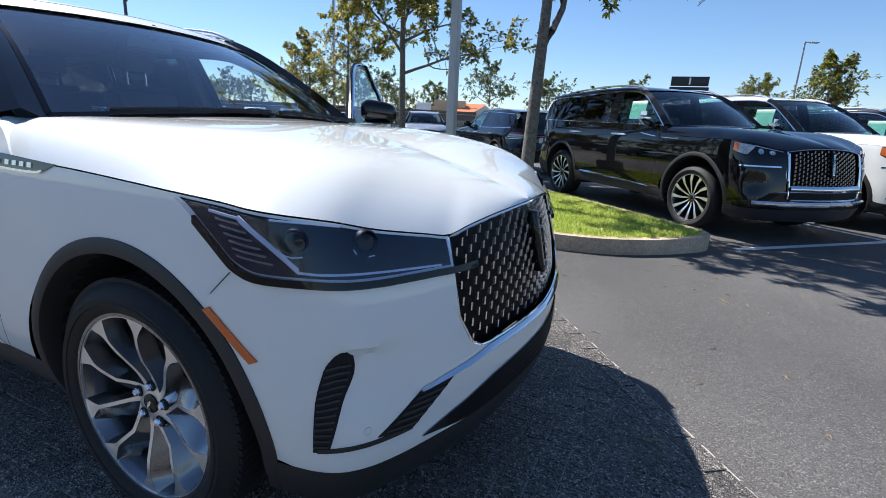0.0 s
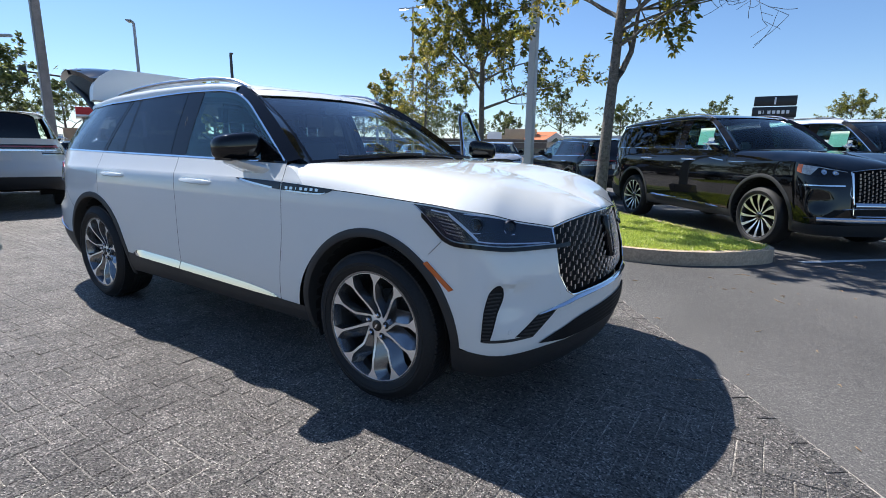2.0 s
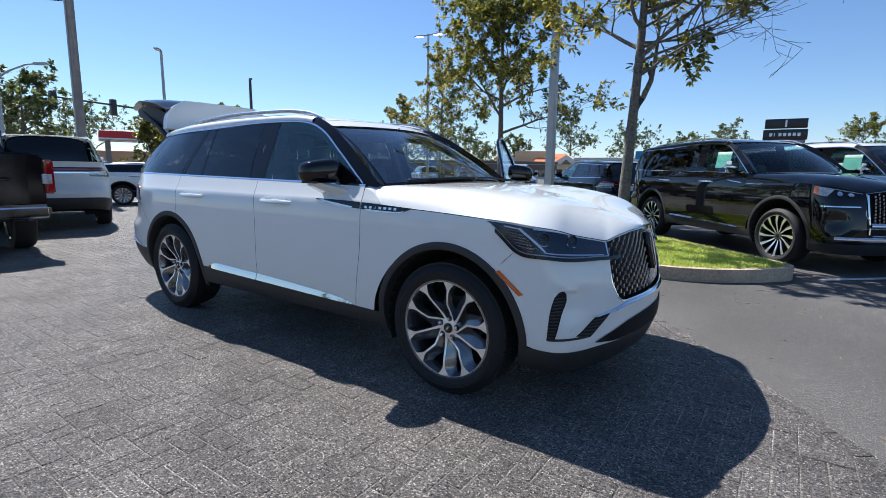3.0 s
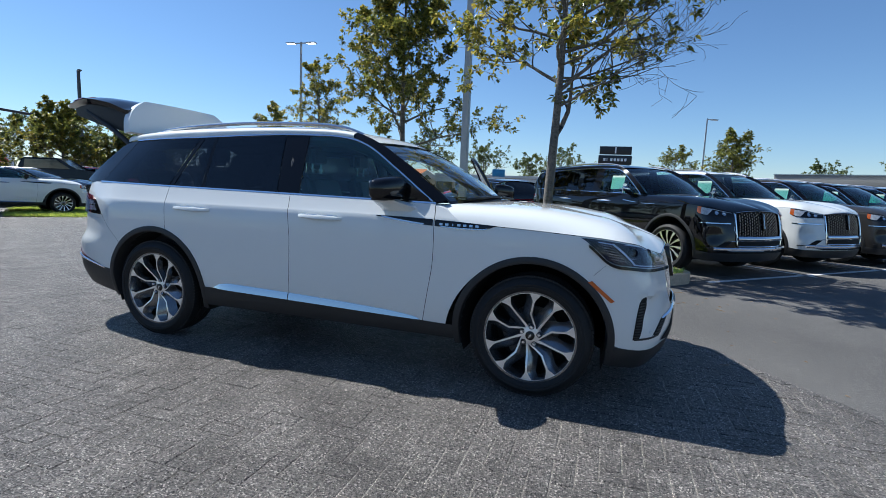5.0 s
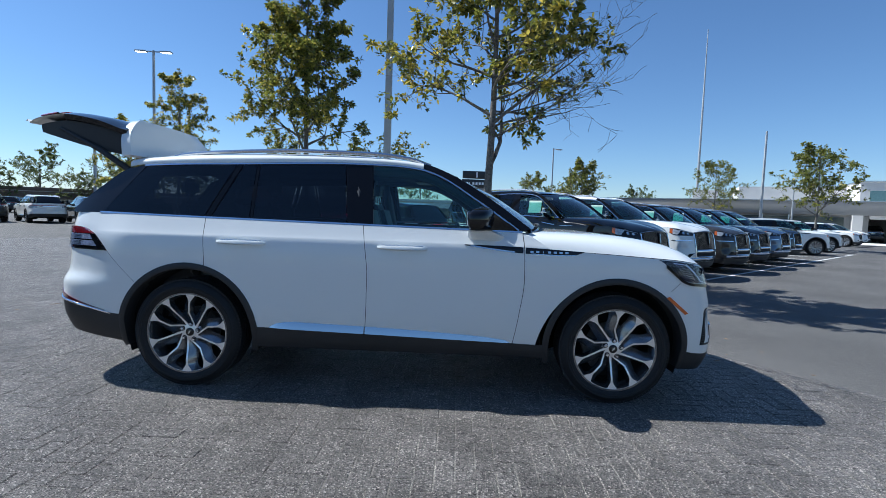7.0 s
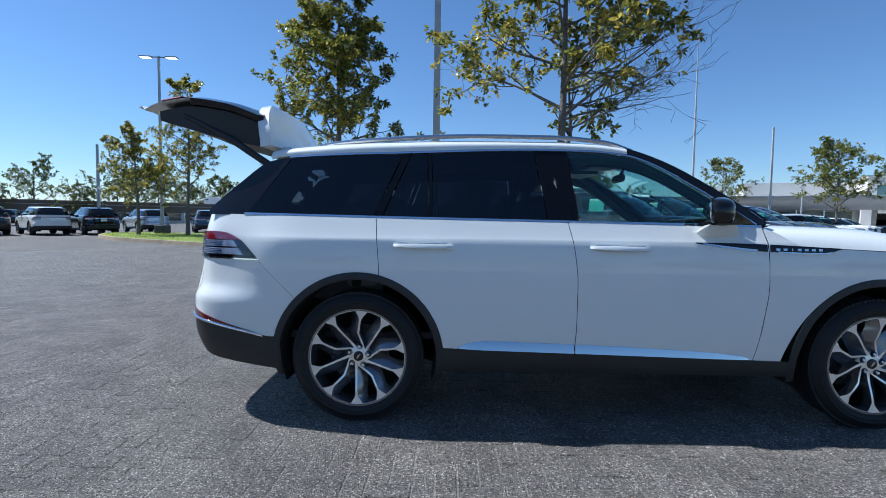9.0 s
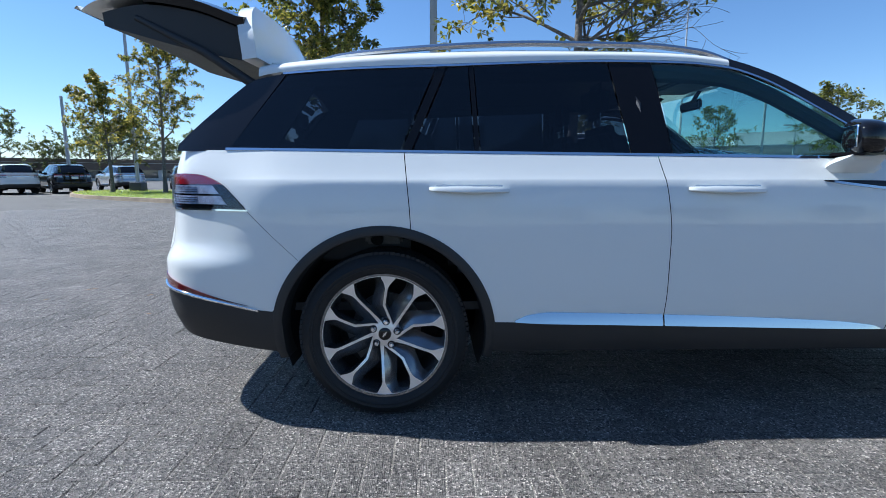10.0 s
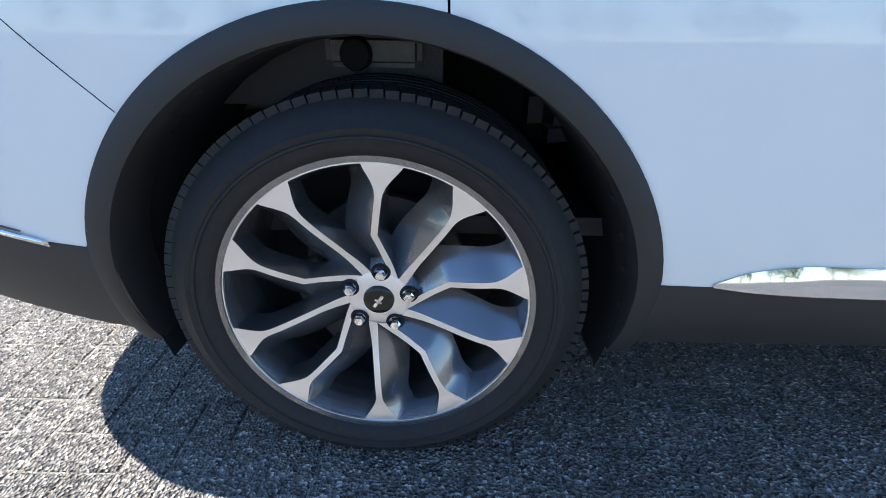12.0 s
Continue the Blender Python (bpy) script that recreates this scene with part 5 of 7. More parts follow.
for sgn in (-1, 1):
    ys = np.linspace(-0.64, 0.02, 9) if sgn < 0 else np.linspace(0.08, 0.60, 8)
    blade = []
    for y in ys:
        b0 = Vector((0.93 + 0.165 * (1 - (y / 0.775) ** 2), y, 1.168 + 0.03 * (1 - (y / 0.775) ** 2)))
        b1 = Vector((0.27, y * 0.79, 1.635))
        q = b0.lerp(b1, 0.04)
        blade.append((q.x + 0.018, q.y, q.z + 0.018))
    part("wiper_blade", tube(blade, 0.008, 6), CLAD, car, "black wiper blade")
    part("wiper_arm", tube([(1.06, blade[-1][1] + 0.10, 1.205), blade[-2], blade[len(blade) // 2]], [0.012, 0.010, 0.008], 6), CLAD, car, "black wiper arm")

# brackets that show above the rear wheels
for sgn in (-1, 1):
    part("suspension_bracket", rounded(-1.62, -1.44, sgn * 0.70 - 0.05, sgn * 0.70 + 0.05, 0.775, 0.835, 0.012), IRON, car, "grey metal bracket", matrix=None)
    part("suspension_bush", lathe([(0.0, -0.012), (0.026, -0.012), (0.030, 0.0), (0.030, 0.03)], 20), DARK, car, matrix=pose(-1.56, sgn * 0.76, 0.80, 0, 0, 0 if sgn < 0 else 180))
    part("suspension_arm", tube([(-1.60, sgn * 0.66, 0.80), (-1.50, sgn * 0.60, 0.66), (-1.47, sgn * 0.55, 0.45)], [0.022, 0.02, 0.02], 8), IRON, car)
    part("wheel_hub_carrier", rounded(-1.62, -1.40, sgn * 0.66 - 0.04, sgn * 0.66 + 0.04, 0.28, 0.50, 0.03), IRON, car)

# ---- ground: asphalt sheet, paved apron, kerbed island ----
HEAD = radians(-46.0)                       # the parked row faces this way
ROW = Vector((math.cos(HEAD + math.pi / 2), math.sin(HEAD + math.pi / 2), 0))
FWD = Vector((math.cos(HEAD), math.sin(HEAD), 0))


bm = bmesh.new()
rings = [[bm.verts.new((r * math.cos(a), r * math.sin(a), -0.012)) for a in np.linspace(0, 2 * math.pi, 96, endpoint=False)]
         for r in (18, 22, 26, 30, 34, 38, 42, 46, 50, 54, 58, 62, 68, 76, 90, 120, 200, 420)]
bm.faces.new(rings[0])
for a, b in zip(rings, rings[1:]):
    for k in range(96):
        bm.faces.new((a[k], b[k], b[(k + 1) % 96], a[(k + 1) % 96]))
ground = tagged(part("ground", bm, ASPHALT), "dark grey asphalt of the car park", "asphalt", kind="structure")


def side_of_edge(x, y):
    """Positive on the paved side of the line where pavers meet asphalt."""
    return -((x - 2.05) * 1.75 + (y - 1.66) * 1.28) / 2.168


# bed under the pavers
e = Vector((1.28, -1.75, 0)).normalized()
nrm = Vector((-1.75, -1.28, 0)).normalized()
p0 = Vector((2.05, 1.66, 0))
bed = [p0 - e * 14, p0 + e * 16, p0 + e * 16 + nrm * 13.4, p0 - e * 14 + nrm * 13.4]
bm = bmesh.new()
bm.faces.new([bm.verts.new((p.x, p.y, -0.0042)) for p in bed])
paving = tagged(part("pavement", bm, JOINT), "grey concrete pavers in herringbone pattern", "paving", kind="structure")
# a row of edging stones where the pavers meet the asphalt
bm = bmesh.new()
for k in range(-40, 60):
    a = p0 + e * (k * 0.205)
    add_box(bm, 0.002, 0.198, -0.094, 0.0, -0.04, 0.0015, 0, Matrix.Translation(a) @ Matrix.Rotation(math.atan2(e.y, e.x), 4, "Z"))
part("edging_pavers", bm, PAVER, paving, "row of edge pavers", sharp=30)["kind"] = "stuff"

# pale sand swept along the joint, dry leaves and twigs on the asphalt
bm = bmesh.new()
rngs = random.Random(52)
for k in range(150):
    add_box(bm, -6 + 0.12 * k, -6 + 0.12 * k + rngs.uniform(0.03, 0.12), -rngs.uniform(0.002, 0.008), rngs.uniform(0.002, 0.010), -0.011, -0.0095, 0, Matrix.Translation(p0 + Vector((1.75, 1.28, 0)).normalized() * 0.012) @ Matrix.Rotation(math.atan2(e.y, e.x), 4, "Z"))
part("sand_joint", bm, SAND, paving, "pale sand along the joint")["kind"] = "stuff"
rngl = random.Random(41)
bm = bmesh.new()
for k in range(42):
    q = rngl.choice(((2.9, 3.1), (2.4, 2.3), (3.3, 0.4), (2.6, 1.0), (3.6, 2.6), (-3.2, -2.2), (-4.5, 1.0)))
    x, y = q[0] + rngl.gauss(0, 0.5), q[1] + rngl.gauss(0, 0.35)
    z = 0.003 if -((x - 2.05) * 1.75 + (y - 1.66) * 1.28) > 0.2 else -0.008
    a, L = rngl.uniform(0, 6.28), rngl.uniform(0.02, 0.07) if k % 5 else rngl.uniform(0.08, 0.16)
    add_tube(bm, [(x, y, z), (x + L * 0.5 * math.cos(a), y + L * 0.5 * math.sin(a), z + 0.004), (x + L * math.cos(a + 0.3), y + L * math.sin(a + 0.3), z)], [0.002, 0.0035, 0.0012], 4)
tagged(part("leaf_litter", bm, TWIG), "dry twigs and leaf stalks on the ground", "litter", kind="stuff")

# kerbed island with turf
def ribbon(path, half, z0, z1, mat, name, parent=None, lip=0.03):
    """A kerb of rounded section along a plan path."""
    bm = bmesh.new()
    rings = []
    pts = [Vector((x, y, 0)) for x, y in path]
    for i, p in enumerate(pts):
        t = (pts[min(i + 1, len(pts) - 1)] - pts[max(i - 1, 0)]).normalized()
        n = Vector((t.y, -t.x, 0))
        rings.append([bm.verts.new(p + n * a + Vector((0, 0, z))) for a, z in ((half, z0), (half, z1 - lip), (half - lip * 0.4, z1 - lip * 0.3), (half - lip, z1), (-half, z1), (-half, z0))])
    for a, b in zip(rings, rings[1:]):
        for k in range(5):
            bm.faces.new((a[k], a[k + 1], b[k + 1], b[k]))
    bm.faces.new(rings[0])
    bm.faces.new(rings[-1][::-1])
    return part(name, bm, mat, parent, sharp=50)


def round_path(pts, r, n=7):
    """Round the corners of a plan polyline."""
    out = [pts[0]]
    for a, b, c in zip(pts, pts[1:], pts[2:]):
        a, b, c = Vector(a), Vector(b), Vector(c)
        u, v = (a - b).normalized(), (c - b).normalized()
        k = min(r, (a - b).length * 0.48, (c - b).length * 0.48)
        for i in range(n + 1):
            t = i / n
            out.append(tuple((b + u * k) * (1 - t) ** 2 + b * 2 * t * (1 - t) + (b + v * k) * t**2))
    return out + [pts[-1]]


def island(name, path, label, m_in=0.07):
    ob = ribbon(path, 0.075, -0.02, 0.15, CONCRETE, name)
    tagged(ob, label, "kerb", kind="structure")
    bm = bmesh.new()
    bm.faces.new([bm.verts.new((x, y, 0.135)) for x, y in path])
    bmesh.ops.triangulate(bm, faces=bm.faces)
    turf = tagged(part(name + "_turf", bm, SOIL), "mown turf bed inside the kerb", "turf", kind="structure")
    return ob


back = -FWD
isl = [(-1.65, 6.15), (-3.9, 8.4), (-10.2, 15.2), (-14.5, 17.8), (-16.9, 19.3), (-19.3, 21.6), (-21.1, 24.6), (-19.9, 26.5), (-15.6, 25.5), (-12.3, 21.0), (-3.0, 10.2), (2.6, 5.0),
       (3.28, 4.33), (2.72, 3.72), (2.25, 3.40), (1.55, 3.28), (0.6, 3.9), (-1.65, 6.15)]
isl_path = round_path(isl, 0.5)
island("kerb_island", isl_path, "pale concrete kerb round a turf island")


def inside(poly, x, y):
    c = False
    for (x0, y0), (x1, y1) in zip(poly, poly[1:] + poly[:1]):
        if (y0 > y) != (y1 > y) and x < (x1 - x0) * (y - y0) / (y1 - y0) + x0:
            c = not c
    return c


def grass(name, poly, n, zone, h, seed, z=0.13):
    rng = random.Random(seed)
    v, f = [], []
    xs, ys = [p[0] for p in poly], [p[1] for p in poly]
    k = 0
    while k < n:
        x, y = rng.uniform(max(min(xs), zone[0]), min(max(xs), zone[1])), rng.uniform(max(min(ys), zone[2]), min(max(ys), zone[3]))
        k += 1
        if not inside(poly, x, y):
            continue
        a, hh, w = rng.uniform(0, math.pi), h * rng.uniform(0.5, 1.2), rng.uniform(0.003, 0.006)
        dx, dy = math.cos(a) * w, math.sin(a) * w
        lx, ly = rng.gauss(0, 0.4) * hh, rng.gauss(0, 0.4) * hh
        b = len(v)
        v += [(x - dx, y - dy, z), (x + dx, y + dy, z), (x + lx + dx * 0.6, y + ly + dy * 0.6, z + hh * 0.7), (x + 1.6 * lx, y + 1.6 * ly, z + hh)]
        f += [(b, b + 1, b + 2), (b, b + 2, b + 3)]
    tagged(raw(name, v, f, GRASS, sharp=0), "short bright green grass on the island", "grass", kind="stuff")


grass("grass", isl_path, 90000, (-1.5, 3.4, 3.0, 7.5), 0.055, 3)
grass("grass_far", isl_path, 60000, (-22, -1.5, 5, 27), 0.09, 4)

# strip of turf between the parked saloon and the pavers
strip = [(-13.9, 5.1), (-12.6, 6.3), (-13.7, 8.6), (-16.6, 9.4), (-16.8, 7.0)]
bm = bmesh.new()
bm.faces.new([bm.verts.new((x, y, 0.02)) for x, y in round_path(strip + strip[:1], 0.6)[:-1]])
tagged(part("turf_strip", bm, SOIL), "ragged strip of turf beside the parked saloon", "turf", kind="structure")
grass("grass_strip", strip, 30000, (-20, 0, 0, 20), 0.10, 6, 0.0)

# painted stall lines
line_0 = Vector((3.50, 4.45, 0))
row_dir = Vector((math.cos(radians(43.8)), math.sin(radians(43.8)), 0))
lines = tagged(new("stall_lines"), "white painted stall lines on the asphalt", "line", kind="structure")


def road_line(a, b, w=0.10):
    d = (b - a).normalized()
    n = Vector((-d.y, d.x, 0)) * w / 2
    bm = bmesh.new()
    bm.faces.new([bm.verts.new((*(p + q).xy, -0.007)) for p, q in ((a, -n), (b, -n), (b, n), (a, n))])
    part("stall_line", bm, LINE, lines)


road_line(line_0, line_0 + row_dir * 23)
for k in range(12):
    a = Vector((4.42, 5.35, 0)) + ROW * (1.3 + 2.55 * k) + FWD * 0.25
    road_line(a - FWD * 0.05, a - FWD * 5.6)

# ---- trees ----
def make_tree(name, base, height, fork, crown_r, seed, leaf_len, leaves, label, trunk_r=0.10, yellow=0.25, leaf_mat=LEAF, crown_low=0.42, lean=(0, 0), n_limbs=14, bare=0.0, twigs=()):
    rng = random.Random(seed)
    root = thing(name, label, "tree", Matrix.Translation(base))
    bm = bmesh.new()
    H = height
    trunk = [Vector((lean[0] * t * H + 0.05 * math.sin(5 * t + seed), lean[1] * t * H + 0.05 * math.cos(4 * t + seed * 2), t * H * 0.96)) for t in np.linspace(0, 1, 14)]
    rad = [trunk_r * (1.25 if i == 0 else 1.0) * (1 - 0.93 * (i / 13) ** 0.9) + 0.006 for i in range(14)]
    add_tube(bm, trunk, rad, 10)
    tips = []

    def point(t):
        q = min(max(t, 0), 0.999) * 13
        i = int(q)
        return trunk[i].lerp(trunk[i + 1], q - i), rad[i] * (1 - (q - i)) + rad[i + 1] * (q - i)

    def limb(p, d, length, r, depth):
        n = 6
        pts, rr = [p], [r]
        cur, dirn = p.copy(), d.copy()
        for i in range(n):
            dirn = (dirn + Vector((rng.gauss(0, 0.13), rng.gauss(0, 0.13), rng.gauss(0.03, 0.10)))).normalized()
            cur = cur + dirn * length / n
            pts.append(cur.copy())
            rr.append(max(0.003, r * (1 - 0.8 * (i + 1) / n)))
            if depth > 0 and i >= 1:
                for _ in range(2 if depth > 1 else 1):
                    if rng.random() < 0.8:
                        side = Vector((rng.gauss(0, 1), rng.gauss(0, 1), rng.gauss(0.1, 0.7))).normalized()
                        limb(cur, (dirn * 0.6 + side * 0.75).normalized(), length * rng.uniform(0.32, 0.55), rr[-1] * 0.6, depth - 1)
            if depth <= 1 and i >= 2:
                tips.append((cur.copy(), dirn.copy()))
        add_tube(bm, pts, rr, 6 if depth else 4, False)
        tips.append((cur, dirn))

    for k in range(n_limbs):
        t = crown_low + (0.97 - crown_low) * (k + rng.random() * 0.7) / n_limbs
        p, r = point(t)
        a = k * 2.4 + rng.uniform(-0.4, 0.4)
        taper = 1 - 0.72 * ((t - crown_low) / (1 - crown_low)) ** 1.2
        d = Vector((math.cos(a), math.sin(a), rng.uniform(0.25, 0.75))).normalized()
        limb(p, d, crown_r * taper * rng.uniform(0.8, 1.15), r * 0.50 + 0.006, 2)
    if fork:
        p, r = point(fork[0])
        d = Vector(fork[1]).normalized()
        limb(p, d, fork[2], r * 0.75, 2)
    for at, d, length in twigs:
        kept = len(tips)
        p, r = point(at)
        limb(p, Vector(d).normalized(), length, r * 0.30 + 0.004, 2)
        del tips[kept:]
    part("trunk", bm, BARK, root, "grey-brown bark", sharp=60)
    for mat, share, nm in ((leaf_mat, 1 - yellow, "crown"), (LEAFY, yellow, "yellow_leaves")):
        v, f = [], []
        n = int(leaves * share)
        if not n:
            continue
        tt = [q for q in tips if rng.random() > bare]
        while len(v) < n * 6:
            p, d = tt[rng.randrange(len(tt))]
            c = p + Vector((rng.gauss(0, 0.03), rng.gauss(0, 0.03), rng.gauss(0, 0.03)))
            for _ in range(rng.randint(4, 7)):
                ld = (d * 0.5 + Vector((rng.gauss(0, 0.75), rng.gauss(0, 0.75), rng.gauss(0.15, 0.6)))).normalized()
                up = Vector((rng.gauss(0, 0.5), rng.gauss(0, 0.5), 1)).normalized()
                s = ld.cross(up).normalized()
                L, w = leaf_len * rng.uniform(0.6, 1.15), leaf_len * rng.uniform(0.16, 0.24)
                droop = Vector((0, 0, -0.18 * L))
                q = c + ld * 0.02
                b = len(v)
                v += [q, q + ld * L * 0.35 + s * w, q + ld * L * 0.75 + s * w * 0.8 + droop * 0.5, q + ld * L + droop, q + ld * L * 0.75 - s * w * 0.8 + droop * 0.5, q + ld * L * 0.35 - s * w]
                f += [(b, b + 1, b + 2, b + 3), (b, b + 3, b + 4, b + 5)]
        raw(nm, v, f, mat, root, "", sharp=0)
    return root


make_tree("island_tree", (0.95, 4.93, 0.12), 7.4, (0.29, (0.52, 0.16, 1.15), 1.7), 1.85, 5, 0.122, 20000, "young magnolia with grey trunk and yellowing green leaves", 0.095, 0.42, crown_low=0.395, n_limbs=20, twigs=((0.40, (1.0, -0.1, 0.22), 1.9), (0.44, (1.0, 0.3, 0.12), 1.9), (0.37, (0.9, -0.5, 0.30), 1.7), (0.50, (1.0, 0.0, 0.20), 1.9), (0.47, (1.0, -0.35, 0.10), 2.1), (0.53, (1.0, 0.25, 0.05), 2.1), (0.43, (0.95, 0.1, 0.30), 2.2)))
make_tree("island_tree", (-4.05, 9.92, 0.12), 8.6, None, 2.05, 8, 0.125, 36000, "tall magnolia with dense yellow-green leaves on the island", 0.10, 0.24, crown_low=0.27, n_limbs=26)
make_tree("island_tree", (-14.87, 22.2, 0.12), 8.7, None, 2.05, 11, 0.15, 12000, "magnolia with olive leaves on the island", 0.10, 0.42, crown_low=0.30, n_limbs=18)
make_tree("island_tree", (-17.96, 22.7, 0.12), 5.7, None, 2.0, 13, 0.15, 11000, "small magnolia with spreading olive crown", 0.10, 0.40, crown_low=0.28, n_limbs=16)
make_tree("car_park_tree", (25.1, 43.6, 0.0), 7.4, None, 2.6, 17, 0.17, 8000, "round-headed young tree behind the parked cars", 0.09, 0.05, crown_low=0.30, n_limbs=18)
make_tree("car_park_tree", (21.0, 24.4, 0.0), 6.1, None, 2.2, 19, 0.17, 8000, "leafy young tree before the service building", 0.08, 0.03, crown_low=0.28, n_limbs=18)
make_tree("car_park_tree", (9.1, 30.7, 0.0), 5.6, None, 1.6, 23, 0.17, 6000, "young tree behind the parked cars", 0.08, 0.08, crown_low=0.4, n_limbs=16)
make_tree("car_park_tree", (6.5, 36.2, 0.0), 4.9, None, 1.8, 29, 0.17, 3500, "low round tree behind the parked cars", 0.08, 0.05, crown_low=0.4, n_limbs=14)

make_tree("roadside_tree", (-32.0, 19.0, 0.0), 5.3, None, 2.7, 31, 0.22, 20000, "bushy bright green tree beyond the parked cars", 0.12, 0.20, crown_low=0.16, n_limbs=22)
make_tree("roadside_tree", (-34.5, 15.0, 0.0), 4.9, None, 2.5, 37, 0.22, 18000, "bushy green tree by the road", 0.12, 0.20, crown_low=0.16, n_limbs=20)
make_tree("roadside_tree", (-29.4, 21.8, 0.0), 4.2, None, 2.3, 39, 0.22, 12000, "low dark green tree by the road", 0.10, 0.08, LEAFD, crown_low=0.16, n_limbs=18)
make_tree("roadside_tree", (-33.0, 26.5, 0.0), 3.9, None, 2.5, 43, 0.22, 12000, "low spreading green tree by the road", 0.10, 0.08, LEAFD, crown_low=0.16, n_limbs=18)
# ---- lamp posts and other poles ----
def light_pole(name, x, y, h, arms, label, r=0.085, mat=POLE, square=True, base=True, lit=False, block=False):
    root = thing(name, label, "lamp post", Matrix.Translation((x, y, 0)))
    if square:
        bm = prism([(-r, -r), (r, -r), (r, r), (-r, r)], "z", 0, h, 0.01)
        for v in bm.verts:
            k = 1 - 0.35 * v.co.z / h
            v.co.x, v.co.y = v.co.x * k, v.co.y * k
        part("post", bm, mat, root)
    else:
        part("post", tube([(0, 0, 0), (0, 0, h)], [r, r * 0.6], 12), mat, root)
    if block:
        part("dark_base", box(-0.32, 0.32, -0.32, 0.32, 0.0, 0.62, 0.02), DARKPOLE, root, "dark square base")
    elif base:
        part("concrete_base", lathe([(0.0, 0.0), (0.28, 0.0), (0.28, 0.5), (0.24, 0.55), (0.0, 0.55)], 24), CONCRETE, root, matrix=pose(0, 0, 0, 90, 0, 0))
    for a in arms:
        m = Matrix.Rotation(a, 4, "Z")
        part("arm", box(0.0, 0.45, -0.03, 0.03, h - 0.10, h - 0.04, 0.005), mat, root, matrix=m)
        part("lamp_head", rounded(0.40, 1.05, -0.16, 0.16, h - 0.11, h - 0.03, 0.02), mat, root, matrix=m)
        part("lamp_lens", box(0.45, 1.0, -0.13, 0.13, h - 0.121, h - 0.112), FLOOD if lit else CLEARLENS, root, "lit lamp" if lit else "", matrix=m)
    return root


light_pole("lamp_post", -1.29, 7.12, 9.5, (0.7, 3.84), "tall square galvanised lamp post on the island", 0.085)
light_pole("lamp_post", -17.9, 24.9, 10.4, (radians(5), radians(185)), "galvanised lamp post with two lit heads on a dark base", 0.08, lit=True, block=True)
light_pole("lamp_post", -24.1, 28.3, 5.8, (), "slim galvanised post behind the parked cars", 0.09, base=False)
light_pole("lamp_post", 9.95, 46.0, 8.35, (radians(30),), "slim lamp post among the parked cars", 0.08, base=False)
light_pole("lamp_post", 28.0, 41.05, 9.75, (), "pale square post behind the parked cars", 0.10, base=False)
light_pole("lamp_post", 29.5, 39.1, 5.25, (radians(0), radians(180)), "slim lamp post before the service building", 0.06, base=False)
light_pole("lamp_post", -30.2, 13.2, 8.5, (radians(-40),), "lamp post at the edge of the lot", 0.09, base=False)
light_pole("lamp_post", -42.0, 27.5, 10.0, (radians(-30),), "dark lamp post by the road", 0.14, DARKPOLE, base=False)
part_pole = thing("radio_mast", "thin tall mast behind the parked cars", "mast", Matrix.Translation((78.3, 158.1, 0)))
part("mast", tube([(0, 0, 0), (0, 0, 36), (0, 0, 63)], [0.46, 0.32, 0.12], 8), POLE, part_pole)
up = thing("utility_pole", "weathered wooden utility pole with cables", "pole", Matrix.Translation((-23.8, 6.2, 0)))
part("pole", tube([(0, 0, 0), (0.1, 0.05, 14)], [0.19, 0.13], 12), WOODPOLE, up)
part("conduit", tube([(-0.02, -0.19, 0), (0.07, -0.14, 12)], 0.04, 8), POLE, up)
part("cross_arm", box(-0.06, 0.06, -1.2, 1.2, 11.0, 11.15), WOODPOLE, up)
part("transformer", lathe([(0.0, -0.35), (0.2, -0.33), (0.22, 0.0), (0.2, 0.33), (0.0, 0.35)], 14), POLE, up, matrix=pose(0.05, -0.9, 10.6, 0, 0, 0))
for dz, dy in ((11.2, -1.1), (11.2, 1.1), (9.0, 0.2), (8.4, -0.2)):
    part("cable", tube([(0, dy, dz), (-6, dy - 9, dz - 0.5), (-14, dy - 22, dz)], 0.02, 5), DARK, up)

sl = thing("street_lamp", "pale street lamp with a long curved arm by the road", "street lamp", Matrix.Translation((-28.2, 4.5, 0)))
part("post", tube([(0, 0, 0), (0, 0, 5.4)], [0.11, 0.08], 10), POLE, sl)
part("arm", tube([(0, 0, 5.3), (0.5, 0.35, 5.65), (1.2, 0.84, 5.95), (1.6, 1.12, 6.0)], [0.05, 0.045, 0.04, 0.035], 8), POLE, sl)
part("lamp_head", rounded(-0.35, 0.35, -0.12, 0.12, -0.06, 0.06, 0.04), POLE, sl, matrix=pose(1.8, 1.26, 6.0, 0, 0, 35))

# ---- other parked cars ----
def large_warp(p):
    x, y, z = p
    x2 = 1.053 * x - max(0.0, z - 1.15) * 0.70 * smooth(-1.3, -2.1, x) + 0.12 * smooth(1.75, 2.3, x)
    z2 = z * 1.11 + 0.05 * smooth(1.2, 2.3, x) * smooth(0.6, 0.95, z)
    y2 = y * (1 + 0.07 * smooth(1.9, 2.35, x) * smooth(0.55, 0.65, abs(y) + 0.1)) * (1.02 + 0.05 * smooth(1.2, 1.7, z))
    return (x2, y2, z2)


def small_warp(p):
    x, y, z = p
    return (0.92 * x, 0.94 * y, z * 0.945)


def low_warp(p):
    x, y, z = p
    z2 = z * 0.90 if z < 1.18 else 1.062 + (z - 1.18) * 0.62
    return (0.94 * x, 0.91 * y, z2)


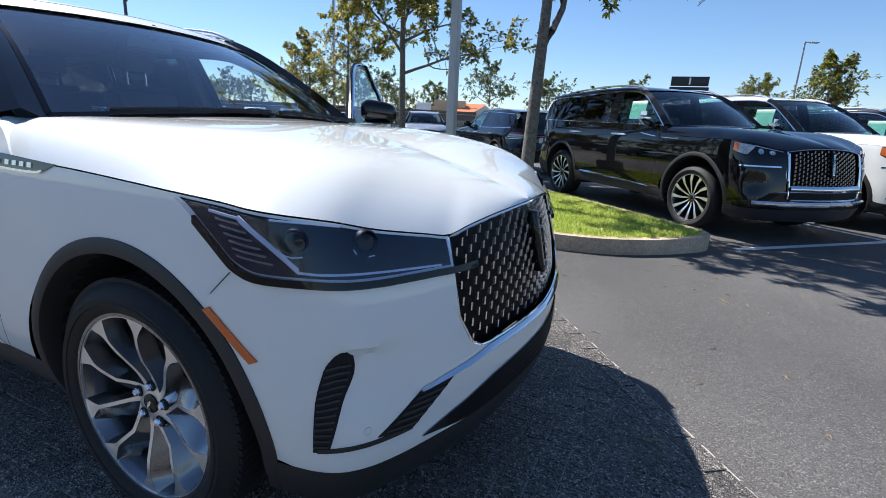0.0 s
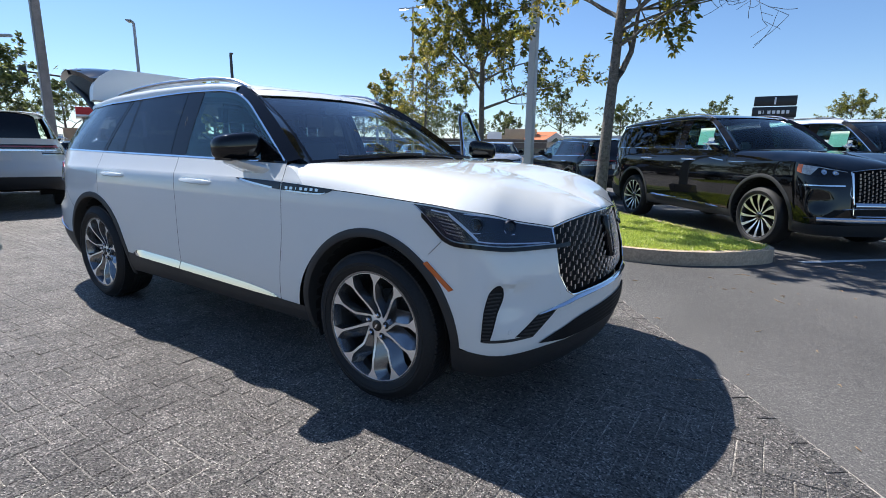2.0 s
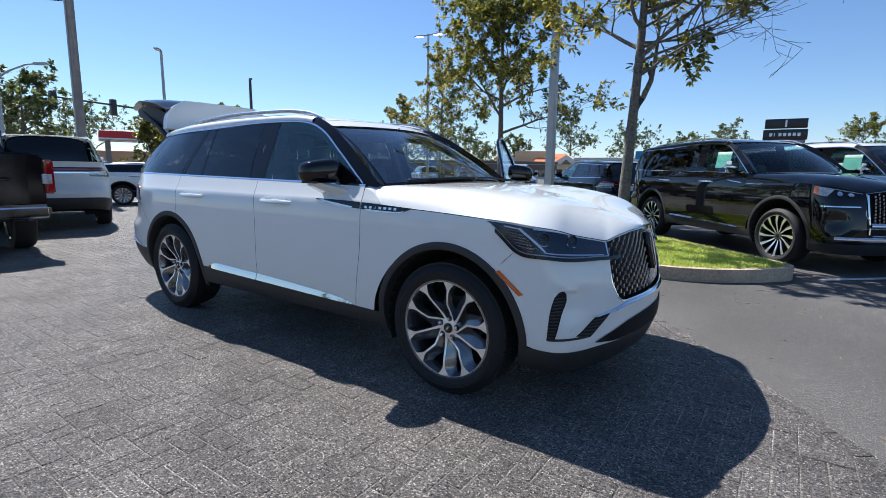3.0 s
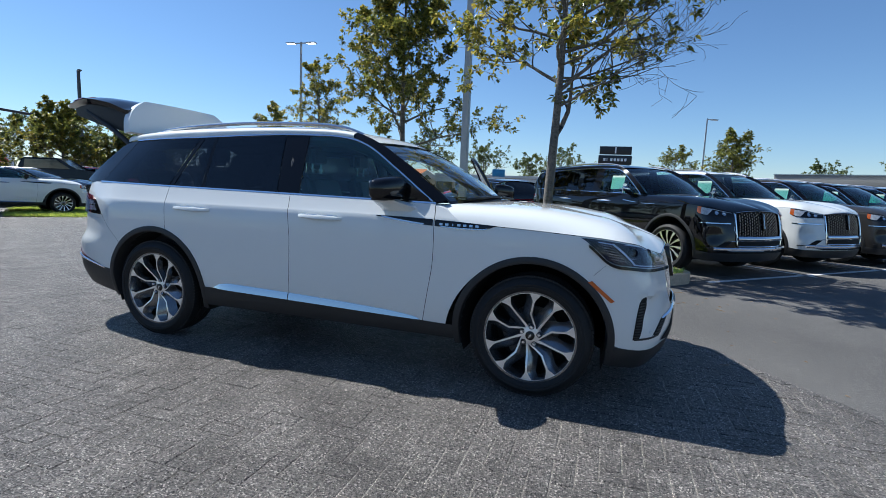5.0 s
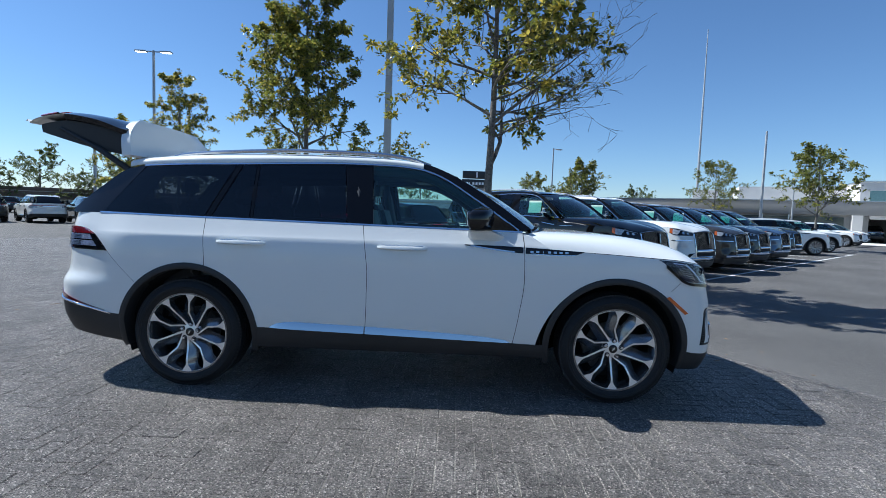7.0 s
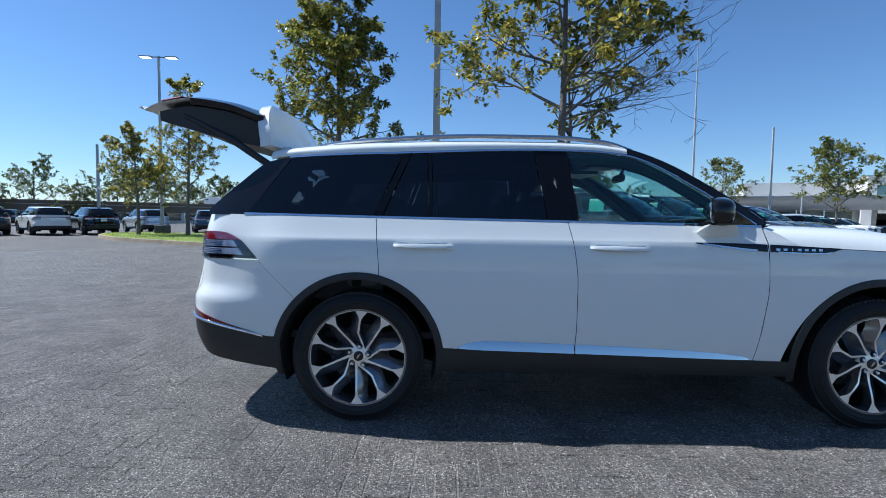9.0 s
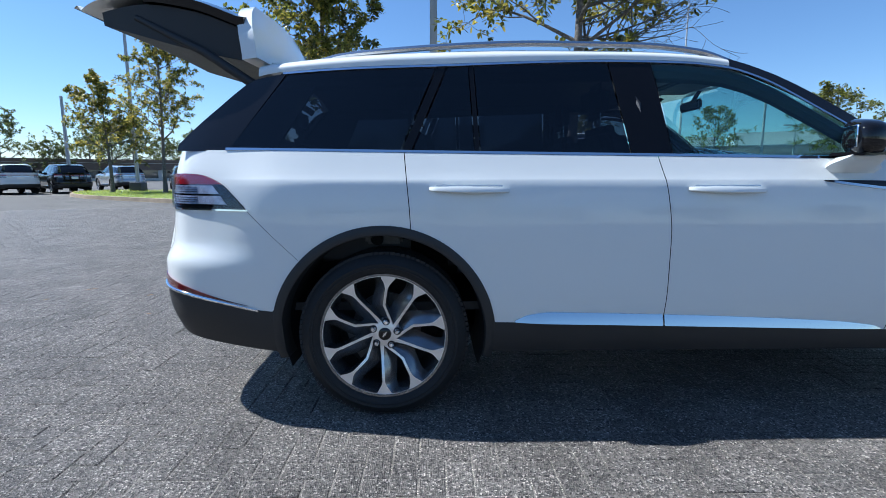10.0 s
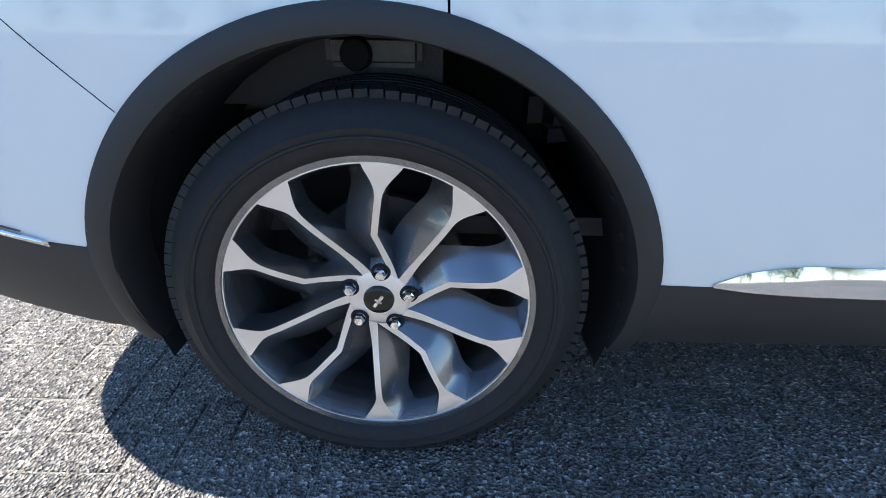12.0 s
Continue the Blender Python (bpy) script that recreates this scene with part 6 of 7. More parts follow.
def parked_car(name, label, paint, warp, m, r=0.41, rim=0.305, style="black", chrome_front=False, sticker=False, group=""):
    root = thing(name, label, "car", m, group)
    build_body(root, warp, paint, False, False)
    cx, cy = abs(warp((AXLE, 0, 0.385))[0]), 0.93
    for sx in (-1, 1):
        make_wheel(root, pose(sx * cx, -abs(warp((0, 0.835, 0.4))[1]), r - 0.002), style, r, rim, 0.27, False)
        make_wheel(root, pose(sx * cx, abs(warp((0, 0.835, 0.4))[1]), r - 0.002, 0, 0, 180), style, r, rim, 0.27, False)
    for sgn in (-1, 1):
        bm = rounded(-0.085, 0.095, -0.135, 0.135, -0.095, 0.095, 0.085) if chrome_front else rounded(-0.07, 0.08, -0.11, 0.11, -0.08, 0.08, 0.05)
        q = warp((0.56, sgn * 1.03, 1.25))
        part("mirror_cap", bm, BRIGHT if chrome_front else GLOSSB, root, "", matrix=pose(q[0], q[1], q[2] + 0.02))
        q2 = warp((0.60, sgn * 0.90, 1.18))
        part("mirror_foot", tube([q, q2], [0.03, 0.04], 6), GLOSSB, root)
    for x, y in ((0.0, -0.36), (0.0, 0.36)):
        q = warp((x, y, 0.6))
        part("seat", rounded(q[0] - 0.32, q[0] - 0.14, y - 0.24, y + 0.24, q[2], q[2] + 0.62, 0.06), LEATHER, root)
        part("headrest", rounded(q[0] - 0.36, q[0] - 0.27, y - 0.12, y + 0.12, q[2] + 0.64, q[2] + 0.80, 0.04), LEATHER, root)
    q = warp((0.72, 0, 1.0))
    part("dashboard", rounded(q[0] - 0.2, q[0] + 0.25, -0.74, 0.74, q[2] - 0.2, q[2] + 0.08, 0.05), LEATHER, root)
    q = warp((0.0, 0, 0.48))
    part("cabin_floor", box(-2.1, 1.0, -0.85, 0.85, q[2], q[2] + 0.04), LEATHER, root)
    if sticker:
        a, b = warp((0.02, -0.86, 1.26)), warp((0.34, -0.80, 1.50))
        bm = bmesh.new()
        bm.faces.new([bm.verts.new(p) for p in ((a[0], a[1] + 0.03, a[2]), (b[0], a[1] + 0.03, a[2]), (b[0], b[1] + 0.03, b[2]), (a[0], b[1] + 0.03, b[2]))])
        part("window_sticker", bm, STICKER, root, "pale green price sheet in the window")
    if chrome_front:
        for nm, z0, z1, mat, lab in (("rear_lamp_band", 1.055, 1.125, GLOSSB, "dark band across the rear"), ("rear_lamp", 1.078, 1.104, REDLENS, "red lamp across the rear"), ("rear_trim_bar", 1.018, 1.034, CHROME, "chrome bar across the rear")):
            off = 0.016 if nm == "rear_lamp" else 0.010
            cols = [[warp(P(s_of_y_rear(-y), z0 + (z1 - z0) * j / 3, off)) for j in range(4)] for y in np.linspace(0.90, 0, 18)]
            v, f = both(*grid(cols))
            raw(nm, v, f, mat, root, lab)
        cols = []
        for y in np.linspace(0.86, 0, 14):
            cols.append([warp(P(s_of_y(-y), 0.405 + 0.05 * j / 3, 0.012 + 0.02 * math.sin(math.pi * j / 3))) for j in range(4)])
        v, f = both(*grid(cols))
        raw("bumper_bright_bar", v, f, CHROME, root, "chrome bumper bar")
        for name_, z0, z1, off, bulge, mat, lab in (("bumper_bright_panel", 0.556, 0.622, 0.012, 0.022, CHROME, "bowed chrome panel below the grille"), ("lower_intake", 0.478, 0.556, 0.004, 0.004, DARK, "black lower intake")):
            cols = []
            for y in np.linspace(0.52, 0, 14):
                cols.append([warp(P(s_of_y(-y), z0 + (z1 - z0) * j / 6, off + bulge * math.sin(math.pi * j / 6))) for j in range(7)])
            v, f = both(*grid(cols))
            raw(name_, v, f, mat, root, lab)
        for sgn in (-1, 1):
            pts = [P(s_of_y(-y), 0.472, 0.010) for y in np.linspace(0, 0.50, 10)] + [P(s_of_y(-0.53), 0.49, 0.010), P(s_of_y(-0.535), 0.62, 0.010), P(s_of_y(-0.55), 0.80, 0.006), P(s_of_y(-0.555), 0.90, 0.006)]
            part("intake_frame", tube([warp((p[0], p[1] * sgn, p[2])) for p in pts], [0.011] * len(pts), 6), CHROME, root, "chrome frame")
    return root


def repaint(root, old, mat):
    for o in root.children_recursive:
        if o.type == "MESH" and o.material_slots and o.material_slots[0].material == old:
            o.material_slots[0].link = "OBJECT"
            o.material_slots[0].material = mat


def on_row(s, back=0.0):
    """Pose of a car of the row: s metres along it; its nose on the stall line."""
    p = Vector((4.42, 5.35, 0)) + ROW * s - FWD * (2.53 * 1.053 + back)
    return Matrix.Translation(p) @ Matrix.Rotation(HEAD, 4, "Z")


GROUP = "row of parked large cars"
black_suv = parked_car("large_suv", "glossy black large SUV with chrome trim on a parking stall", BLACKP, large_warp, on_row(0), chrome_front=True, sticker=True, group=GROUP)
for s, back, mat, lab in ((2.58, 0.0, WHITE, "white large SUV in the parked row"), (5.13, -0.05, GREYP, "dark grey large SUV in the parked row"), (7.5, 0.05, BLACKP, "black large SUV in the parked row"),
                          (9.9, 0.05, BLUEP, "steel blue large SUV in the parked row"), (12.3, 0.2, DARKP, "dark blue large SUV in the parked row")):
    size = 1.0 if s < 5 else 0.955
    c = copy_thing(black_suv, on_row(s, back - 2.6 * (1 - size)) @ Matrix.Scale(size, 4))
    c["label"] = lab
    repaint(c, BLACKP, mat)
mid = parked_car("crossover_car", "dark blue crossover seen from behind, parked", DARKP, small_warp, Matrix.Translation((-2.0, 12.4, 0)) @ Matrix.Rotation(radians(134), 4, "Z"), 0.37, 0.275)


def another(x, y, deg, mat, lab, name="crossover_car"):
    c = copy_thing(mid, Matrix.Translation((x, y, 0)) @ Matrix.Rotation(radians(deg), 4, "Z"))
    c.name = name
    c["label"] = lab
    repaint(c, DARKP, mat)
    return c


for x, y in ((15.6, 19.55), (18.6, 22.75)):
    another(x, y, -8, WHITE, "white crossover parked across the end of the row")
for x, y in ((27.3, 32.3), (30.0, 34.9)):
    another(x, y, -46, WHITE, "white crossover parked before the service building")
another(-7.5, 17.7, -60, SILVERP, "silver crossover facing the lane")
another(-6.8, 27.5, 134, REDP, "red crossover parked behind the others")
another(-24.8, 15.9, 40, REDP, "dark red crossover behind the pickup")
another(-27.6, 23.8, 142, GREYP, "grey crossover by the far kerb")
another(-25.2, 25.1, 142, WHITE, "white crossover seen from behind")
another(-23.2, 26.5, 139, BLACKP, "black crossover seen from behind")
another(-22.8, 31.1, 139, SILVERP, "pale crossover beyond the island")
another(-19.0, 32.4, 120, BLUEP, "blue crossover beyond the island")
another(-14.5, 31.6, 120, DARKP, "dark crossover beyond the island")
another(-46, 46, 120, GREYP, "grey pickup-like car far off")
another(-60, 62, 150, WHITE, "white car far across the lot")
another(-70, 66, 150, REDP, "red car far across the lot")
white_suv = copy_thing(black_suv, Matrix.Translation((-11.3, 1.12, 0)) @ Matrix.Rotation(radians(163), 4, "Z"))
white_suv["label"] = "white large SUV seen from behind on the pavers"
white_suv["group"] = ""
repaint(white_suv, BLACKP, WHITE)
sedan = parked_car("sedan", "dark blue saloon car parked beside a turf strip", DARKP, low_warp, Matrix.Translation((-18.6, 8.6, 0)) @ Matrix.Rotation(radians(28), 4, "Z"), 0.33, 0.24)
c = copy_thing(sedan, Matrix.Translation((-15.4, 5.8, 0)) @ Matrix.Rotation(radians(70), 4, "Z"))
c["label"] = "white saloon car behind the large SUV"
repaint(c, DARKP, WHITE)


# pickup truck, seen from behind
def pickup(m, label, paint=BLACKT):
    root = thing("pickup_truck", label, "pickup", m)
    bm = prism([(-2.95, 0.62), (-2.97, 1.42), (-1.0, 1.44), (-1.0, 0.55)], "y", -1.0, 1.0, 0.04)
    part("bed", bm, paint, root)
    part("bed_well", box(-2.90, -1.05, -0.88, 0.88, 1.40, 1.45), DARK, root)
    part("tailgate", rounded(-3.0, -2.94, -0.80, 0.80, 0.72, 1.42, 0.02), paint, root)
    part("tailgate_trim", box(-3.012, -3.0, -0.6, 0.6, 1.06, 1.12, 0.004), GLOSSB, root)
    bm = prism([(-1.0, 0.55), (-1.0, 1.44), (-0.85, 1.93), (0.55, 1.95), (1.30, 1.40), (2.75, 1.32), (2.9, 1.15), (2.95, 0.55)], "y", -0.98, 0.98, 0.06)
    sculpt(bm, lambda c: (c.x, c.y * (1 - 0.18 * smooth(1.42, 1.95, c.z)), c.z))
    part("cab", bm, paint, root)
    for sgn in (-1, 1):
        part("tail_light", rounded(-3.0, -2.86, sgn * 1.0 - 0.10, sgn * 1.0 + 0.012, 0.88, 1.36, 0.02), REDLENS, root, "red tail light")
        part("tail_light_clear", box(-3.006, -2.9, sgn * 0.99 - 0.08, sgn * 0.99 + 0.03, 1.02, 1.16, 0.01), CLEARLENS, root)
        part("side_window", prism([(-0.75, 1.45), (-0.68, 1.85), (0.50, 1.87), (1.05, 1.45)], "y", sgn * 0.955, sgn * 0.975), WINDOWB, root)
    part("rear_window", box(-0.93, -0.90, -0.65, 0.65, 1.48, 1.86), WINDOWB, root, matrix=pose(0, 0, 0, 0, 0, 0))
    bm = rounded(-3.16, -2.96, -1.0, 1.0, 0.52, 0.74, 0.05)
    part("rear_bumper", bm, CHROME, root, "chrome rear bumper")
    part("tow_hitch", box(-3.2, -2.8, -0.06, 0.06, 0.40, 0.50, 0.01), IRON, root)
    part("side_step", rounded(-1.0, 0.9, -1.05, -0.88, 0.38, 0.46, 0.03), WOODPOLE, root)
    for sx in (-1.85, 1.9):
        make_wheel(root, pose(sx, -0.86, 0.42), "black", 0.42, 0.27, 0.29, False)
        make_wheel(root, pose(sx, 0.86, 0.42, 0, 0, 180), "black", 0.42, 0.27, 0.29, False)
    return root


pick = pickup(Matrix.Translation((-8.65, -1.45, 0)) @ Matrix.Rotation(radians(176), 4, "Z"), "black pickup truck with chrome rear bumper on the pavers")
p2 = copy_thing(pick, Matrix.Translation((-23.8, 12.9, 0)) @ Matrix.Rotation(radians(40), 4, "Z"))
p2["label"] = "black pickup truck parked across the lane"

# ---- buildings and signs far off ----
def building(name, label, m, w, d, h, wall, trim=STUCCOW, windows=0, win_h=2.2, parapet=0.5, sill=0.4, band=True):
    """A flat-roofed shop with a parapet, its front on -y."""
    root = thing(name, label, "building", m)
    part("wall", box(-w / 2, w / 2, 0, d, 0, h), wall, root)
    part("parapet", box(-w / 2 - 0.15, w / 2 + 0.15, -0.15, d + 0.15, h, h + parapet, 0.03), trim, root)
    if band:
        part("fascia", box(-w / 2 - 0.05, w / 2 + 0.05, -0.10, 0.0, h - 1.1, h - 0.1), trim, root)
    if windows:
        ww = w / windows
        for k in range(windows):
            x = -w / 2 + (k + 0.5) * ww
            win = part("window", box(x - ww * 0.42, x + ww * 0.42, -0.03, 0.0, sill, sill + win_h), WINDOWB, root)
            part("window_frame", box(x - ww * 0.45, x - ww * 0.42, -0.06, 0.0, sill, sill + win_h), SATIN, win)
    return root


def facing(x, y, deg):
    return Matrix.Translation((x, y, 0)) @ Matrix.Rotation(radians(deg), 4, "Z")


svc = thing("service_building", "pale grey car dealership building with a service entrance", "building", facing(40.45, 39.55, -25) @ Matrix.Diagonal((1, 1, 0.925, 1)))
part("wall", box(-26, -3.1, 0.4, 16, -0.2, 2.7), STUCCOG, svc)
part("fascia", box(-26, 14, 0, 16.2, 2.68, 4.05, 0.03), STUCCOG, svc, "grey metal fascia")
part("roof_edge", box(-26.05, 14.05, -0.05, 16.2, 4.05, 4.13), SATIN, svc)
for k in range(9):
    x = -24.2 + k * 2.15
    win = part("window", box(x + 0.06, x + 2.09, 0.32, 0.40, 0.35, 2.45), WINDOWB, svc)
    part("window_frame", box(x - 0.06, x + 0.06, 0.26, 0.40, 0.0, 2.68), SATIN, win)
part("entrance_lintel", box(-3.1, 14, 0.2, 0.6, 2.35, 2.68), STUCCOW, svc)
part("entrance_back_wall", box(-3.1, 14, 12, 12.3, -0.2, 2.68), STUCCOG, svc, "wall inside the service entrance")
part("entrance_ceiling", box(-3.1, 14, 0.6, 12, 2.5, 2.66), DARK, svc)
for x in (-4.4, 9.0):
    part("entrance_pillar", box(x, x + 0.75, -0.2, 0.4, -0.2, 2.68), STUCCOW, svc)
part("upper_wall", box(-3.6, 14, 1.5, 14, 4.05, 6.1), STUCCOW, svc, "white upper wall")
part("upper_roof_edge", box(-3.7, 14.1, 1.4, 14.1, 6.1, 6.2), SATIN, svc)
# upper windows: the teal stands in for reflected sky
for k in range(7):
    win = part("upper_window", box(-2.9 + k * 2.3, -0.7 + k * 2.3, 1.44, 1.5, 4.15, 5.2), SKYGLASS, svc)
    part("window_frame", box(-0.7 + k * 2.3, -0.6 + k * 2.3, 1.42, 1.5, 4.15, 5.2), SATIN, win)
part("rear_wall", box(-13, -3.6, 6, 14, 4.05, 5.9), STUCCOW, svc)
part("roof_plant", box(-17.5, -15, 3, 6, 4.05, 5.3), STUCCOW, svc)
part("entrance_apron", box(-7, 14, -7, 0.2, -0.05, 0.012), STUCCOW, svc, "pale concrete apron")
txt = bpy.data.curves.new("service_letters", "FONT")
txt.body, txt.size, txt.extrude, txt.align_x, txt.align_y = "SERVICE", 0.62, 0.04, "CENTER", "CENTER"
lab = new("service_letters_text", txt)
dg = bpy.context.evaluated_depsgraph_get()
me = bpy.data.meshes.new_from_object(lab.evaluated_get(dg))
bpy.data.objects.remove(lab)
finish("service_letters", me, SIGNW, svc, "white letters", 0, pose(0.0, -0.045, 3.30, 90, 0, 0))

shop = building("shop", "tan stuccoed shop with a sign", facing(-46, 100, 15), 14, 10, 4.0, STUCCO, STUCCO, 4)
part("shop_sign", box(-6.5, -3.2, -0.3, -0.1, 3.6, 5.2), SIGNW, shop)
part("raised_front", box(-2.5, 4.5, -0.2, 1.5, 4.2, 5.9, 0.05), STUCCO, shop)
rest = building("restaurant", "low restaurant with orange tiled roof and pale gable", facing(-37, 100, 15), 13, 10, 3.0, STUCCOW, STUCCOW, 4)
part("tiled_roof", prism([(-1.2, 3.1), (5, 5.4), (11, 3.1)], "x", -6.5, 0.0), TILE, rest, "orange tiled roof")
bm = prism([(-2.5, 3.0), (0.6, 5.0), (3.7, 3.0)], "y", -1.4, 9)
part("gable", bm, STUCCOW, rest)
part("gable_window", prism([(-0.5, 3.0), (0.6, 4.0), (1.7, 3.0)], "y", -1.46, -1.41), WINDOWB, rest)
building("shop", "long low pale shop row", facing(-56, 66, 38), 60, 12, 2.7, STUCCOW, ROOFB, 16)
building("shop", "low beige shop behind the trees", facing(-8, 92, 6), 46, 14, 3.6, STUCCO, STUCCOW, 12)
gas = thing("petrol_station_canopy", "red and white petrol station canopy", "canopy", facing(-69, 27.5, 70))
part("canopy", box(-3.4, 3.4, -4, 4, 4.6, 5.6, 0.05), REDSIGN, gas)
part("canopy_band", box(-3.43, 3.43, -4.03, 4.03, 4.55, 4.72), SIGNW, gas)
for x in (-2.5, 2.5):
    part("canopy_post", box(x - 0.3, x + 0.3, -0.3, 0.3, 0, 4.6), STUCCOG, gas)
part("kiosk", box(-5, 5, 6, 12, 0, 3.4), STUCCO, gas)
part("price_sign", box(6.2, 8.4, -5.2, -4.8, 0.8, 3.4), SIGNW, gas)
part("price_sign_panel", prism([(6.5, 2.2), (7.3, 3.2), (8.1, 2.2)], "y", -5.25, -5.21), REDSIGN, gas)
# black two-part brand sign: plain bars for its lettering
sg = thing("dealer_sign", "black roadside sign with a row of white letter bars", "sign", facing(2.45, 50.0, 3))
part("sign_post", box(-0.9, 0.9, -0.2, 0.2, 0, 4.0), STUCCOG, sg)
part("sign_top", box(-1.55, 1.55, -0.28, 0.28, 5.35, 6.15, 0.05), SIGNB, sg)
part("sign_face", box(-1.62, 1.62, -0.28, 0.28, 4.35, 5.25, 0.05), SIGNB, sg)
part("sign_skirt", box(-1.5, 1.5, -0.25, 0.25, 3.9, 4.33), STUCCOG, sg)
for k in range(7):
    part("letter_bar", box(-1.15 + k * 0.34, -1.15 + k * 0.34 + (0.06 if k == 1 else 0.22), -0.31, -0.285, 4.66, 4.94), SIGNW, sg)
part("sign_mark", box(-0.07, 0.07, -0.31, -0.285, 5.45, 6.05), SIGNW, sg)
bs = thing("blue_sign", "blue roadside sign on a post", "sign", facing(-13.0, 66, 5) @ Matrix.Scale(0.75, 4))
part("sign_post", box(-0.2, 0.2, -0.2, 0.2, 0, 3.6), STUCCOW, bs)
part("sign_face", box(-1.2, 1.2, -0.2, 0.2, 4.2, 5.6, 0.05), BLUESIGN, bs)
part("sign_lower", box(-1.2, 1.2, -0.2, 0.2, 3.1, 4.1, 0.05), STUCCOW, bs)
tl = thing("traffic_lights", "traffic lights on a long dark arm", "traffic light", Matrix.Translation((-46.5, 26.5, 0)))
part("mast", tube([(0, 0, 0), (0, 0, 6.4)], [0.2, 0.14], 10), DARKPOLE, tl)
part("mast_arm", tube([(0, 0, 6.2), (4.2, -16.0, 6.35)], [0.12, 0.06], 8), DARKPOLE, tl)
for k in (0.45, 0.68, 0.96):
    part("signal_head", box(-0.25, 0.25, -0.2, 0.2, -0.65, 0.65, 0.04), DARKPOLE, tl, matrix=Matrix.Translation((4.2 * k, -16 * k, 6.1)))

# ---- far trees ----
def far_tree(x, y, h, r, seed, lab, n=4200, leaf=0.42):
    return make_tree("far_tree", (x, y, 0), h, None, r, seed, leaf, n, lab, 0.22, 0.0, LEAFD, 0.25, n_limbs=12)


rngt = random.Random(77)
oaks = [far_tree(0, 0, 9.0, 5.0, 101, "broad dark green oak beyond the lot"), far_tree(0, 0, 7.5, 4.0, 102, "dark green tree beyond the lot"), far_tree(0, 0, 10.5, 5.5, 103, "tall oak beyond the lot")]
spots = [(-39.9, 8.5, 0.80), (-43.9, 8.1, 0.85), (-46.5, 3.5, 0.85), (-70, 38, 0.9), (-66, 46, 0.9), (-58, 52, 0.65), (-62, 60, 0.7), (-54, 66, 0.7), (-48, 70, 0.7), (-70, 112, 1.4), (-58, 118, 1.4), (-44, 122, 1.5),
         (-30, 126, 1.4), (-18, 130, 1.4), (-8, 108, 1.0), (2, 110, 0.9), (14, 112, 0.9), (26, 112, 0.9), (40, 105, 0.9), (-72, 62, 0.8), (-64, 70, 0.85), (-56, 77, 0.9), (-48, 84, 0.9), (-78, 54, 0.8), (-90, 30, 1.2), (-86, 20, 1.1)] + [(-50 + 6.2 * k, -54 - 5 * (k % 3), 0.55 + 0.12 * (k % 3)) for k in range(17)]
for k, (x, y, s) in enumerate(spots):
    src = oaks[k % 3]
    if k < 3:
        src.matrix_world = Matrix.Translation((x, y, 0)) @ Matrix.Rotation(rngt.uniform(0, 6), 4, "Z") @ Matrix.Scale(s, 4)
    else:
        o = copy_thing(src, Matrix.Translation((x, y, 0)) @ Matrix.Rotation(rngt.uniform(0, 6), 4, "Z"))
        o.scale = (s, s, s)

another(40.6, 44.6, 60, BLACKP, "black car inside the service entrance")
another(44.6, 43.0, 62, GREYP, "dark car inside the service entrance")

# ---- pavers: herringbone, 0.1 by 0.2 m ----
def paver_mesh(L, Wd, seed, name):
    """One paver with bevelled, slightly uneven edges."""
    rng = random.Random(seed)
    g = 0.0024
    b = 0.004
    v = []
    for z, inset in ((-0.03, 0.0), (-0.0035, 0.0), (0.0, b)):
        for sx, sy in ((0, 0), (1, 0), (1, 1), (0, 1)):
            x = g + inset if sx == 0 else L - g - inset
            y = g + inset if sy == 0 else Wd - g - inset
            v.append((x + rng.uniform(-0.0014, 0.0014), y + rng.uniform(-0.0014, 0.0014), z))
    f = [(8, 9, 10, 11)]
    for lv in (0, 4):
        f += [(lv + k, lv + (k + 1) % 4, lv + 4 + (k + 1) % 4, lv + 4 + k) for k in range(4)]
    return v, f


A = 0.1035
along, across = paver_mesh(2 * A, A, 1, "paver"), paver_mesh(A, 2 * A, 2, "paver")


def herringbone(x0, x1, y0, y1):
    """Places of pavers: (x, y, 0 along x or 1 along y)."""
    out = []
    i0, i1, j0, j1 = int(x0 / A) - 1, int(x1 / A) + 1, int(y0 / A) - 1, int(y1 / A) + 1
    for i in range(i0, i1):
        for j in range(j0, j1):
            k = (i - j) % 4
            if k == 0:
                out.append((i * A, j * A, 0))
            elif k == 3:
                out.append((i * A, j * A, 1))
    return out


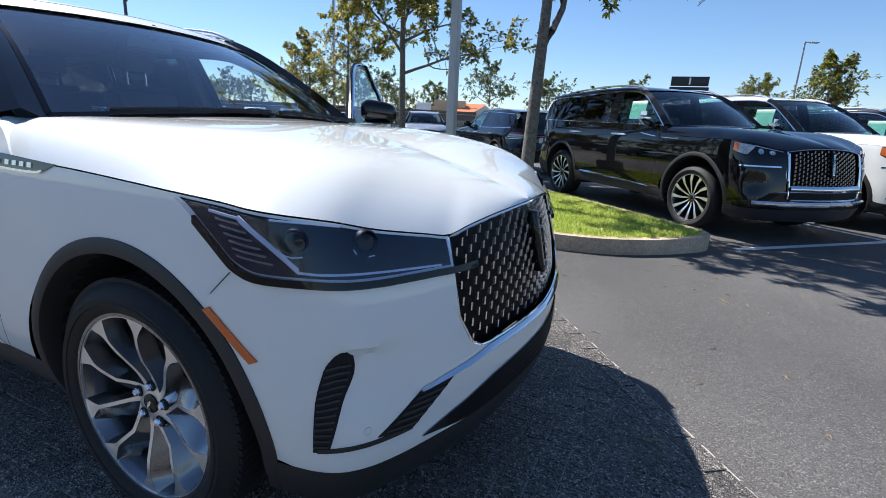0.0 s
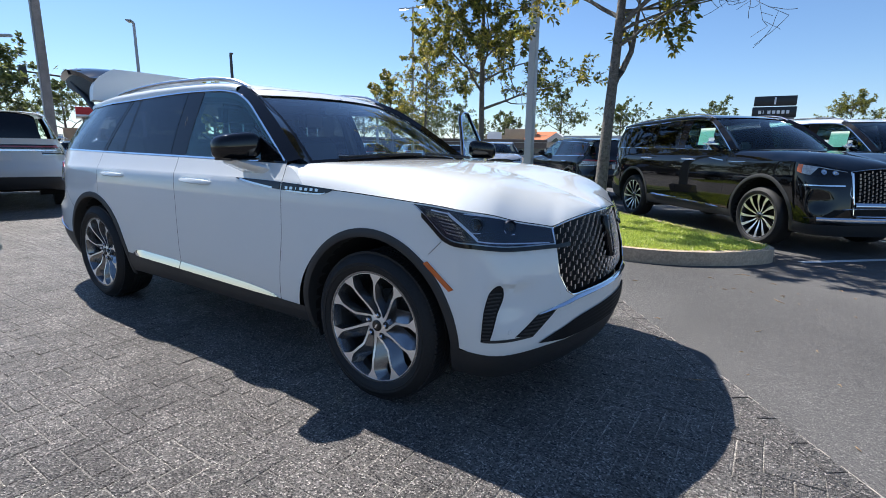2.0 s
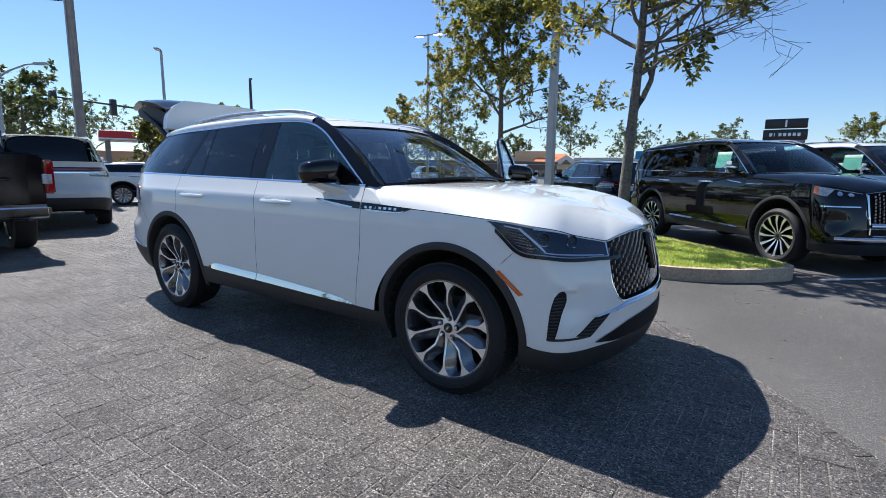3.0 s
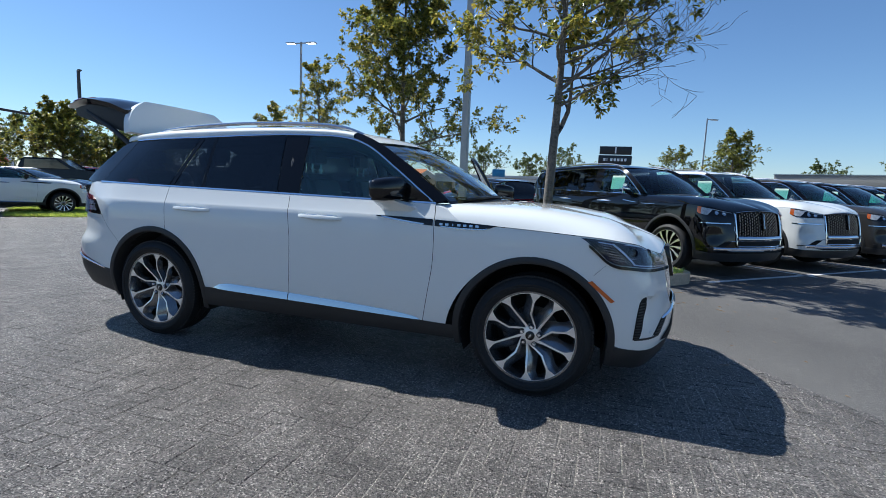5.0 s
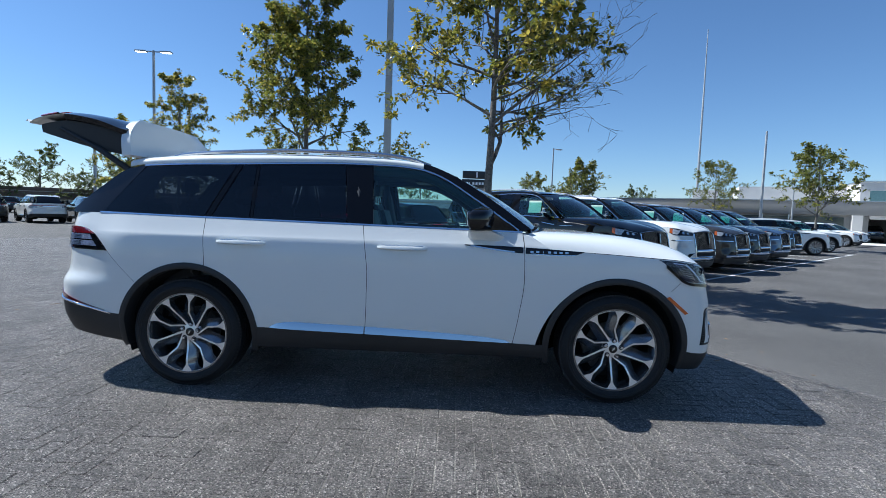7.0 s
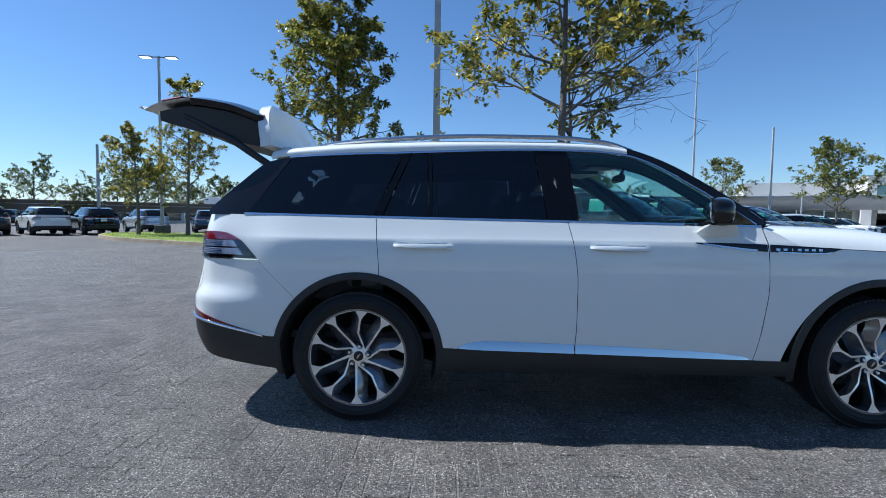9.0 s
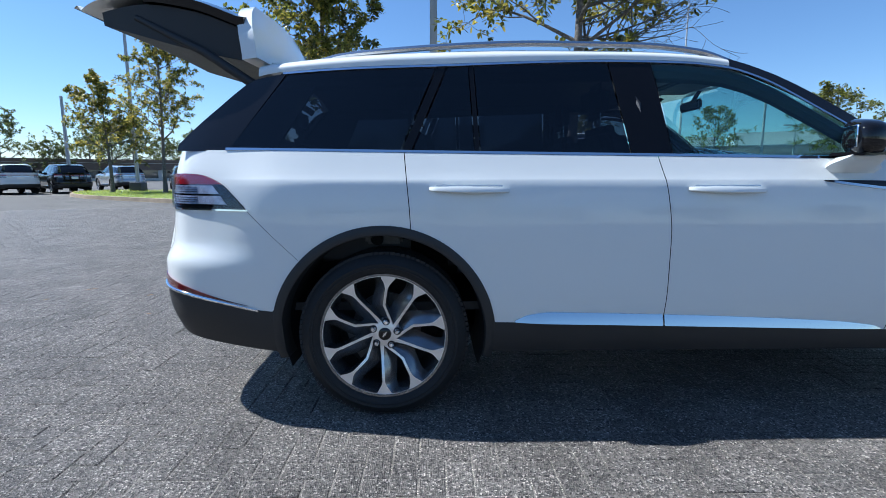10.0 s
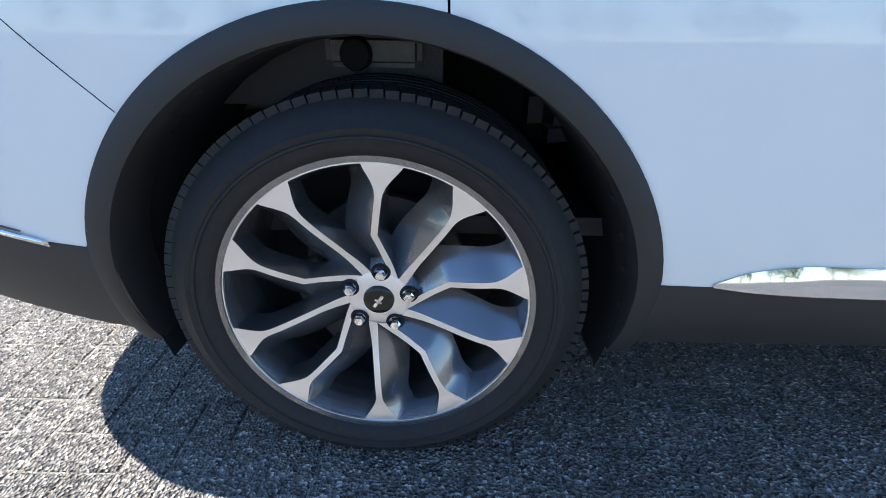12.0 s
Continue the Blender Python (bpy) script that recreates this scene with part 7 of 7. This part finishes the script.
meshes = []
for nm, (v, f) in (("paver", along), ("paver", across)):
    me = bpy.data.meshes.new(nm)
    me.from_pydata(v, [], f)
    me.materials.append(PAVER)
    meshes.append(me)
rngp = random.Random(9)
near, rest_v, rest_f = [], [], []
for x, y, k in herringbone(-17.2, 11.6, -19.4, 13.1):
    cx, cy = x + (A if k == 0 else A / 2), y + (A / 2 if k == 0 else A)
    if side_of_edge(cx, cy) < -0.05 or side_of_edge(cx, cy) > 13.35 or not -16 < (cx - 2.05) * e.x + (cy - 1.66) * e.y + 2 < 18:
        continue
    if side_of_edge(cx, cy) < 0.24:
        # pavers cut along the edge
        lx, ly = (2 * A, A) if k == 0 else (A, 2 * A)
        rect = [(x + 0.002, y + 0.002), (x + lx - 0.002, y + 0.002), (x + lx - 0.002, y + ly - 0.002), (x + 0.002, y + ly - 0.002)]
        cut = []
        for a, c in zip(rect, rect[1:] + rect[:1]):
            da, dc = side_of_edge(*a) - 0.098, side_of_edge(*c) - 0.098
            if da >= 0:
                cut.append(a)
            if da * dc < 0:
                t = da / (da - dc)
                cut.append((a[0] + (c[0] - a[0]) * t, a[1] + (c[1] - a[1]) * t))
        if len(cut) > 2:
            b = len(rest_v)
            rest_v += [(px, py, 0.0) for px, py in cut]
            rest_f.append(tuple(range(b, b + len(cut))))
        continue
    dz = max(-0.0025, min(0.003, rngp.gauss(0, 0.0009)))
    if -2.75 < cx < -1.05 and -2.05 < cy < -0.55 and len(near) < 300:
        o = new("paver", meshes[k])
        o.parent = paving
        o.location = (x, y, dz)
        near.append(o)
        continue
    v, f = (along, across)[k]
    b = len(rest_v)
    tx, ty = rngp.gauss(0, 0.0025), rngp.gauss(0, 0.0025)
    rest_v += [(x + a, y + c, z + dz + (tx * (a - A) + ty * (c - A)) * (z > -0.02)) for a, c, z in v]
    rest_f += [tuple(b + q for q in face) for face in f]
me = bpy.data.meshes.new("paver_field")
me.from_pydata(rest_v, [], rest_f)
me.materials.append(PAVER)
fld = new("paver_field", me)
fld.parent = paving
tagged(fld, "grey concrete herringbone pavers", kind="stuff")
